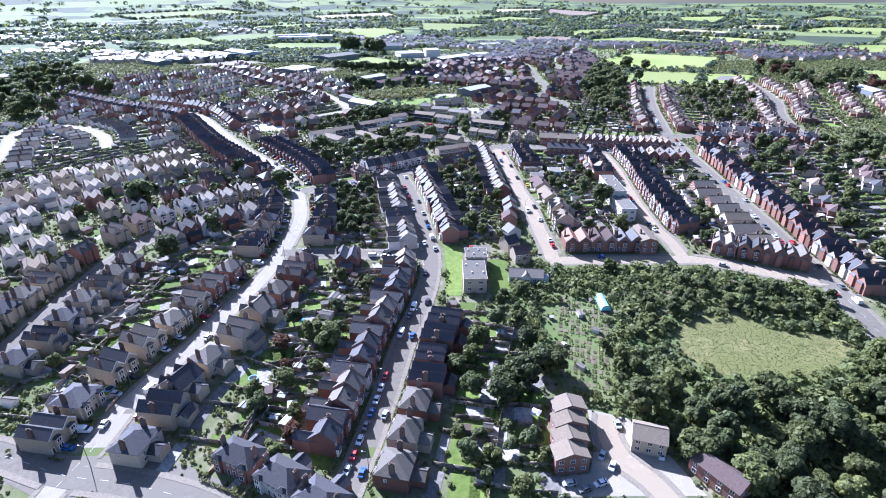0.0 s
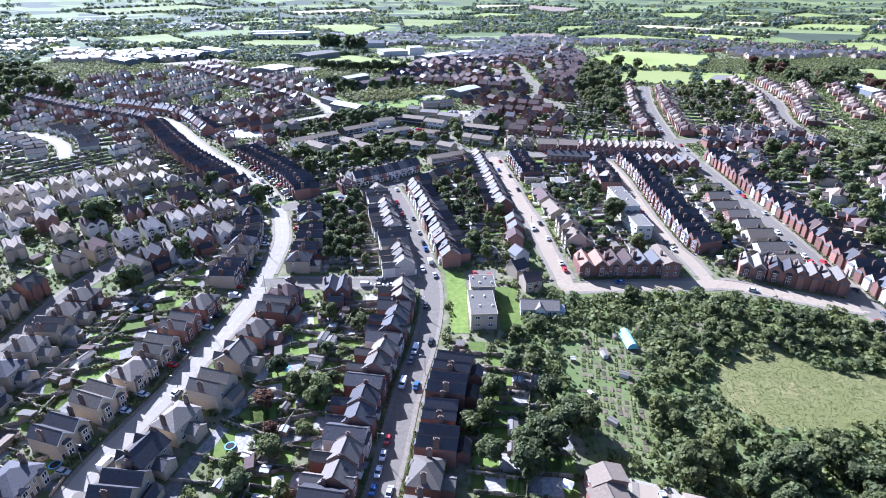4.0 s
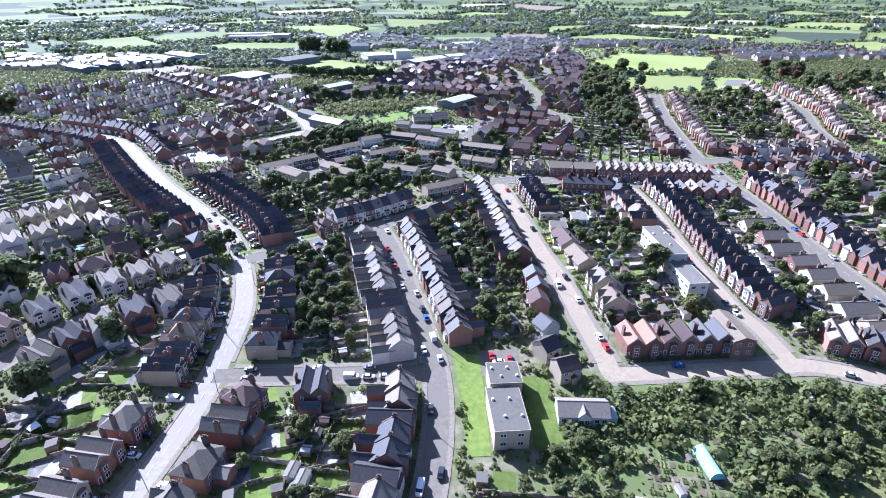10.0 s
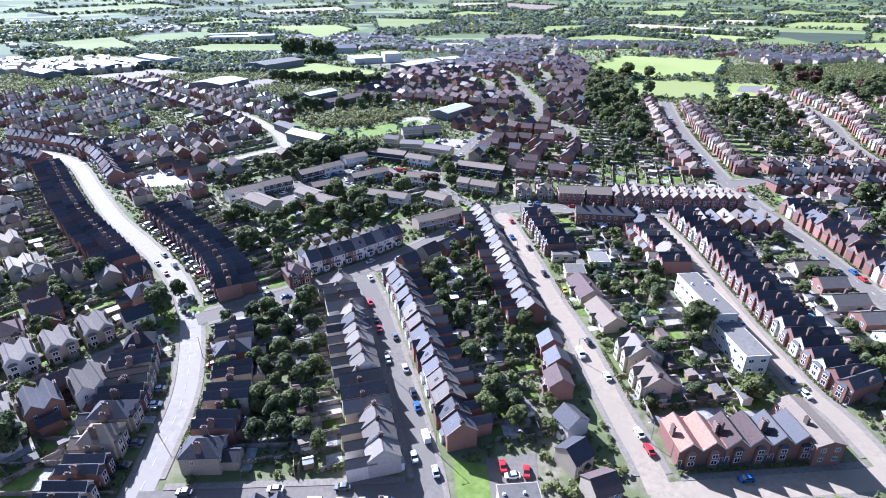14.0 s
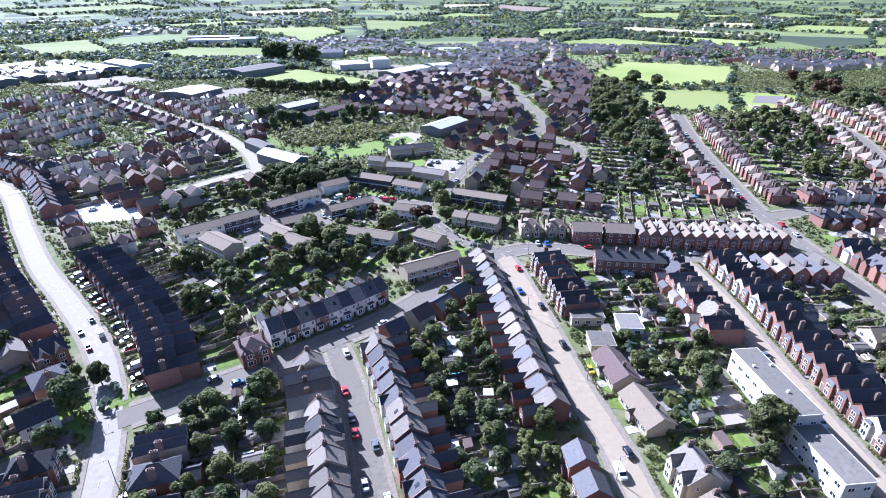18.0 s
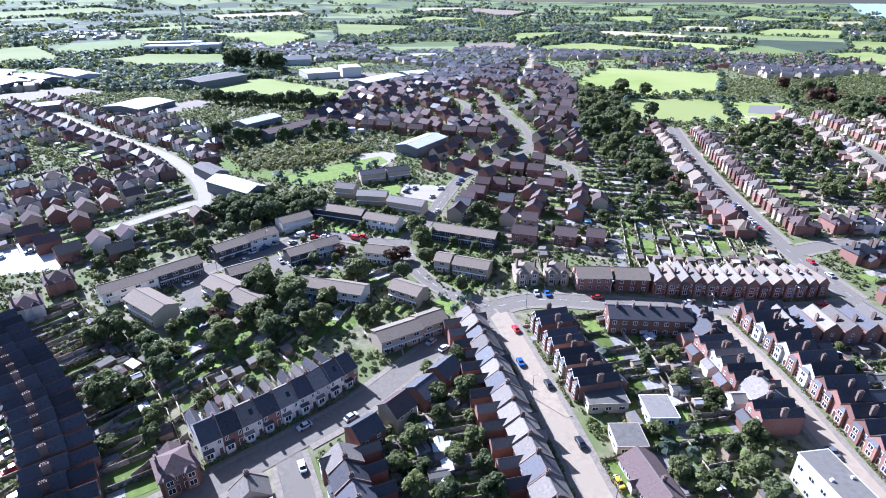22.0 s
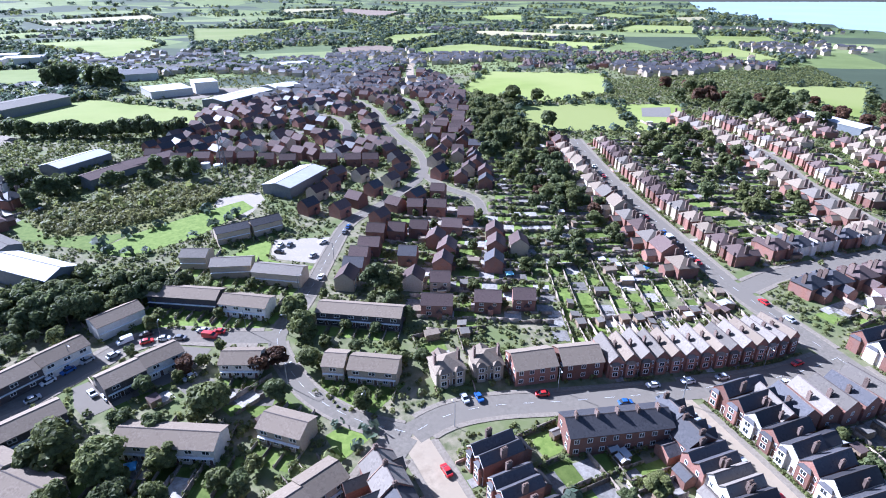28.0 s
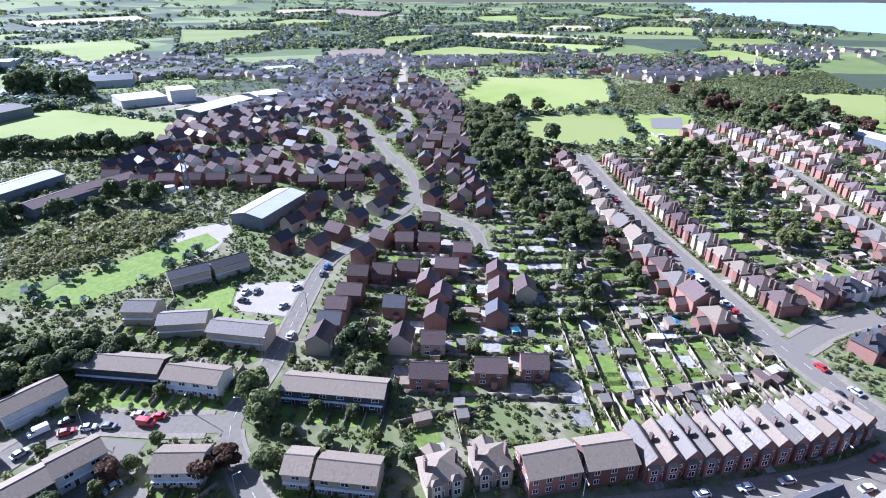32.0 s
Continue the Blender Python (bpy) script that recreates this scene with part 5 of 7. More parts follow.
for x, y, w, d, turn, h, roof, gab in (
        (-158, 856, 62, 34, 54, 7, FELT, True), (-93, 1038, 44, 50, 5, 8, SLATE, True), (-51, 897, 37, 38, 19, 6, SHEET, False), (-17, 901, 21, 26, 12, 10, SHEET, False),
        (13, 830, 64, 24, 48, 7, SHEET, True), (54, 874, 30, 26, 30, 6, SHEET, True), (-49, 1112, 66, 36, 10, 6, FELT, True), (87, 1082, 39, 30, 8, 6, SHEET, True)):
    shed_hall(x, y, w, d, turn, h, roof, "pale industrial shed with a broad low roof", gab)
for x, y, w, d, turn, h, roof in (
        (-357, 860, 60, 26, -45, 7, SHEET), (-334, 880, 50, 22, -42, 7, SHEET), (-312, 901, 70, 26, -44, 8, SHEET), (-401, 807, 44, 20, -40, 6, SHEET), (-383, 830, 40, 16, -40, 6, SHEET),
        (-191, 737, 40, 38, 64, 4, SHEET), (-262, 740, 24, 18, 30, 5, SHEET), (-84, 668, 34, 16, 50, 5, SHEET), (-62, 640, 34, 14, 45, 5, BROWN_TILE), (-45, 655, 30, 12, 35, 5, BROWN_TILE)):
    shed_hall(x, y, w, d, turn, h, roof, "white roofed works shed among yards", True)
shed_hall(446, 591, 57, 17, 84, 5, SHEET, "long white barn beside a green field", True)
for x, y, w, d, turn, h in ((-315, 1250, 70, 30, 0, 10), (-249, 1240, 30, 34, 8, 13), (-330, 1330, 90, 30, 10, 9), (-270, 1300, 50, 30, 5, 8)):
    shed_hall(x, y, w, d, turn, h, SHEET, "large pale hospital building with a flat roof", False)
mast = part("boiler_chimney", Mesh().box(-2.2, 2.2, -2.2, 2.2, -2, 62, SHEET, 1.0))
mast.matrix_basis = pose(-330, 1400, float(land(-330, 1400)))
tagged(mast, "tall slim white chimney stack beside the hospital", "chimney")


def lattice_mast(x, y, h=26.0):
    """Four-legged steel mast with cross braces and dishes."""
    e = new("lattice_mast")
    e.matrix_basis = pose(x, y, float(land(x, y)))
    steel = SHEET_WALL

    def bar(name, p, q, r):
        p, q = Vector(p), Vector(q)
        ax = (q - p).normalized()
        a = ax.orthogonal().normalized() * r
        b = ax.cross(a)
        v = [p + a + b, p - a + b, p - a - b, p + a - b, q + a + b, q - a + b, q - a - b, q + a - b]
        part(name, Mesh().faces(v, [(0, 1, 5, 4), (1, 2, 6, 5), (2, 3, 7, 6), (3, 0, 4, 7), (4, 5, 6, 7)], steel), e)
    at = lambda k, z: ((1.7 - 1.0 * z / h) * (1, -1, -1, 1)[k % 4], (1.7 - 1.0 * z / h) * (1, 1, -1, -1)[k % 4], z)
    for k in range(4):
        bar("leg", at(k, -0.5), at(k, h), 0.12)
        for j in range(7):
            z0, z1 = h * j / 7, h * (j + 1) / 7
            bar("brace", at(k, z0), at(k + 1, z1), 0.07)
            bar("girt", at(k, z1), at(k + 1, z1), 0.07)
    for k, z in ((0, h - 1), (1, h - 3), (2, h - 1.5), (3, h - 5)):
        x0, y0, _ = at(k, z)
        ring = [(math.cos(a) * 0.7, math.sin(a) * 0.7) for a in np.linspace(0, 2 * math.pi, 13)[:-1]]
        v = [(x0 * 1.3 + a, y0 * 1.3 - o, z + b) for o in (0.0, 0.35) for a, b in ring]
        part("dish", Mesh().faces(v, [(i, (i + 1) % 12, 12 + (i + 1) % 12, 12 + i) for i in range(12)] + [tuple(range(12, 24)), tuple(range(11, -1, -1))], TRIM), e)
    tagged(e, "grey steel lattice mast with white dishes beside a compound", "mast")


lattice_mast(-2.5, 622)
for x, y in ((-19, 635), (-13, 643), (-6, 638)):
    ring = [(math.cos(a) * 2.6, math.sin(a) * 2.6) for a in np.linspace(0, 2 * math.pi, 19)[:-1]]
    e = new("storage_tank", Mesh().faces([(a, b, z) for z in (-0.5, 3.0) for a, b in ring], [(i, (i + 1) % 18, 18 + (i + 1) % 18, 18 + i) for i in range(18)], SHEET).data("storage_tank"))
    e.matrix_basis = pose(x, y, float(land(x, y)))
    part("lid", Mesh().faces([(a * 1.04, b * 1.04, 3.0) for a, b in ring] + [(0, 0, 3.7)], [(i, (i + 1) % 18, 18) for i in range(18)], SHEET), e)
    tagged(e, "round white storage tank with a low cone lid", "tank", "tanks of the compound")


# ---- houses off the picked rows ----
def scatter_houses(poly, spacing, turn0, kind, looks, label_word, p=0.9, wob=14, seed=1, size=(7.5, 9.5), group="houses of the brick estate", ways=(0, 90), step=None, reach_=5.0):
    r = random.Random(seed)
    poly = np.array(poly, float)
    (x0, y0), (x1, y1) = poly.min(0), poly.max(0)
    make, depth, word = KINDS[kind]
    protos = {}
    a = radians(turn0)
    c0 = poly.mean(0)
    reach = math.hypot(x1 - x0, y1 - y0)
    step = step or spacing
    for i in range(int(-reach / spacing), int(reach / spacing) + 1):
        for j in range(int(-reach / step), int(reach / step) + 1):
            u, v = i * spacing + r.uniform(-1.5, 1.5) + (j % 2) * spacing * 0.4, j * step + r.uniform(-1.5, 1.5)
            x, y = c0[0] + u * math.cos(a) - v * math.sin(a), c0[1] + u * math.sin(a) + v * math.cos(a)
            if not inside(x, y, poly) or r.random() > p:
                continue
            if any(taken(x + dx, y + dy) for dx in (-reach_, 0, reach_) for dy in (-reach_, 0, reach_)):
                continue
            wall, roof = r.choice(looks)
            w = round(r.choice((size[0], sum(size) / 2, size[1])), 1)
            turn = turn0 + r.choice(ways) + r.uniform(-wob, wob)
            t = radians(turn)
            m = pose(x + math.sin(t) * depth / 2, y - math.cos(t) * depth / 2, float(land(x, y)), 0, 0, turn)
            key = (wall.name, roof.name, w)
            if key not in protos:
                protos[key] = make(w, wall, roof, True)
            stand(protos[key], m, f"{LOOKS[wall]} {label_word} with a {ROOFS[roof]}", word, group)
            h = reach_ * 0.85
            claim([(x - h, y - h), (x + h, y - h), (x + h, y + h), (x - h, y + h)], 2)
            if r.random() < 0.5:
                lx, ly = x - math.sin(t) * 8, y + math.cos(t) * 8
                LAWNS.append([(lx - 3, ly - 3), (lx + 3, ly - 3), (lx + 3, ly + 3), (lx - 3, ly + 3)])


BROWN_HOUSES = [(BRICK, BROWN_TILE), (BRICK, BROWN_TILE), (BUFF, BROWN_TILE), (BRICK, SLATE), (RENDER, BROWN_TILE)]
draped("gravel_turning", [(84, 520), (98, 505), (110, 512), (108, 540), (96, 548), (88, 540)], GRAVEL, 0.06, 6, "pale gravel turning place between houses", "yard")
claim([(86, 522), (98, 507), (108, 514), (106, 538), (96, 546), (90, 538)], 4)
LONE = {}


def lone_house(x, y, turn, kind, look_, w, label_word="estate house", group="houses of the brick estate"):
    """One house with its middle at x, y, on free ground."""
    if taken(x, y) in (1, 2):
        return
    make, depth, word = KINDS[kind]
    wall, roof = look_
    key = (kind, wall.name, roof.name, w)
    if key not in LONE:
        LONE[key] = make(w, wall, roof, True)
    t = radians(turn)
    stand(LONE[key], pose(x + math.sin(t) * depth / 2, y - math.cos(t) * depth / 2, float(land(x, y)), 0, 0, turn), f"{LOOKS[wall]} {label_word} with a {ROOFS[roof]}", word, group)
    claim([(x - 5, y - 5), (x + 5, y - 5), (x + 5, y + 5), (x - 5, y + 5)], 2)


for x, y, turn, kind, look_, w in ((-160, 447, 30, "semi", (BRICK, BROWN_TILE), 9.5), (-124, 441, 30, "semi", (BRICK, BROWN_TILE), 9.5), (-127, 424, 30, "semi", (RENDER, BROWN_TILE), 9.0), (-151, 434, 30, "semi", (BUFF, BROWN_TILE), 9.5), (-55, 344, 28, "semi", (BRICK, BROWN_TILE), 9.0), (-149, 310, 35, "villa", (BUFF, BROWN_TILE), 12.0), (-107, 309, 40, "gvilla", (RENDER, SLATE), 10.0), (-130, 346, 130, "modern", (BUFF, PALE_SLATE), 10.0), (-45, 230, 180, "twin", (BRICK, SLATE), 10.5), (-61, 256, 0, "villa", (BUFF, PALE_SLATE), 9.0), (-67, 229, 60, "villa", (BRICK, BROWN_TILE), 9.0),
                                   (38, 290, -90, "modern", (BRICK, SLATE), 6.5), (38, 281, -90, "modern", (BRICK, SLATE), 6.5), (36, 272, -90, "modern", (BRICK, BROWN_TILE), 7.5),
                                   (35.5, 257, -65, "modern", (RENDER, SLATE), 6.5), (33, 246, 30, "modern", (BUFF, SLATE), 7.0), (37, 236, 15, "modern", (BUFF, BROWN_TILE), 7.5)):
    lone_house(x, y, turn, kind, look_, w, "street house", "houses off the street rows")
ESTATE = [
    (36, ((35, 558), (42, 575), (51, 585), (49, 550), (59, 559), (71, 571), (83, 580), (91, 592), (65, 535), (76, 546), (89, 554), (69, 593), (57, 598), (97, 606), (106, 572), (113, 583), (118, 603))),
    (-27, ((60, 520), (54, 508), (48, 501), (44, 493), (39, 485), (69, 518), (79, 517), (94, 514), (67, 495), (63, 476), (95, 537), (105, 524))),
    (63, ((78, 484), (84, 495), (138, 575), (132, 561), (124, 547), (120, 532), (110, 503), (105, 491), (98, 478), (131, 583), (139, 590)))]
for turn, spots in ESTATE:
    for k, (x, y) in enumerate(spots):
        lone_house(x, y, turn + (90 if k % 5 == 4 and turn < 60 else 0), "modern", ((BRICK, BROWN_TILE), (BRICK, SLATE), (BUFF, BROWN_TILE), (BRICK, BROWN_TILE), (BRICK, BROWN_TILE))[(k + int(turn)) % 5], (8.0, 9.0, 7.5)[k % 3])
for x, y, w in ((66, 457, 11), (84, 453, 9.5), (97, 450, 8)):
    lone_house(x, y, -24, "modern", (BRICK, BROWN_TILE), w)
for k, (x, y) in enumerate(((-42, 667), (-27, 653), (-14, 651), (-1, 648), (11, 644), (22, 637), (34, 631), (57, 625), (71, 620), (81, 617))):
    lone_house(x, y, -18, "modern", (BRICK, BROWN_TILE), 9.5)
scatter_houses([(58, 572), (100, 606), (104, 680), (110, 850), (71, 835), (-8, 795), (-30, 712), (-58, 668), (-30, 655), (30, 638), (84, 622)], 9.2, 35, "modern", BROWN_HOUSES, "estate house", 0.95, 10, 4, (7, 9.5), step=10.5, reach_=3.7)
scatter_houses([(124, 605), (150, 590), (166, 650), (196, 735), (215, 800), (232, 880), (215, 1000), (150, 930), (112, 850), (124, 740)], 9.4, 60, "modern", BROWN_HOUSES, "estate house", 0.93, 10, 5, (7, 9.5), step=11, reach_=3.7)
for k, (x, y) in enumerate(((-130, 342), (-113, 331), (-107, 317), (-139, 320), (-151, 306), (-143, 289), (-133, 293), (-121, 296), (-117, 283), (-127, 268), (-160, 352), (-166, 368), (-176, 350), (-182, 378), (-150, 332))):
    lone_house(x, y, (40, 130, 40, 220)[k % 4], ("gvilla", "semi", "modern")[k % 3], ((BUFF, PALE_SLATE), (BRICK, SLATE), (RENDER, SLATE), (BRICK, BROWN_TILE), (BUFF, BROWN_TILE))[k % 5], 9.0, "suburban house", "houses of the western streets")
scatter_houses([(40, 480), (60, 470), (112, 472), (140, 570), (88, 578), (60, 530)], 9.5, -27, "modern", [(BRICK, BROWN_TILE), (BUFF, BROWN_TILE)], "estate house", 0.65, 6, 16, (7.5, 9), step=11, reach_=4.2)
# older streets to the west
scatter_houses([(-330, 500), (-240, 545), (-200, 600), (-235, 690), (-280, 740), (-400, 690), (-420, 560)], 11.5, 62, "semi", MIXED, "semi-detached house", 0.9, 5, 6, (9, 10.5), "houses of the western streets", (0,), 30)
scatter_houses([(-150, 560), (-90, 600), (-110, 690), (-200, 720), (-180, 640)], 12, 55, "semi", MIXED, "semi-detached house", 0.85, 6, 7, (9, 10.5), "houses of the western streets", (0,), 26)
scatter_houses([(-150, 470), (-112, 455), (-78, 500), (-100, 545), (-150, 540), (-185, 505)], 11, 35, "modern", [(BUFF, BROWN_TILE), (RENDER, BROWN_TILE), (BRICK, GREY_TILE), (BRICK, BROWN_TILE)], "estate house", 0.95, 6, 8, (8, 9.5), "houses of the western streets", (0, 0, 90), 15, 4.2)
scatter_houses([(-250, 420), (-200, 400), (-165, 425), (-185, 450), (-225, 495), (-300, 530), (-360, 500), (-345, 478), (-300, 475), (-270, 450)], 12, 50, "semi", MIXED, "semi-detached house", 0.85, 6, 9, (9, 10.5), "houses of the western streets", (0,), 28)
scatter_houses([(-420, 150), (-200, 150), (-175, 220), (-150, 290), (-190, 340), (-235, 320), (-300, 250), (-420, 260)], 11, 42, "twin", PALES + BUFFS, "gabled house", 0.95, 6, 10, (8.5, 10), "houses of the western streets", (0,), 22, 4.6)
scatter_houses([(-165, 300), (-105, 325), (-120, 350), (-170, 395), (-215, 345)], 12, 42, "gvilla", MIXED, "suburban house", 0.7, 8, 13, (8.5, 10), "houses of the western streets", (0,), 22)
scatter_houses([(205, 225), (330, 260), (330, 420), (205, 405)], 14, 70, "semi", MIXED, "semi-detached house", 0.5, 8, 11, (9, 11), "houses of the eastern streets", (0,), 34)
scatter_houses([(370, 480), (520, 480), (520, 560), (380, 640), (365, 560)], 13, 65, "semi", [(BRICK, GREY_TILE), (BUFF, GREY_TILE), (BRICK, BROWN_TILE)], "semi-detached house", 0.8, 8, 12, (9, 11), "houses of the eastern streets", (0,), 32)
scatter_houses([(240, 960), (330, 940), (520, 1060), (640, 1000), (700, 900), (640, 780), (600, 850), (470, 900), (430, 880)], 13, 30, "semi", MIXED, "semi-detached house", 0.5, 20, 15, (9, 11), "houses of the eastern streets", (0, 90), 22)

tagged(part("distant_streets", FAR_TOWN), "brick and rendered houses of the farther streets", "houses", "", "stuff")
# ---- fields, yards, greens ----
FIELDS = []


def field(poly, material, label, lift=0.25, step=40.0, mark=3, name="field"):
    FIELDS.append(np.array(poly, float))
    claim(poly, mark)
    return draped(name, poly, material, lift, step, label, "field")


field([(302, 930), (424, 867), (358, 760), (290, 736), (264, 742), (221, 817)], PASTURE, "mown playing field with smooth green grass", 0.2)
field([(241, 731), (326, 713), (285, 632), (206, 654)], PASTURE, "bright green cricket field", 0.2, 20)
field([(329, 708), (382, 692), (330, 610), (290, 628)], PASTURE, "green beside the tennis court", 0.2, 20)
draped("tennis_court", [(340, 690), (366, 684), (342, 655), (320, 664)], FELT, 0.3, 10, "grey hard tennis court", "court")
field([(532, 730), (640, 695), (470, 585), (499, 648)], PASTURE, "green field with mowing stripes", 0.2)
field([(-178, 872), (-111, 891), (12, 771), (-27, 716), (-42, 734), (-124, 776), (-150, 790)], PASTURE, "large pale green playing field", 0.2)
field([(-57, 546), (-43, 559), (-15, 574), (5, 583), (10, 572), (-17, 546), (-43, 536)], LAWN, "strip of bright mown grass", 0.1, 10)
field([(-57.2, 546.5), (-44, 560), (-77, 567), (-93, 592), (-97, 586), (-88, 568), (-74, 558)], LAWN, "pale grass along the edge of the scrubland", 0.1, 10)
field([(-92, 596), (-66, 604), (-40, 624), (-4, 600), (-10, 578), (-43, 560), (-77, 559)], MEADOW, "rough scrubland", 0.08, 12, 0)
field([(-3, 523), (11, 535), (15, 531), (12, 516), (23, 504), (26, 506), (30, 503), (20, 499)], LAWN, "small round village green", 0.1, 8)
field([(20.6, 206), (30, 206), (31, 236), (22, 236)], LAWN, "shaded lawn behind the flats", 0.1, 8)
field([(0.8, 250), (10, 247), (8, 205), (1.2, 205)], LAWN, "bright green lawn beside the flats", 0.1, 8)
field([(91, 180), (101, 188), (120, 192), (133, 181), (147, 179), (158, 172), (150, 164), (137, 158), (125, 155), (110, 154), (98, 157), (89, 168)], MEADOW, "rough meadow of long dry grass", 0.12, 8)
field([(-66, 395), (-40, 384), (-8, 402), (2, 412), (-20, 414), (-42, 404), (-70, 408)], LAWN, "grass between the estate blocks", 0.06, 10, 0)
field([(-34, 480), (-8, 470), (12, 468), (16, 478), (-6, 492), (-30, 505), (-44, 492)], LAWN, "front lawns of the estate blocks", 0.06, 10, 0)
field([(22, 420), (30, 414), (44, 424), (26, 436), (20, 434)], LAWN, "grass verge inside the curve of the road", 0.06, 8, 0)
for poly in ([(52, 323), (56, 322), (57, 332), (53, 334)], [(70, 326), (77, 325), (78, 334), (71, 336)], [(54, 310), (58, 309), (58, 319), (55, 320)], [(72, 303), (79, 302), (80, 311), (73, 312)], [(64, 367), (69, 366), (70, 375), (65, 376)], [(-92, 322), (-87, 324), (-85, 328), (-91, 332)]):
    field(poly, LAWN, "bright mown back lawn", 0.08, 8, 3)
field([(20, 402), (34, 410), (25, 415), (18, 412)], LAWN, "triangular green at the junction", 0.06, 6)
field([(-100, 300), (-92, 312), (-100, 330), (-110, 335), (-108, 315)], LAWN, "green with trees beside the main road", 0.06, 8, 0)
for poly, stuff, text in (
        ([(-89, 2317), (199, 2083), (86, 1661), (8, 1502), (-53, 1548)], PASTURE, "bright green pasture"), ([(189, 1341), (273, 1365), (303, 1330), (265, 1203), (177, 1265)], EARTH, "brown ploughed field"),
        ([(282, 1425), (380, 1620), (580, 1647), (412, 1458), (335, 1378)], PASTURE, "green pasture"), ([(330, 1286), (447, 1333), (547, 1163), (496, 1090), (288, 1173)], PASTURE, "green pasture"),
        ([(548, 1667), (653, 1668), (802, 1333), (760, 1276), (534, 1456)], STUBBLE, "pale field of stubble"), ([(521, 1445), (721, 1225), (606, 1145), (537, 1298)], PASTURE, "green pasture"),
        ([(1101, 2815), (1398, 2882), (915, 1980), (934, 2293)], PASTURE, "green hillside pasture"), ([(676, 3810), (963, 3435), (643, 2731), (563, 3225)], EARTH, "brown ploughed hillside"),
        ([(323, 3694), (641, 3824), (587, 3430), (282, 3211)], STUBBLE, "pale stubble field"), ([(711, 1073), (846, 1093), (725, 867), (638, 860)], PASTURE, "green pasture"),
        ([(1420, 2100), (1500, 2500), (1900, 2900), (1750, 2300)], PASTURE, "green coastal pasture"), ([(1500, 2000), (1720, 2260), (1960, 2300), (1480, 1760), (1390, 1800)], STUBBLE, "tan coastal field"),
        ([(-409, 1676), (-170, 1789), (-103, 1526), (-150, 1250), (-200, 1380)], PASTURE, "pale green field"), ([(-671, 1274), (-589, 1388), (-416, 1129), (-492, 1054)], PASTURE, "green pasture"),
        ([(-375, 1124), (-340, 1220), (-200, 1200), (-171, 1000), (-278, 1000)], PASTURE, "green hospital grounds"), ([(-625, 987), (-658, 1094), (-604, 1034), (-571, 903)], PASTURE, "green pasture"),
        ([(-510, 952), (-487, 1031), (-427, 942), (-471, 903)], PASTURE, "green pasture"), ([(-700, 1900), (-500, 2300), (-380, 2100), (-520, 1700)], PASTURE, "green pasture"),
        ([(-1250, 1900), (-900, 2200), (-820, 1950), (-1100, 1650)], PASTURE, "green pasture"), ([(860, 1150), (1000, 1320), (1120, 1240), (960, 1060)], PASTURE, "green pasture"),
        ([(900, 1500), (1150, 1750), (1250, 1600), (1040, 1370)], PASTURE, "green pasture"), ([(820, 1700), (1000, 1950), (1100, 1860), (900, 1560)], STUBBLE, "dry field"),
        ([(1180, 2300), (1380, 2700), (1500, 2600), (1300, 2150)], PASTURE, "green pasture"), ([(100, 2500), (320, 2900), (520, 2700), (300, 2350)], PASTURE, "green pasture"),
        ([(-1700, 3000), (-1300, 3500), (-1000, 3200), (-1400, 2700)], PASTURE, "green hillside field"), ([(-700, 3000), (-300, 3300), (-200, 2900), (-560, 2700)], STUBBLE, "pale hillside field")):
    field(poly, stuff, text, 0.6, 120, 3)


def yard(poly, material, label, name="yard"):
    claim(poly, 4)
    return draped(name, poly, material, 0.07, 8, label, "yard")


yard([(16, 533), (43, 527), (40, 515), (30, 506), (13, 516)], GRAVEL, "pale gravel car park", "car_park")
yard([(48, 141), (60, 137), (68, 124), (74, 108), (30, 108), (31, 114), (43, 116), (46, 124)], GRAVEL, "paved parking court between houses", "car_park")
yard([(-188, 469), (-161, 483), (-134, 471), (-131, 455), (-160, 452), (-177, 456)], CONCRETE, "bright concrete forecourt", "forecourt")
yard([(8, 237), (22, 237), (24, 250), (10, 249)], ASPHALT, "asphalt parking court behind the flats", "car_park")
yard([(52, 408), (72, 406), (74, 410), (52, 412)], ASPHALT, "asphalt forecourt of the houses", "forecourt")
yard([(-48, 455), (-20, 466), (-10, 461), (-16, 450), (-30, 445), (-42, 440), (-46, 446)], ASPHALT, "asphalt parking court between estate blocks", "car_park")
yard([(-84, 452), (-70, 440), (-66, 420), (-74, 404), (-80, 406), (-74, 424), (-82, 436)], ASPHALT, "asphalt turning court of the estate", "car_park")
yard([(-6, 440), (8, 434), (6, 428), (-14, 436), (-20, 446), (-10, 446)], ASPHALT, "asphalt parking court", "car_park")
yard([(84, 300), (94, 298), (95, 314), (86, 316)], GRAVEL, "gravel yard behind the factory")
yard([(5, 560), (16, 580), (14, 592), (-6, 590), (-10, 582)], GRAVEL, "earth yard beside the warehouse")
yard([(-215, 715), (-150, 770), (-130, 740), (-190, 700)], PAVING, "pale works yard")
yard([(-360, 800), (-300, 860), (-250, 820), (-300, 780)], PAVING, "pale works yard")
yard([(-30, 860), (30, 880), (10, 910), (-60, 930), (-70, 890)], PAVING, "pale works yard")

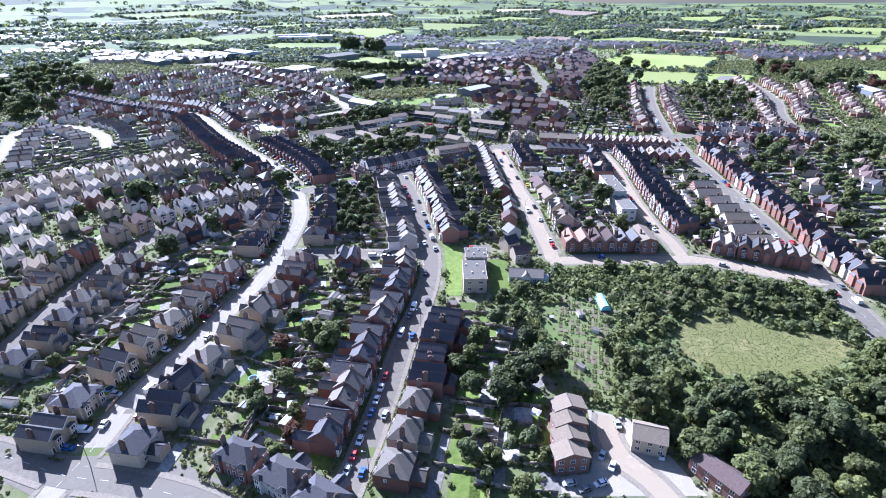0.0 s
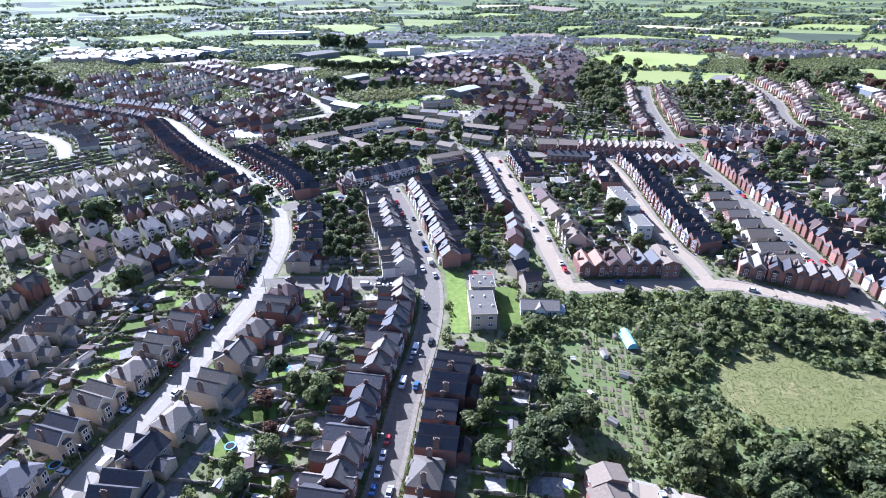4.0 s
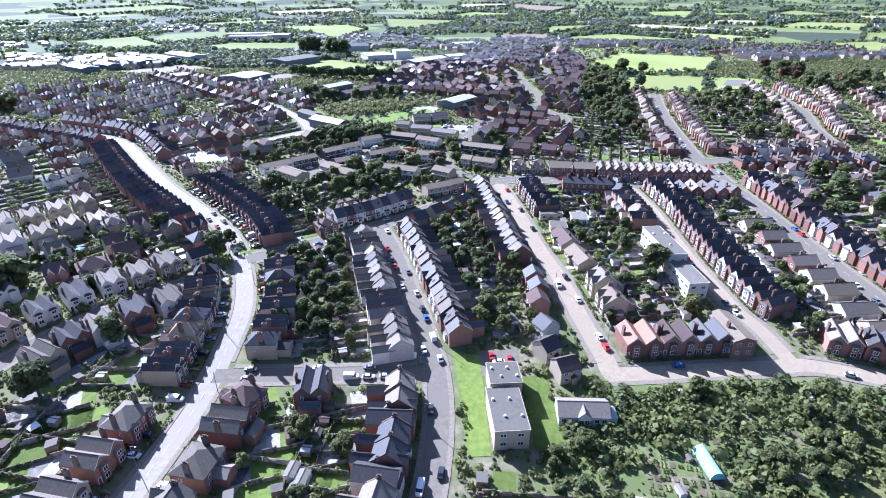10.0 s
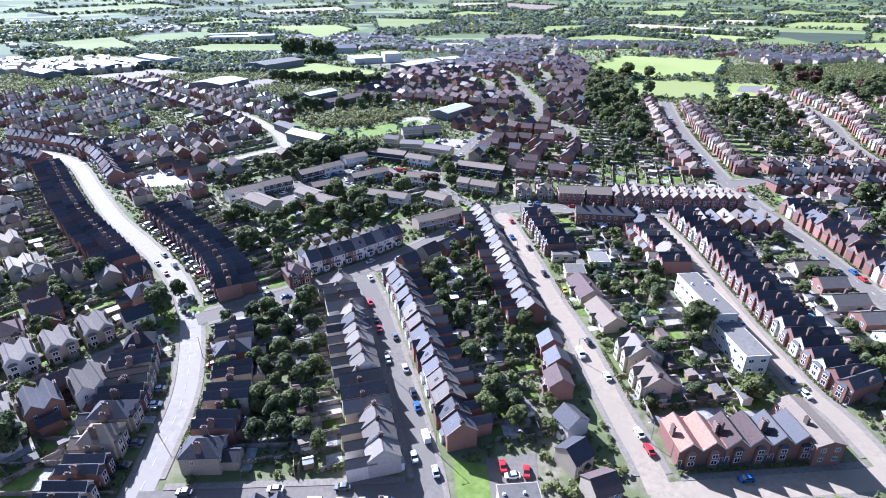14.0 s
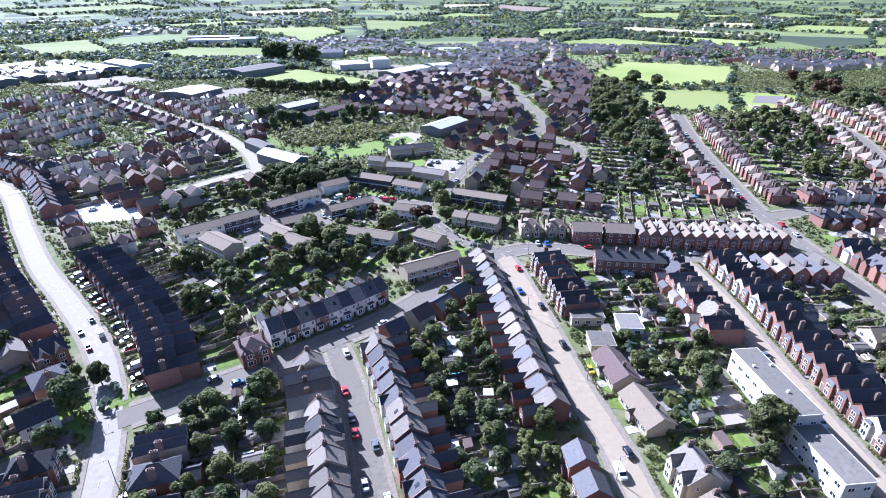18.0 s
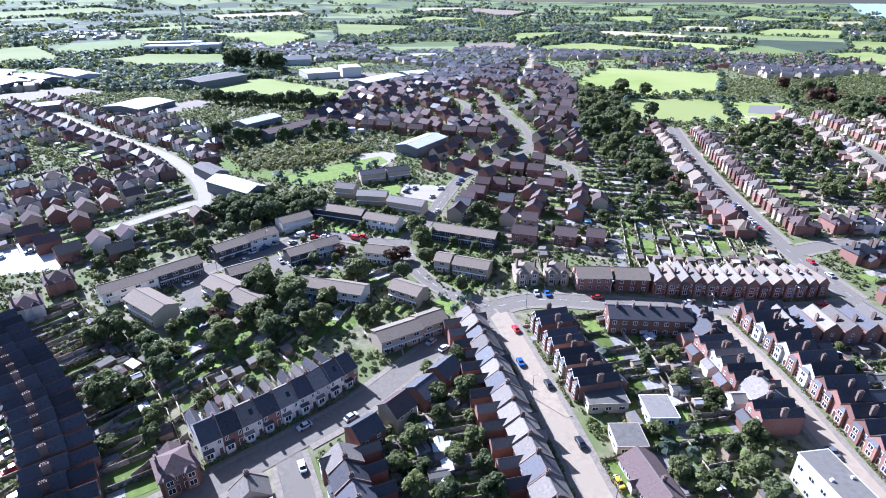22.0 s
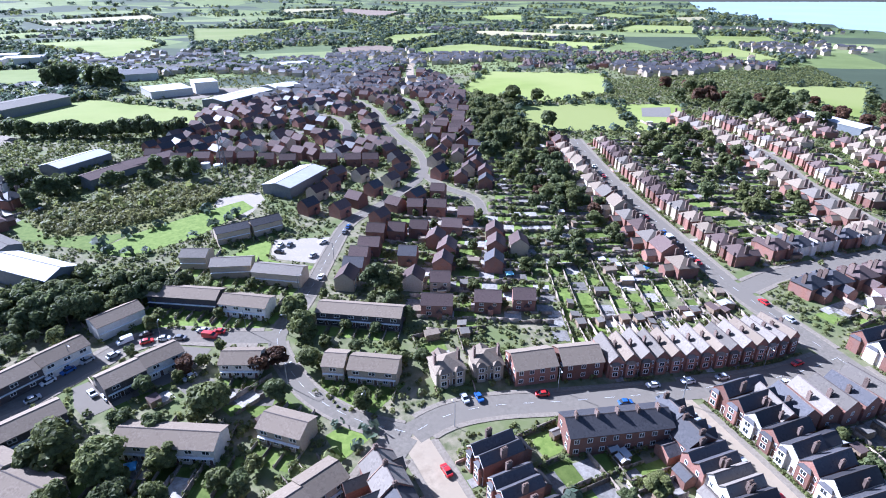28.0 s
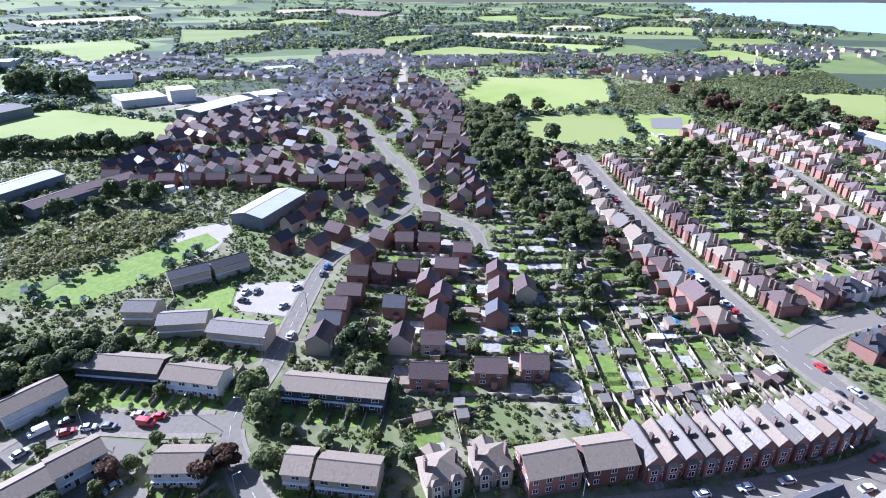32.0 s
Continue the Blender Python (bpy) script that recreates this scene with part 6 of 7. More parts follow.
draped("rough_ground", [(20, 200), (46, 232), (113, 230), (160, 212), (167, 190), (215, 170), (215, 92), (90, 104), (78, 124), (62, 140), (44, 146), (30, 170)], GARDEN, 0.05, 8, "rough grass between scrub and allotments", "rough grass")
draped("rough_ground", [(105, 470), (176, 440), (188, 490), (204, 560), (218, 625), (160, 640), (140, 560)], GARDEN, 0.05, 10, "mixed grass and beds of long gardens", "gardens")

# beds of the allotments
v, f, bv, bf = [], [], [], []
GREENS = []
for ox, oy, turn, nx, ny, w, d in ((39, 152, 76, 22, 10, 2.1, 1.9), (74, 214, 176, 11, 5, 2.1, 2.4), (106, 213, 168, 10, 6, 2.1, 2.4)):
    a = radians(turn)
    u, n2 = np.array([math.cos(a), math.sin(a)]), np.array([-math.sin(a), math.cos(a)])
    for i in range(nx):
        for j in range(ny):
            if rnd.random() < 0.18:
                continue
            c = np.array([ox, oy]) + rnd.uniform(-0.25, 0.25) + (u * i * w - n2 * j * d) * (1 if turn < 90 else -1) * 1.18
            a0, b0 = u * w * rnd.uniform(0.25, 0.5), n2 * d * rnd.uniform(0.25, 0.5)
            i0, j0 = cell(*c)
            GRID[i0, j0] = 3
            bare = rnd.random() < 0.45
            some, faces = ((v, f), (bv, bf))[bare]
            if not bare:
                GREENS.extend(c + a0 * p + b0 * q for p in (-0.7, 0, 0.7) for q in (-0.6, 0.6))
            k = len(some)
            for q in (c - a0 - b0, c + a0 - b0, c + a0 + b0, c - a0 + b0):
                some.append((q[0], q[1], float(land(*q)) + 0.2))
            faces.append((k, k + 1, k + 2, k + 3))
raw("vegetable_beds", v, f, PLOT, "stuff", "green planted vegetable beds of the allotments", "allotment")
raw("dug_beds", bv, bf, BED, "stuff", "bare dug beds of the allotments", "allotment")
for x, y in ((50, 160), (46, 172), (60, 180), (44, 188), (63, 200), (56, 190), (72, 225), (92, 226), (112, 220), (130, 214), (80, 200), (150, 208)):
    SHEDS.insert(0, (x, y, rnd.uniform(0, 90)))

# ---- sea ----
sea = Mesh().faces([(1000, 400, -21), (5600, 400, -21), (5600, 5600, -21), (1000, 5600, -21)], [(0, 1, 2, 3)], WATER)
tagged(part("sea", sea), "calm pale blue sea beyond the fields", "sea", "", "structure")
SEA = np.array([(3300, 3900), (2335, 2473), (1366, 1275), (1900, 700), (5600, 700), (5600, 5600), (4400, 5600)], float)

# ---- trees, bushes, fences, sheds ----
def tuft_mesh(centres, radii, count, leaf, rng, flat=0.8, lift=0.5, hollow=0.55):
    """Leaf clumps as small bent quads on and in rounded lobes round each centre. Returns verts, faces."""
    n = len(centres)
    d = rng.normal(size=(n, count, 3))
    d /= np.linalg.norm(d, axis=2, keepdims=True)
    d[:, :, 2] = np.where(d[:, :, 2] < -0.35, -d[:, :, 2], d[:, :, 2])
    rad = radii[:, None, None] * (hollow + (1 - hollow) * rng.random((n, count, 1)) ** 0.6)
    p = centres[:, None, :] + d * rad * np.array([1, 1, flat])
    p[:, :, 2] += radii[:, None] * lift
    nrm = d + np.array([0, 0, 0.25]) + rng.normal(size=d.shape) * 0.34
    nrm /= np.linalg.norm(nrm, axis=2, keepdims=True)
    up = rng.normal(size=d.shape)
    a = np.cross(nrm, up)
    a /= np.linalg.norm(a, axis=2, keepdims=True) + 1e-9
    b = np.cross(nrm, a)
    s = np.broadcast_to(leaf, (n,))[:, None, None] * (0.55 + 0.9 * rng.random((n, count, 1)))
    k = 0.35
    q = np.stack([p - a * s - b * s * 0.7, p + a * s * 0.9 - b * s, p + a * s + b * s * 0.8 - nrm * s * k, p - a * s * 0.8 + b * s], 2)
    v = q.reshape(-1, 3)
    f = np.arange(len(v)).reshape(-1, 4)
    return v, f


def crown_data(name, seed, material, r=4.0, h=6.0, lobes=18, count=150, leaf=0.32, low=0.35, cone=0.0):
    """Uneven crown of many leaf clumps round several lobes."""
    rng = np.random.default_rng(seed)
    c, rr = [], []
    for k in range(lobes):
        z = rng.uniform(low, 1.0)
        wide = (1 - cone * z) * math.sqrt(max(0.05, 1 - ((z - 0.55) / 0.62) ** 2)) if not cone else (1.05 - z)
        a, q = rng.uniform(0, 2 * math.pi), math.sqrt(rng.random()) * r * 0.72 * wide
        c.append((math.cos(a) * q, math.sin(a) * q, z * h))
        rr.append(r * rng.uniform(0.3, 0.5) * (0.7 if cone else 1))
    v, f = tuft_mesh(np.array(c), np.array(rr), count, leaf, rng, 0.85, 0.0)
    me = bpy.data.meshes.new(name)
    me.from_pydata(v.tolist(), [], f.tolist())
    me.materials.append(material)
    return me


def trunk_data(h, r):
    """Tapered trunk that parts into limbs."""
    m = Mesh()

    def limb(p, q, r0, r1):
        p, q = Vector(p), Vector(q)
        ax = (q - p).normalized()
        s = ax.orthogonal().normalized()
        t = ax.cross(s)
        ring = [(math.cos(a), math.sin(a)) for a in np.linspace(0, 2 * math.pi, 7)[:-1]]
        v = [p + (s * c + t * d) * r0 for c, d in ring] + [q + (s * c + t * d) * r1 for c, d in ring]
        m.faces(v, [(k, (k + 1) % 6, 6 + (k + 1) % 6, 6 + k) for k in range(6)], BARK)
    limb((0, 0, -0.6), (0.05, 0, h * 0.45), r, r * 0.7)
    for a, e in ((0.3, 0.8), (2.4, 0.85), (4.4, 0.75)):
        limb((0.05, 0, h * 0.4), (math.cos(a) * h * 0.22, math.sin(a) * h * 0.22, h * e), r * 0.5, r * 0.15)
    return m.data("trunk")


TRUNK = trunk_data(6.5, 0.32)
CROWNS = {"broad": [crown_data("crown", k, LEAF, 4.2, 7.2) for k in (1, 2, 3)], "dark": [crown_data("crown", k, LEAF_DARK, 4.0, 7.8) for k in (4, 5, 6)],
          "light": [crown_data("crown", k, LEAF_LIGHT, 3.8, 6.6) for k in (7, 8)], "bronze": [crown_data("crown", 9, LEAF_RED, 3.4, 6.0)],
          "conifer": [crown_data("crown", k, LEAF_DARK, 2.6, 9.5, 18, 60, 0.36, 0.1, 1.0) for k in (10, 11)]}
WORDS = {"broad": "rounded green broadleaf tree", "dark": "dark green leafy tree", "light": "light green young tree", "bronze": "bronze-leaved ornamental tree", "conifer": "dark pointed conifer"}


JOINED = {}
STANDING = [0]


def tree(x, y, kind="broad", size=1.0, note="among gardens"):
    """A tree; far from the flight its crown joins the woodland mesh."""
    i, j = cell(x, y)
    if 0 <= i < GRID.shape[0] and 0 <= j < GRID.shape[1]:
        GRID[i, j] = 5
    near = min(math.hypot(x - a, y - b) for a, b in PLACES)
    m = pose(x, y, float(land(x, y)), 0, 0, rnd.uniform(0, 360)) @ Matrix.Diagonal((size, size, size * rnd.uniform(0.85, 1.1), 1))
    data = rnd.choice(CROWNS[kind])
    if near > 175 or STANDING[0] >= 300:
        co = np.empty(len(data.vertices) * 3, np.float32)
        data.vertices.foreach_get("co", co)
        co = co.reshape(-1, 4, 3)[::2]
        mid = co.mean(1, keepdims=True)
        co = (mid + (co - mid) * 1.35).reshape(-1, 3)
        mm = np.array(m)
        JOINED.setdefault(data.materials[0], []).append(co @ mm[:3, :3].T + mm[:3, 3])
        return
    STANDING[0] += 1
    e = new("tree", TRUNK)
    e.matrix_basis = m
    new("crown", data).parent = e
    tagged(e, f"{WORDS[kind]} {note}", "tree", "trees of the town")


# single trees that stand out
for x, y, kind, size in (
        (-101, 322, "dark", 1.35), (-98, 334, "broad", 0.8), (-134, 348, "dark", 1.2), (-126, 281, "light", 1.0), (-115, 285, "broad", 0.9), (-47, 425, "broad", 1.7), (-33, 416, "broad", 1.5), (-10, 431, "broad", 1.4), (-54, 394, "light", 1.5), (-30, 402, "dark", 1.2), (-59, 406, "bronze", 1.1), (4, 443, "bronze", 1.0), (8, 428, "dark", 1.0), (18, 459, "broad", 1.1),
        (-79, 369, "broad", 1.4), (18, 466, "broad", 1.2), (19, 441, "broad", 1.05), (48, 476, "dark", 1.4), (9, 446, "bronze", 1.0), (-17, 452, "bronze", 0.9), (-50, 177, "light", 1.3), (-61, 170, "bronze", 1.1),
        (-176, 299, "dark", 2.1), (-182, 306, "dark", 1.5), (-132, 237, "dark", 1.5), (20, 142, "dark", 1.5), (92, 295, "broad", 1.5), (94, 264, "light", 1.1), (-44, 172, "broad", 1.3), (-120, 262, "dark", 1.3), (56, 476, "light", 1.0), (30, 418, "broad", 0.8),
        (-38, 396, "dark", 1.1), (-64, 404, "dark", 1.0), (-46, 405, "broad", 1.1), (-22, 402, "broad", 0.9), (-30, 408, "dark", 0.9), (-90, 402, "broad", 1.2), (-68, 380, "dark", 1.1), (235, 733, "broad", 2.0), (242, 745, "dark", 1.7),
        (227, 655, "dark", 1.6), (262, 735, "broad", 1.5), (35, 160, "dark", 1.3), (28, 150, "dark", 1.4), (32, 170, "dark", 1.1), (40, 158, "broad", 1.2)):
    tree(x, y, kind, size)
for k in range(26):
    tree(-140 + k * 4.4 + rnd.uniform(-1, 1), 752 - k * 1.5 + rnd.uniform(-3, 3), "dark", rnd.uniform(1.1, 1.6), "in a line beside the playing field")
for x, y in ((-163, 973), (-152, 965), (-145, 975), (-120, 950), (-110, 940), (-101, 936), (-108, 950)):
    tree(x, y, "dark", 2.6, "beside the works")


def wood(poly, count, kinds, sizes, seed, note, gap=4.0):
    """Trees at random inside a polygon, on free ground."""
    r = random.Random(seed)
    poly = np.array(poly, float)
    (x0, y0), (x1, y1) = poly.min(0), poly.max(0)
    made, spots = 0, []
    for _ in range(count * 30):
        x, y = r.uniform(x0, x1), r.uniform(y0, y1)
        if inside(x, y, poly) and taken(x, y) in (0, 9) and all((x - a) ** 2 + (y - b) ** 2 > gap * gap for a, b in spots):
            tree(x, y, r.choice(kinds), r.uniform(*sizes), note)
            spots.append((x, y))
            made += 1
            if made >= count:
                break


wood([(82, 104), (62, 138), (80, 150), (110, 143), (140, 148), (160, 164), (185, 185), (215, 150), (200, 90), (120, 96)], 90, ["dark", "broad", "dark", "dark", "light"], (0.9, 1.6), 21, "in dense woodland", 5.0)
wood([(60, 148), (62, 200), (80, 232), (110, 215), (96, 196), (88, 170), (90, 155)], 14, ["light", "broad"], (0.45, 0.8), 22, "in scrub by the allotments", 5)
wood([(88, 190), (100, 206), (118, 212), (165, 200), (165, 186), (140, 188), (122, 196), (104, 190)], 26, ["dark", "broad"], (0.45, 0.8), 23, "in scrub by the meadow", 5)
wood([(-84, 500), (-68, 491), (-50, 491), (-36, 493), (-20, 496), (-20, 503), (-44, 511), (-62, 521), (-72, 512)], 60, ["dark", "broad", "dark"], (0.7, 1.15), 24, "in a belt behind the estate", 4)
wood([(-64, 488), (-48, 488), (-46, 500), (-62, 500)], 6, ["dark", "dark"], (1.0, 1.4), 28, "in a belt behind the estate", 4)
wood([(150, 540), (172, 470), (180, 480), (196, 560), (214, 630), (200, 660), (160, 640), (150, 600)], 70, ["dark", "broad", "light", "dark", "broad", "bronze"], (0.6, 1.35), 25, "in long back gardens", 4)
wood([(108, 470), (150, 462), (176, 470), (196, 560), (150, 560), (130, 500)], 34, ["dark", "broad", "light", "dark"], (0.5, 1.0), 41, "in long back gardens", 5)
wood([(150, 600), (205, 650), (225, 740), (212, 760), (190, 720), (166, 650)], 60, ["dark", "broad", "light"], (0.8, 1.5), 42, "beside the playing field", 4.5)
wood([(-50, 640), (100, 600), (120, 840), (60, 830), (-10, 790)], 70, ["dark", "broad"], (0.4, 0.8), 43, "between estate houses", 6)
wood([(120, 600), (160, 600), (215, 800), (200, 960), (124, 850)], 60, ["dark", "broad"], (0.4, 0.85), 44, "between estate houses", 6)
wood([(40, 470), (104, 440), (150, 560), (84, 570), (56, 520)], 40, ["dark", "broad", "light"], (0.35, 0.7), 45, "between estate houses", 5)
wood([(-110, 440), (-84, 452), (-50, 480), (-60, 500), (-90, 500), (-130, 470)], 34, ["dark", "broad", "light"], (0.5, 0.9), 46, "behind the estate", 5)
wood([(240, 470), (290, 470), (330, 590), (300, 620), (246, 600), (225, 540)], 55, ["dark", "broad", "light"], (0.6, 1.25), 26, "in long back gardens", 5)
wood([(-70, 120), (-35, 120), (-30, 225), (-62, 225)], 16, ["broad", "light", "dark", "bronze"], (0.6, 1.1), 27, "in back gardens", 7)
wood([(-62, 255), (-32, 255), (-46, 330), (-76, 320)], 32, ["dark", "broad"], (0.6, 1.0), 29, "in back gardens", 6)
wood([(5, 255), (34, 255), (30, 380), (6, 372), (-2, 330)], 42, ["dark", "broad", "light"], (0.5, 0.95), 30, "in back gardens", 6)
wood([(62, 250), (94, 250), (94, 372), (64, 372)], 24, ["dark", "broad", "light"], (0.5, 0.95), 31, "in back gardens", 6)
wood([(128, 250), (164, 250), (164, 375), (130, 375)], 18, ["dark", "broad"], (0.5, 0.95), 32, "in back gardens", 6)
wood([(194, 215), (330, 230), (330, 420), (200, 410)], 90, ["dark", "broad", "dark", "light"], (0.6, 1.4), 33, "among eastern gardens", 6)
wood([(-84, 340), (-60, 350), (-30, 375), (-60, 400), (-100, 420), (-120, 390)], 18, ["dark", "broad", "light"], (0.5, 1.0), 34, "in back gardens", 5)
wood([(-64, 388), (-20, 388), (6, 404), (-14, 440), (-50, 432), (-70, 412)], 20, ["dark", "broad", "light"], (0.6, 1.1), 47, "among the estate blocks", 6)
wood([(-205, 345), (-150, 280), (-112, 270), (-95, 325), (-160, 398)], 24, ["dark", "broad", "light"], (0.45, 0.95), 48, "among western gardens", 6)
wood([(-30, 440), (56, 430), (60, 466), (-20, 512), (-40, 480)], 30, ["dark", "broad", "light"], (0.4, 0.8), 49, "among the estate blocks", 6)
wood([(-400, 480), (-330, 540), (-340, 600), (-480, 760), (-520, 720), (-460, 560)], 60, ["broad", "dark", "broad"], (1.4, 2.2), 35, "in woodland", 7)
wood([(-260, 160), (-130, 130), (-125, 300), (-200, 380), (-300, 330)], 22, ["dark", "broad", "light"], (0.6, 1.1), 36, "among western gardens", 8)
wood([(6, 100), (30, 100), (34, 150), (20, 190), (4, 190), (-4, 140)], 18, ["dark", "broad", "light"], (0.6, 1.1), 37, "in back gardens", 6)
wood([(20, 190), (34, 182), (36, 206), (26, 206)], 6, ["dark", "broad"], (0.5, 0.9), 38, "in back gardens", 5)
wood([(395, 600), (480, 560), (560, 600), (500, 700), (420, 760), (380, 690)], 40, ["dark", "broad", "bronze"], (1.2, 1.9), 39, "by the far fields", 7)
wood([(-100, 596), (-66, 606), (-20, 622), (-16, 640), (-110, 640)], 16, ["dark", "dark"], (0.9, 1.4), 40, "in the hedge of the scrub", 5)

for material, some in JOINED.items():
    v = np.concatenate(some)
    raw("woodland", v, np.arange(len(v)).reshape(-1, 4), material, "stuff", "leafy crowns of trees farther off", "trees")


# lawns and patios stay open
for some, value in ((LAWNS, 3), (PATIOS, 4)):
    for q in some:
        if taken(*np.mean(q, 0)) == 0:
            claim(q, value)

# bushes that fill the open ground
REGIONS = [  # polygon, chance per cell, radii
    (np.array([(20, 200), (46, 233), (113, 231), (160, 214), (165, 190), (215, 170), (215, 90), (82, 100), (58, 142), (44, 146), (30, 170)], float), 0.78, (0.5, 3.2)),
    (np.array([(-92, 596), (-66, 604), (-40, 624), (-4, 597), (-10, 586), (-36, 573), (-72, 566)], float), 0.16, (1.2, 3.4)),
    (np.array([(-110, 440), (-90, 415), (-30, 425), (20, 410), (50, 425), (56, 462), (-30, 512), (-110, 470)], float), 0.4, (0.5, 1.5)),
]
ALLOTMENT = np.array([(39, 150), (55, 148), (70, 206), (40, 198)], float)
rng = np.random.default_rng(5)
ii, jj = np.nonzero((GRID == 0) | (GRID == 5))
bx, by = CX + (ii + rng.random(len(ii))) * CELL, CY + (jj + rng.random(len(ii))) * CELL
ok = (np.abs(bx) < 140 + 0.75 * np.maximum(by - 60, 0)) & (by > 88)
bx, by = bx[ok], by[ok]
chance, lo, hi = np.full(len(bx), 0.62), np.full(len(bx), 0.35), np.full(len(bx), 1.6)
for poly, c, (a, b) in REGIONS + [(ALLOTMENT, 0.5, (0.2, 0.75))]:
    hit = inside_all(bx, by, poly)
    chance[hit], lo[hi < 0] = c, 0
    lo[hit], hi[hit] = a, b
far = np.hypot(bx, by - 170) > 420
gardens = inside_all(bx, by, np.array([(-100, 335), (-60, 345), (-30, 372), (10, 400), (-30, 425), (-62, 415), (-120, 410), (-132, 388)], float))
chance[gardens] = 0.34
chance[far] *= 0.75
chance[by > 820] *= 0.22
lo[far] *= 1.3
hi[far] *= 1.4
ok = rng.random(len(bx)) < chance
bx, by, lo, hi = bx[ok], by[ok], lo[ok], hi[ok]
br = lo + (hi - lo) * rng.random(len(bx)) ** 1.8
sort = rng.choice(3, len(bx), p=(0.45, 0.22, 0.33))
scrub = inside_all(bx, by, REGIONS[0][0]) | inside_all(bx, by, REGIONS[1][0])
sort[scrub] = rng.choice(3, int(scrub.sum()), p=(0.45, 0.42, 0.13))
scrub = inside_all(bx, by, REGIONS[1][0])
sort[scrub] = rng.choice(3, int(scrub.sum()), p=(0.25, 0.1, 0.65))
for k, (material, text) in enumerate(((LEAF, "green garden bushes and hedges"), (LEAF_DARK, "dark shrubs between the gardens"), (LEAF_LIGHT, "light green bushes and climbers"))):
    a = np.stack([bx, by, br], -1)[sort == k]
    c = np.stack([a[:, 0], a[:, 1], land(a[:, 0], a[:, 1])], -1)
    v, f = tuft_mesh(c, a[:, 2], 26, 0.1 + a[:, 2] * 0.17, rng, 0.85, 0.45)
    raw("bushes", v, f, material, "stuff", text, "bushes")

# long grass of the meadow
MEADOW_EDGE = np.array([(91, 180), (101, 188), (120, 192), (133, 181), (147, 179), (158, 172), (150, 164), (137, 158), (125, 155), (110, 154), (98, 157), (89, 168)], float)
gx2, gy2 = rng.uniform(88, 160, 9000), rng.uniform(153, 193, 9000)
ok = inside_all(gx2, gy2, MEADOW_EDGE)
c = np.stack([gx2, gy2, land(gx2, gy2)], -1)[ok]
v, f = tuft_mesh(c, rng.uniform(0.15, 0.5, len(c)), 8, 0.13, rng, 0.35, 0.05)
raw("meadow_grass", v, f, DRY, "stuff", "long dry yellow-green grass of the meadow", "grass")

# rows of vegetables
c = np.array(GREENS)
v, f = tuft_mesh(np.stack([c[:, 0], c[:, 1], land(c[:, 0], c[:, 1]) + 0.2], -1), rng.uniform(0.15, 0.42, len(c)), 9, 0.11, rng, 0.8, 0.3)
raw("vegetables", v, f, LEAF_LIGHT, "stuff", "leafy rows of vegetables on the allotments", "vegetables")

# yellowed scrub
gx2, gy2 = rng.uniform(-92, -4, 2200), rng.uniform(560, 624, 2200)
ok = inside_all(gx2, gy2, REGIONS[1][0])
c = np.stack([gx2, gy2, land(gx2, gy2)], -1)[ok]
rr = 0.7 + 2.6 * rng.random(len(c)) ** 1.6
v, f = tuft_mesh(c, rr, 30, 0.11 + rr * 0.1, rng, 0.75, 0.5)
raw("scrub_bushes", v, f, DRY, "stuff", "yellow-green bushes of the scrubland", "bushes")

# hedges behind the front walls
pts = []
for p, q, _ in WALLS:
    p, q = np.array(p, float), np.array(q, float)
    if rng.random() < 0.62 and min(math.hypot(p[0] - a, p[1] - b) for a, b in PLACES) < 330:
        n = max(2, int(np.hypot(*(q - p)) / 0.8))
        pts += [p + (q - p) * k / (n - 1) + rng.uniform(-0.15, 0.15, 2) for k in range(n)]
pts = np.array(pts)
v, f = tuft_mesh(np.stack([pts[:, 0], pts[:, 1], land(pts[:, 0], pts[:, 1]) + 0.3], -1), rng.uniform(0.45, 0.75, len(pts)), 22, 0.17, rng, 1.0, 0.6)
raw("hedges", v, f, LEAF, "stuff", "clipped green hedges along the front gardens", "hedge")

# hedges and climbers along the garden fences
pts, rad = [], []
for p, q, _ in FENCES:
    p, q = np.array(p, float), np.array(q, float)
    if rng.random() < 0.66 and min(math.hypot(p[0] - a, p[1] - b) for a, b in PLACES) < 300:
        n = max(2, int(np.hypot(*(q - p)) / 1.1))
        size = rng.uniform(0.5, 1.05)
        for k in range(n):
            x, y = p + (q - p) * k / (n - 1) + rng.uniform(-0.35, 0.35, 2)
            if rng.random() < 0.85 and taken(x, y) in (0, 3):
                pts.append((x, y))
                rad.append(size * rng.uniform(0.7, 1.3))
pts, rad = np.array(pts), np.array(rad)
pick_ = rng.choice(3, len(pts), p=(0.5, 0.28, 0.22))
for k, material in enumerate((LEAF, LEAF_DARK, LEAF_LIGHT)):
    c = pts[pick_ == k]
    v, f = tuft_mesh(np.stack([c[:, 0], c[:, 1], land(c[:, 0], c[:, 1]) + 0.2], -1), rad[pick_ == k], 22, 0.1 + rad[pick_ == k] * 0.14, rng, 1.0, 0.7)
    raw("garden_hedges", v, f, material, "stuff", "overgrown hedges along the garden boundaries", "hedge")

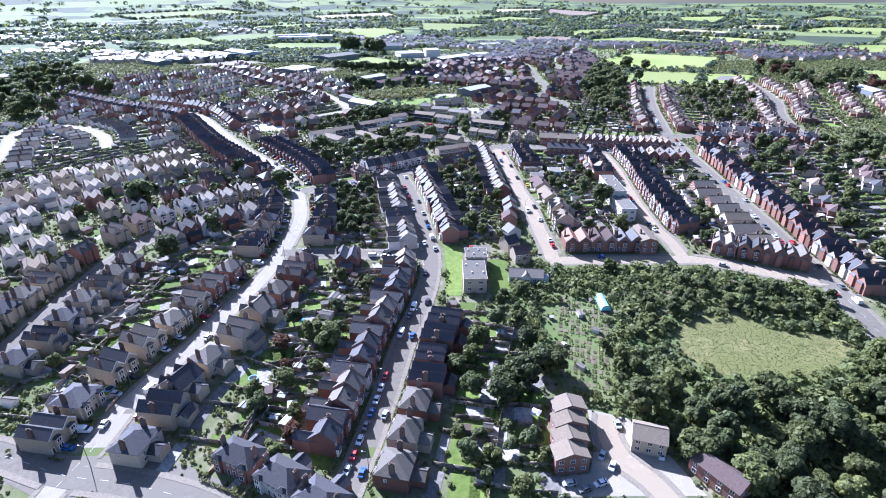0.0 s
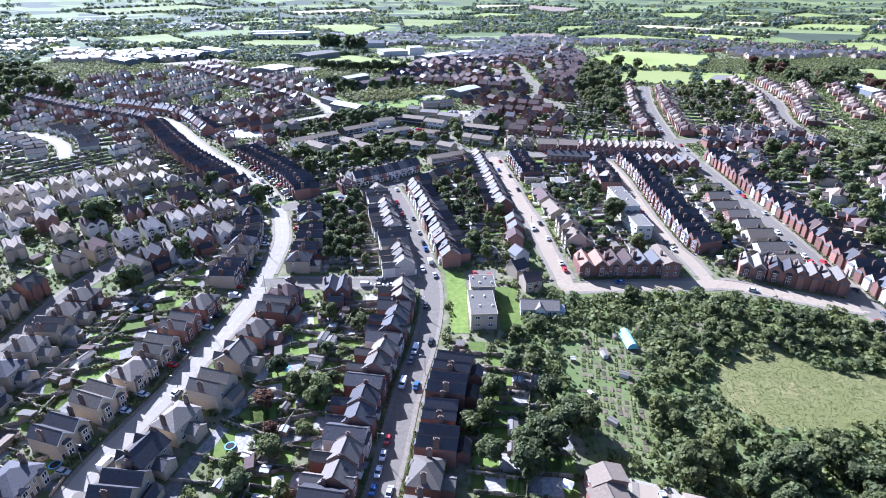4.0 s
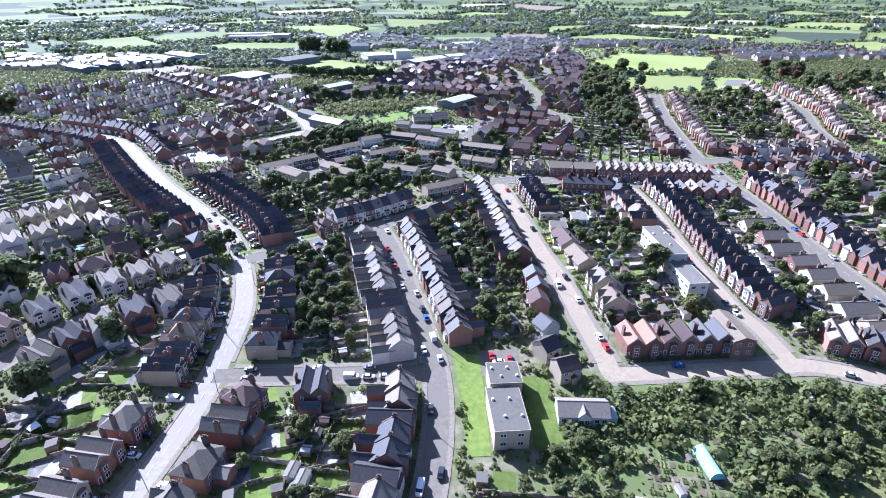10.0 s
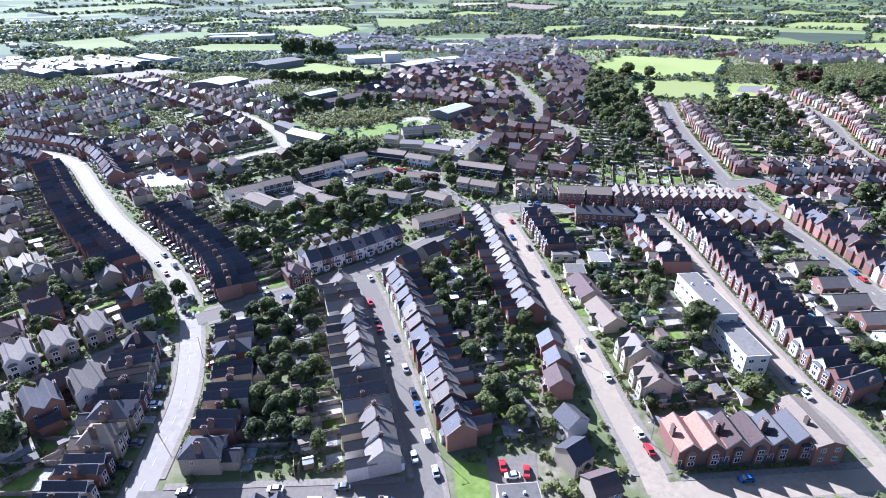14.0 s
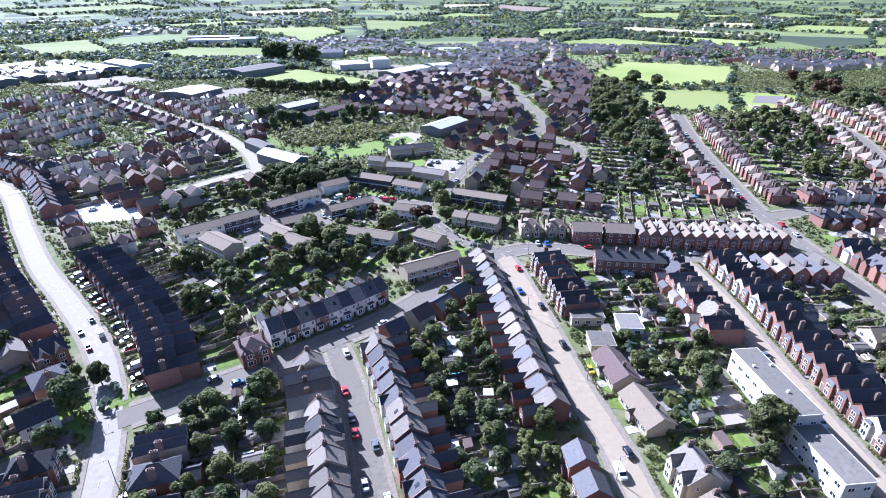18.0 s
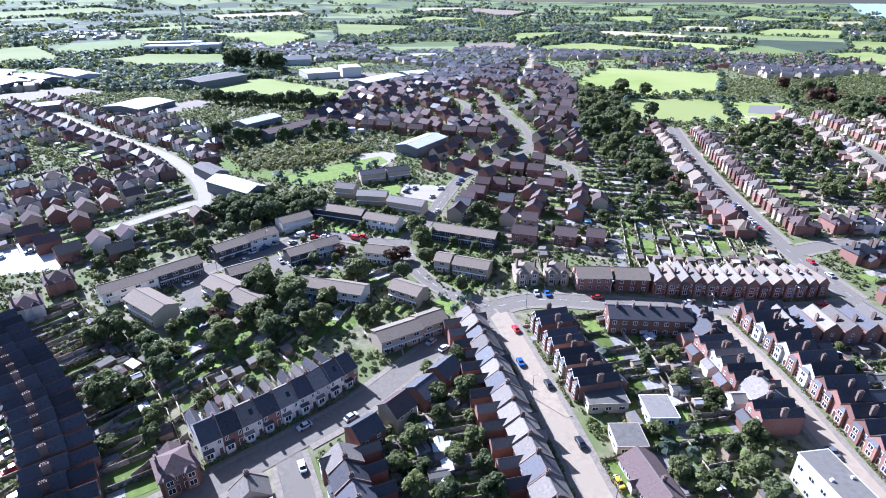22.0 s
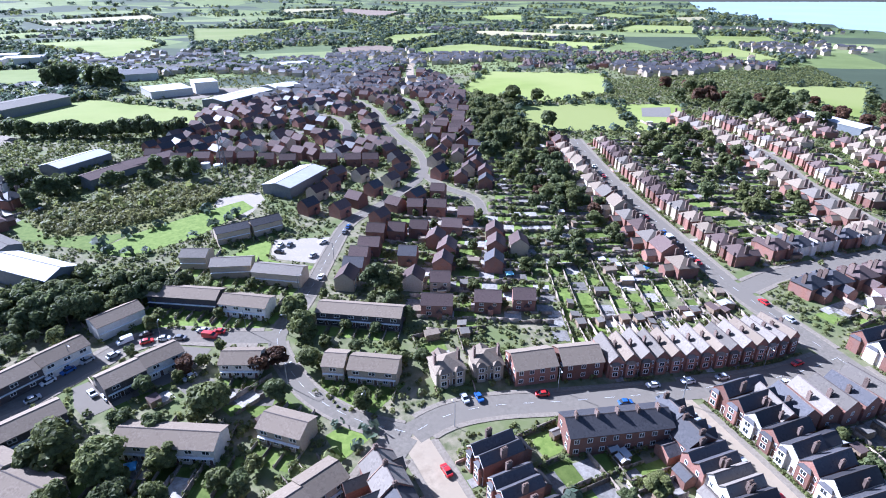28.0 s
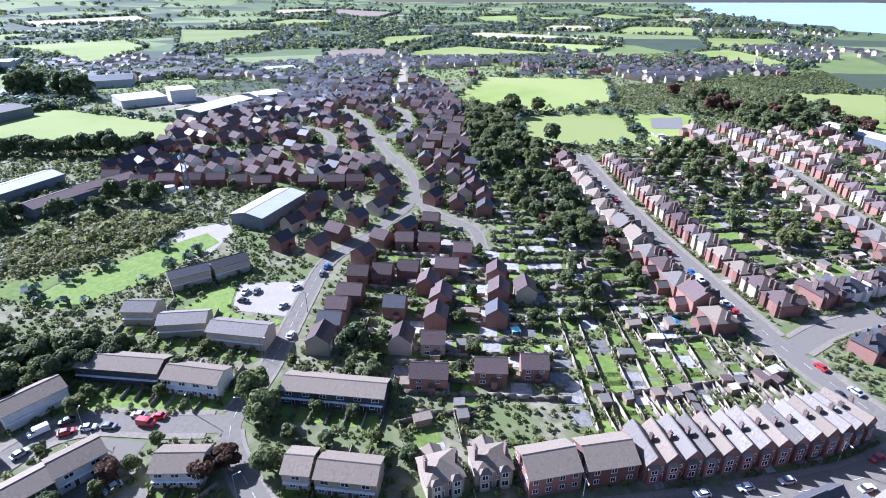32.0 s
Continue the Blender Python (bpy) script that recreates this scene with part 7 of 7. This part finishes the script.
# far woods and hedgerows; about two thirds have distance haze in their leaf colour
def far_points(count, near, far, lo, hi, scale, shift, least):
    """Random places seen from the flight, evenly over the picture, off the fields and the sea."""
    d = 1 / rng.uniform(1 / far, 1 / near, count)
    a = rng.uniform(lo, hi, count)
    x, y = d * np.sin(a), 120 + d * np.cos(a)
    ok = ~inside_all(x, y, SEA)
    for p in FIELDS:
        ok &= ~inside_all(x, y, p)
    out = []
    for px, py, pd in zip(x[ok], y[ok], d[ok]):
        t = taken(px, py)
        if (t == 9 or (t == 0 and py > 820)) and noise.noise((px * scale, py * scale, shift)) > least(pd):
            out.append((px, py, pd))
    return out


pts = far_points(52000, 560, 5000, -0.86, 1.06, 0.0045, 3.3, lambda d: 0.05 if d < 1300 else 0.12)
for poly in FIELDS[:6] + FIELDS[16:]:
    for k in range(len(poly)):
        p, q = poly[k], poly[k - 1]
        n = int(np.hypot(*(p - q)) / 7)
        for t in rng.random(n):
            x, y = p + (q - p) * t
            if taken(x, y) in (0, 3, 9):
                pts.append((x + rng.uniform(-2, 2), y + rng.uniform(-2, 2), math.hypot(x, y) * 0.6))
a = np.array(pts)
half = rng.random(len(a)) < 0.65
for pick_, material, text in ((half, LEAF_HAZED, "distant woods and hedgerows tinted blue-green for haze"), (~half, LEAF, "green distant woods and hedgerows")):
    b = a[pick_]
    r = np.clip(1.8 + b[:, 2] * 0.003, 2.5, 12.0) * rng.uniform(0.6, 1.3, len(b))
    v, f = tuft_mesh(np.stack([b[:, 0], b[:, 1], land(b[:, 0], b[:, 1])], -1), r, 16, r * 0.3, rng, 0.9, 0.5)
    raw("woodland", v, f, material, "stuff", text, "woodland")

# distant roofs
v, f = [], []
hv, hf = [], []
for x, y, _ in far_points(16000, 600, 2800, -0.8, 0.95, 0.004, 9.1, lambda d: 0.1)[:1900]:
    t, w, dd = rng.uniform(0, math.pi), rng.uniform(4, 6.5), rng.uniform(3.5, 4.5)
    z = float(land(x, y))
    u, n2 = np.array([math.cos(t), math.sin(t)]), np.array([-math.sin(t), math.cos(t)])
    k = len(v)
    for sx, sy, zz in ((-1, -1, 4.8), (1, -1, 4.8), (1, 0, 7.6), (-1, 0, 7.6), (-1, 1, 4.8), (1, 1, 4.8)):
        q = np.array([x, y]) + u * w * sx + n2 * dd * sy
        v.append((q[0], q[1], z + zz))
    f += [(k, k + 1, k + 2, k + 3), (k + 3, k + 2, k + 5, k + 4)]
    k = len(hv)
    for zz in (-2, 4.9):
        for sx, sy in ((-1, -1), (1, -1), (1, 1), (-1, 1)):
            q = np.array([x, y]) + u * w * sx * 0.95 + n2 * dd * sy * 0.95
            hv.append((q[0], q[1], z + zz))
    for side in (-1, 1):
        q = np.array([x, y]) + u * w * 0.95 * side
        hv.append((q[0], q[1], z + 7.4))
    hf += [(k, k + 1, k + 5, k + 4), (k + 1, k + 2, k + 6, k + 5), (k + 2, k + 3, k + 7, k + 6), (k + 3, k, k + 4, k + 7), (k + 4, k + 7, k + 8, k + 8), (k + 5, k + 9, k + 6, k + 6)]
raw("distant_roofs", v, f, SLATE, "stuff", "brown and grey roofs of distant houses", "houses")
me = bpy.data.meshes.new("distant_walls")
me.from_pydata(hv, [], [tuple(dict.fromkeys(q)) for q in hf])
me.materials.append(BUFF)
tagged(new("distant_walls", me), "pale walls of distant houses", "houses", "", "stuff")


def slabs(name, items, thick, material, label, category):
    """Upright boards or walls that follow the ground from point to point."""
    v, f = [], []
    for p, q, h in items:
        p, q = np.array(p, float), np.array(q, float)
        length = np.hypot(*(q - p))
        if length < 0.4:
            continue
        n = max(1, int(length / 5))
        nn = np.array([(q - p)[1], -(q - p)[0]]) / length * thick / 2
        for k in range(n):
            a, b = p + (q - p) * k / n, p + (q - p) * (k + 1) / n
            if taken(*((a + b) / 2)) in (1, 2):
                continue
            i = len(v)
            za, zb = float(land(*a)), float(land(*b))
            hh = h * rnd.uniform(0.9, 1.1)
            v += [(*(a + nn), za - 0.2), (*(b + nn), zb - 0.2), (*(b - nn), zb - 0.2), (*(a - nn), za - 0.2),
                  (*(a + nn), za + hh), (*(b + nn), zb + hh), (*(b - nn), zb + hh), (*(a - nn), za + hh)]
            f += [(i, i + 1, i + 5, i + 4), (i + 1, i + 2, i + 6, i + 5), (i + 2, i + 3, i + 7, i + 6), (i + 3, i, i + 4, i + 7), (i + 4, i + 5, i + 6, i + 7)]
    raw(name, v, f, material, "stuff", label, category)


slabs("garden_fences", FENCES, 0.12, FENCE, "brown timber fences between back gardens", "fence")
slabs("garden_walls", WALLS, 0.24, WALLING, "low brick walls of the front gardens", "garden wall")
v, f = [], []
for q in LAWNS:
    k = len(v)
    if taken(*np.mean(q, 0)) in (1, 2):
        continue
    v += [(x, y, float(land(x, y)) + 0.06) for x, y in q]
    f.append((k, k + 1, k + 2, k + 3))
raw("lawns", v, f, LAWN, "stuff", "small mown lawns of the back gardens", "lawn")

v, f = [], []
for q in PATIOS:
    k = len(v)
    if taken(*np.mean(q, 0)) == 1:
        continue
    v += [(x, y, float(land(x, y)) + 0.09) for x, y in q]
    f.append((k, k + 1, k + 2, k + 3))
raw("patios", v, f, PATIO, "stuff", "pale paved patios and forecourts beside the houses", "patio")

# sheds
SHED_KIT = []
for w, d, h, wall, roof in ((2.2, 3.0, 1.9, SHED_WOOD, FELT), (2.6, 3.4, 2.1, SHED_WOOD, BROWN_TILE), (3.0, 5.2, 2.3, RENDER, FELT), (2.4, 2.6, 2.0, SHED_WOOD, SHEET)):
    SHED_KIT.append((Mesh().house_body(-w / 2, w / 2, -d / 2, d / 2, h, h + 0.5, "y", wall, -0.5).data("shed"), Mesh().gable_roof(-w / 2, w / 2, -d / 2, d / 2, h, h + 0.5, "y", roof, 0.15, 0.15, 0.06).data("roof")))
made, OUT = 0, Mesh()
for x, y, turn in SHEDS:
    if taken(x, y) in (1, 2):
        continue
    if made >= 140 or min(math.hypot(x - a, y - b) for a, b in PLACES) > 190:
        w, d, h = rnd.choice(((2.2, 3, 2.1), (2.6, 4.8, 2.4), (3, 3, 2.2)))
        a, z = radians(turn), float(land(x, y))
        u, n2 = np.array([math.cos(a), math.sin(a)]) * w / 2, np.array([-math.sin(a), math.cos(a)]) * d / 2
        OUT.faces([(*(np.array([x, y]) + u * i + n2 * j), z + k) for k in (-0.3, h) for i, j in ((-1, -1), (1, -1), (1, 1), (-1, 1))],
                  [(0, 1, 5, 4), (1, 2, 6, 5), (2, 3, 7, 6), (3, 0, 4, 7)], SHED_WOOD)
        OUT.faces([(*(np.array([x, y]) + u * i * 1.08 + n2 * j * 1.08), z + h + 0.05 + k) for i, j, k in ((-1, -1, 0), (1, -1, 0.35), (1, 1, 0.35), (-1, 1, 0))], [(0, 1, 2, 3)], rnd.choice((FELT, GREY_TILE, FELT, BROWN_TILE, SHEET)))
        continue
    body, roof = rnd.choice(SHED_KIT)
    e = new("garden_shed", body)
    small = 0.62 if y < 236 and 36 < x < 160 else 1.0
    e.matrix_basis = pose(x, y, float(land(x, y)), 0, 0, turn) @ Matrix.Scale(small, 4)
    c = new("roof", roof)
    c.parent = e
    tagged(e, "small garden shed with a low pitched roof", "shed", "sheds in back gardens")
    made += 1
tagged(part("outbuildings", OUT), "sheds and garages in farther gardens", "sheds", "", "stuff")



# gazebos and trampolines in the gardens
def gazebo_parts(cover):
    m = Mesh().faces([(-1.5, -1.5, 2.0), (1.5, -1.5, 2.0), (1.5, 1.5, 2.0), (-1.5, 1.5, 2.0), (0, 0, 2.8), (-1.5, -1.5, 1.8), (1.5, -1.5, 1.8), (1.5, 1.5, 1.8), (-1.5, 1.5, 1.8)],
                     [(0, 1, 4), (1, 2, 4), (2, 3, 4), (3, 0, 4), (5, 6, 1, 0), (6, 7, 2, 1), (7, 8, 3, 2), (8, 5, 0, 3)], cover)
    return m.data("canopy"), Mesh().box(-0.04, 0.04, -0.04, 0.04, -0.3, 1.9, TRIM).data("post")


def trampoline_parts():
    ring = [(math.cos(a), math.sin(a)) for a in np.linspace(0, 2 * math.pi, 17)[:-1]]
    v = [(x * r, y * r, 0.8 + dz) for r, dz in ((1.35, 0.0), (1.7, 0.02), (1.7, -0.06)) for x, y in ring]
    f = [(a * 16 + k, a * 16 + 16 + k, a * 16 + 16 + (k + 1) % 16, a * 16 + (k + 1) % 16) for a in range(2) for k in range(16)]
    rim = Mesh().faces(v, [q[::-1] for q in f], PLASTIC_BLUE).data("rim")
    mat_ = Mesh().faces([(x * 1.36, y * 1.36, 0.78) for x, y in ring], [tuple(range(16))], TYRE).data("jumping_mat")
    return rim, mat_, Mesh().box(-0.03, 0.03, -0.03, 0.03, -0.3, 0.78, TRIM).data("leg")


COVERS = [(gazebo_parts(AQUA), "turquoise"), (gazebo_parts(PLASTIC_BLUE), "blue"), (gazebo_parts(TRIM), "white")]
JUMP = trampoline_parts()
r = random.Random(77)
SPOTS = [np.mean(q, 0) for q in LAWNS if min(math.hypot(q[0][0] - a, q[0][1] - b) for a, b in PLACES) < 190]
r.shuffle(SPOTS)
made = 0
for x, y in SPOTS:
    if made >= 26:
        break
    if taken(x, y) not in (0, 3):
        continue
    jump = made % 2 == 0
    e = new("trampoline" if jump else "gazebo")
    e.matrix_basis = pose(x, y, float(land(x, y)) + 0.05, 0, 0, r.uniform(0, 90))
    if jump:
        for name, data in (("rim", JUMP[0]), ("jumping_mat", JUMP[1])):
            new(name, data).parent = e
        tagged(e, "round trampoline with a blue padded rim on a lawn", "trampoline", "trampolines in gardens")
    else:
        (canopy, post), colour = COVERS[made // 2 % 3]
        new("canopy", canopy).parent = e
        tagged(e, f"garden gazebo with a {colour} pyramid canopy on a lawn", "gazebo", "gazebos in gardens")
    for k in range(4):
        leg = new("leg" if jump else "post", JUMP[2] if jump else post)
        leg.parent = e
        a = math.pi / 4 + k * math.pi / 2
        leg.matrix_basis = pose(math.cos(a) * (1.6 if jump else 2.05), math.sin(a) * (1.6 if jump else 2.05), 0)
    made += 1
# street lamps
def lamp_post():
    post = Mesh().box(-0.09, 0.09, -0.09, 0.09, -0.3, 8.0, SHEET_WALL, 0.035)
    arm = Mesh().box(-0.04, 0.04, -1.4, 0.04, 7.9, 7.98, SHEET_WALL)
    head = Mesh().box(-0.13, 0.13, -1.95, -1.35, 7.86, 7.98, TRIM, 0.03)
    return post.data("street_lamp"), arm.data("arm"), head.data("head")


POST = lamp_post()
for name, p0, p1, gap in (("main", (-110, 121), (-100, 340), 30), ("loop", (30, 414), (36, 508), 26), ("mid", (-26, 118), (-22, 330), 34), ("upper", (50, 408), (168, 395), 34), ("estate", (0, 462), (-70, 449), 26), ("pale", (52, 250), (42, 390), 36)):
    r = ROADS[name]
    s0, s1 = sorted((along(r, p0), along(r, p1)))
    for k, d in enumerate(np.arange(s0, s1, gap)):
        side = (-1) ** k
        p = np.array([np.interp(d, r["s"], r["line"][:, c]) for c in (0, 1)])
        nn = np.array([np.interp(d, r["s"], r["normal"][:, c]) for c in (0, 1)]) * side
        x, y = p + nn * (r["width"] / 2 + 0.6)
        e = new("street_lamp", POST[0])
        e.matrix_basis = pose(x, y, float(land(x, y)) + 0.15, 0, 0, math.degrees(math.atan2(nn[1], nn[0])) - 90)
        for part_name, data in (("arm", POST[1]), ("head", POST[2])):
            new(part_name, data).parent = e
        tagged(e, "slim grey steel street lamp beside the kerb", "street lamp", "street lamps")
# ---- vehicles ----
def loft(m, sections, material, caps=True):
    """Skin over cross-sections; each is (x, half width, z0, z1)."""
    v = []
    for x, w, z0, z1 in sections:
        v += [(x, -w, z0), (x, w, z0), (x, w * 0.96, z1), (x, -w * 0.96, z1)]
    f = []
    for k in range(len(sections) - 1):
        a = 4 * k
        f += [(a + c, a + 4 + c, a + 4 + (c + 1) % 4, a + (c + 1) % 4) for c in range(4)]
    n = 4 * (len(sections) - 1)
    f += [(0, 1, 2, 3), (n + 3, n + 2, n + 1, n)]
    m.faces(v, f, material)
    return m


def wheel_data():
    m = Mesh()
    ring = [(math.cos(a) * 0.31, math.sin(a) * 0.31) for a in np.linspace(0, 2 * math.pi, 13)[:-1]]
    v = [(x, y, z) for y in (-0.1, 0.1) for x, z in ring]
    m.faces(v, [(k, (k + 1) % 12, 12 + (k + 1) % 12, 12 + k) for k in range(12)] + [tuple(range(11, -1, -1)), tuple(range(12, 24))], TYRE)
    return m.data("wheel")


WHEEL = wheel_data()
CARS = []
for paint in PAINTS:
    low = loft(Mesh(), [(-2.1, 0.78, 0.35, 0.72), (-1.9, 0.86, 0.22, 0.86), (-0.6, 0.88, 0.2, 0.92), (0.9, 0.88, 0.2, 0.95), (1.85, 0.86, 0.22, 0.9), (2.08, 0.8, 0.35, 0.78)], paint)
    glass = loft(Mesh(), [(-1.15, 0.76, 0.88, 0.93), (-0.45, 0.74, 0.88, 1.4), (0.95, 0.74, 0.88, 1.42), (1.7, 0.74, 0.86, 0.92)], GLASS)
    top = loft(Mesh(), [(-0.48, 0.7, 1.38, 1.43), (-0.2, 0.72, 1.38, 1.48), (0.8, 0.72, 1.38, 1.49), (1.02, 0.7, 1.38, 1.44)], paint)
    CARS.append(("car", paint.name.split("_")[-1], low.data("body"), glass.data("glasshouse"), top.data("roof"), 1.28))
for paint in (PAINTS[0], PAINTS[1], PAINTS[3]):
    low = loft(Mesh(), [(-2.5, 0.85, 0.35, 0.95), (-2.2, 0.93, 0.25, 1.15), (-1.5, 0.95, 0.22, 1.25), (2.45, 0.95, 0.25, 1.3), (2.5, 0.93, 0.3, 1.3)], paint)
    glass = loft(Mesh(), [(-1.75, 0.84, 1.2, 1.28), (-1.05, 0.85, 1.2, 1.85), (-0.3, 0.86, 1.2, 1.9)], GLASS)
    top = loft(Mesh(), [(-1.1, 0.84, 1.8, 1.95), (-0.3, 0.9, 1.28, 2.05), (2.42, 0.9, 1.28, 2.05), (2.46, 0.88, 1.3, 2.0)], paint)
    CARS.append(("van", paint.name.split("_")[-1], low.data("body"), glass.data("glasshouse"), top.data("roof"), 1.6))


def car(x, y, turn, which):
    kind, colour, body, glass, top, base = CARS[which]
    e = new(kind)
    e.matrix_basis = pose(x, y, float(land(x, y)) + 0.16, 0, 0, turn)
    for name, data in (("body", body), ("glasshouse", glass), ("roof", top)):
        new(name, data).parent = e
    for sx in (-1, 1):
        for sy in (-1, 1):
            w = new("wheel", WHEEL)
            w.parent = e
            w.matrix_basis = pose(sx * base, sy * 0.8, 0.31)
    i, j = cell(x, y)
    return tagged(e, f"{colour} {kind} parked beside the road" if kind == "car" else f"{colour} panel van parked beside the road", kind, "parked vehicles")


CHOICE = [0, 0, 1, 1, 2, 2, 3, 4, 5, 5, 7, 0, 1, 3]


def parked(name, p0, p1, sides, chance, seed):
    r, rr = ROADS[name], random.Random(seed)
    s0, s1 = sorted((along(r, p0), along(r, p1)))
    s = s0 + 3
    while s < s1 - 3:
        for side in sides:
            if rr.random() < chance:
                p = np.array([np.interp(s, r["s"], r["line"][:, c]) for c in (0, 1)])
                nn = np.array([np.interp(s, r["s"], r["normal"][:, c]) for c in (0, 1)])
                x, y = p + nn * side * (r["width"] / 2 - 1.05)
                if near_road(x, y, name) > 1:
                    car(x, y, math.degrees(math.atan2(nn[0], -nn[1])) + 180 * (side > 0), rr.choice(CHOICE))
        s += 5.7


parked("mid", (-28, 108), (-29, 345), (-1, 1), 0.5, 1)
parked("main", (-108, 125), (-130, 380), (-1, 1), 0.12, 2)
parked("cross", (-72, 243), (-12, 241), (-1, 1), 0.45, 3)
parked("pale", (53, 245), (41, 398), (-1, 1), 0.2, 4)
parked("lower", (56, 235), (165, 216), (-1, 1), 0.05, 5)
parked("terr", (115, 245), (117, 390), (-1,), 0.28, 6)
parked("right", (172, 195), (182, 440), (-1, 1), 0.22, 7)
parked("right", (184, 450), (222, 600), (-1,), 0.25, 8)
parked("upper", (70, 406), (170, 395), (-1, 1), 0.22, 9)
parked("estate", (0, 464), (-70, 449), (-1, 1), 0.3, 10)
parked("low", (-80, 321), (25, 394), (-1, 1), 0.22, 11)
parked("loop", (20, 476), (60, 548), (1,), 0.2, 12)
for x, y, turn, which in ((18, 526, 60, 0), (22, 525, 60, 5), (17, 520, 150, 2), (36, 523, 20, 0), (30, 512, 40, 1), (-42, 450, 120, 1), (-38, 447, 120, 0), (-30, 450, 30, 4), (-24, 462, 30, 3), (-16, 448, 30, 1),
                          (16, 243, 0, 0), (14, 246, 90, 3), (20, 244, 80, 3), (58, 412, 90, 1), (62, 411, 90, 4), (50, 118, 60, 0), (48, 122, 60, 1), (45, 112, 20, 0), (40, 110, 20, 5), (56, 134, 90, 1), (36, 112, 10, 1),
                          (66, 122, 70, 0), (-160, 468, 30, 0), (-150, 472, 30, 5), (-76, 436, 40, 0), (-72, 416, 80, 0), (53, 326, 95, 6), (-10.5, 467.5, 150, 9)):
    car(x, y, turn, which)
r = ROADS["main"]
for k in range(17):
    d = along(r, (-92, 325)) + 3 + k * 5.2
    p = np.array([np.interp(d, r["s"], r["line"][:, c]) for c in (0, 1)])
    nn = np.array([np.interp(d, r["s"], r["normal"][:, c]) for c in (0, 1)])
    if k % 5 != 3:
        x, y = p + nn * 8.3
        car(x, y, math.degrees(math.atan2(nn[1], nn[0])) + 8, CHOICE[(k * 5) % len(CHOICE)])
for k in range(26):
    d = 22 + k * 7.4
    p = np.array([np.interp(d, r["s"], r["line"][:, c]) for c in (0, 1)])
    nn = np.array([np.interp(d, r["s"], r["normal"][:, c]) for c in (0, 1)]) * (1 if k % 3 == 1 else -1)
    x, y = p + nn * 7.4
    if taken(x, y) != 2 and near_road(x, y, "main") > 3:
        car(x, y, math.degrees(math.atan2(nn[1], nn[0])) + (6, -4, 3)[k % 3], CHOICE[(k * 3 + 1) % len(CHOICE)])
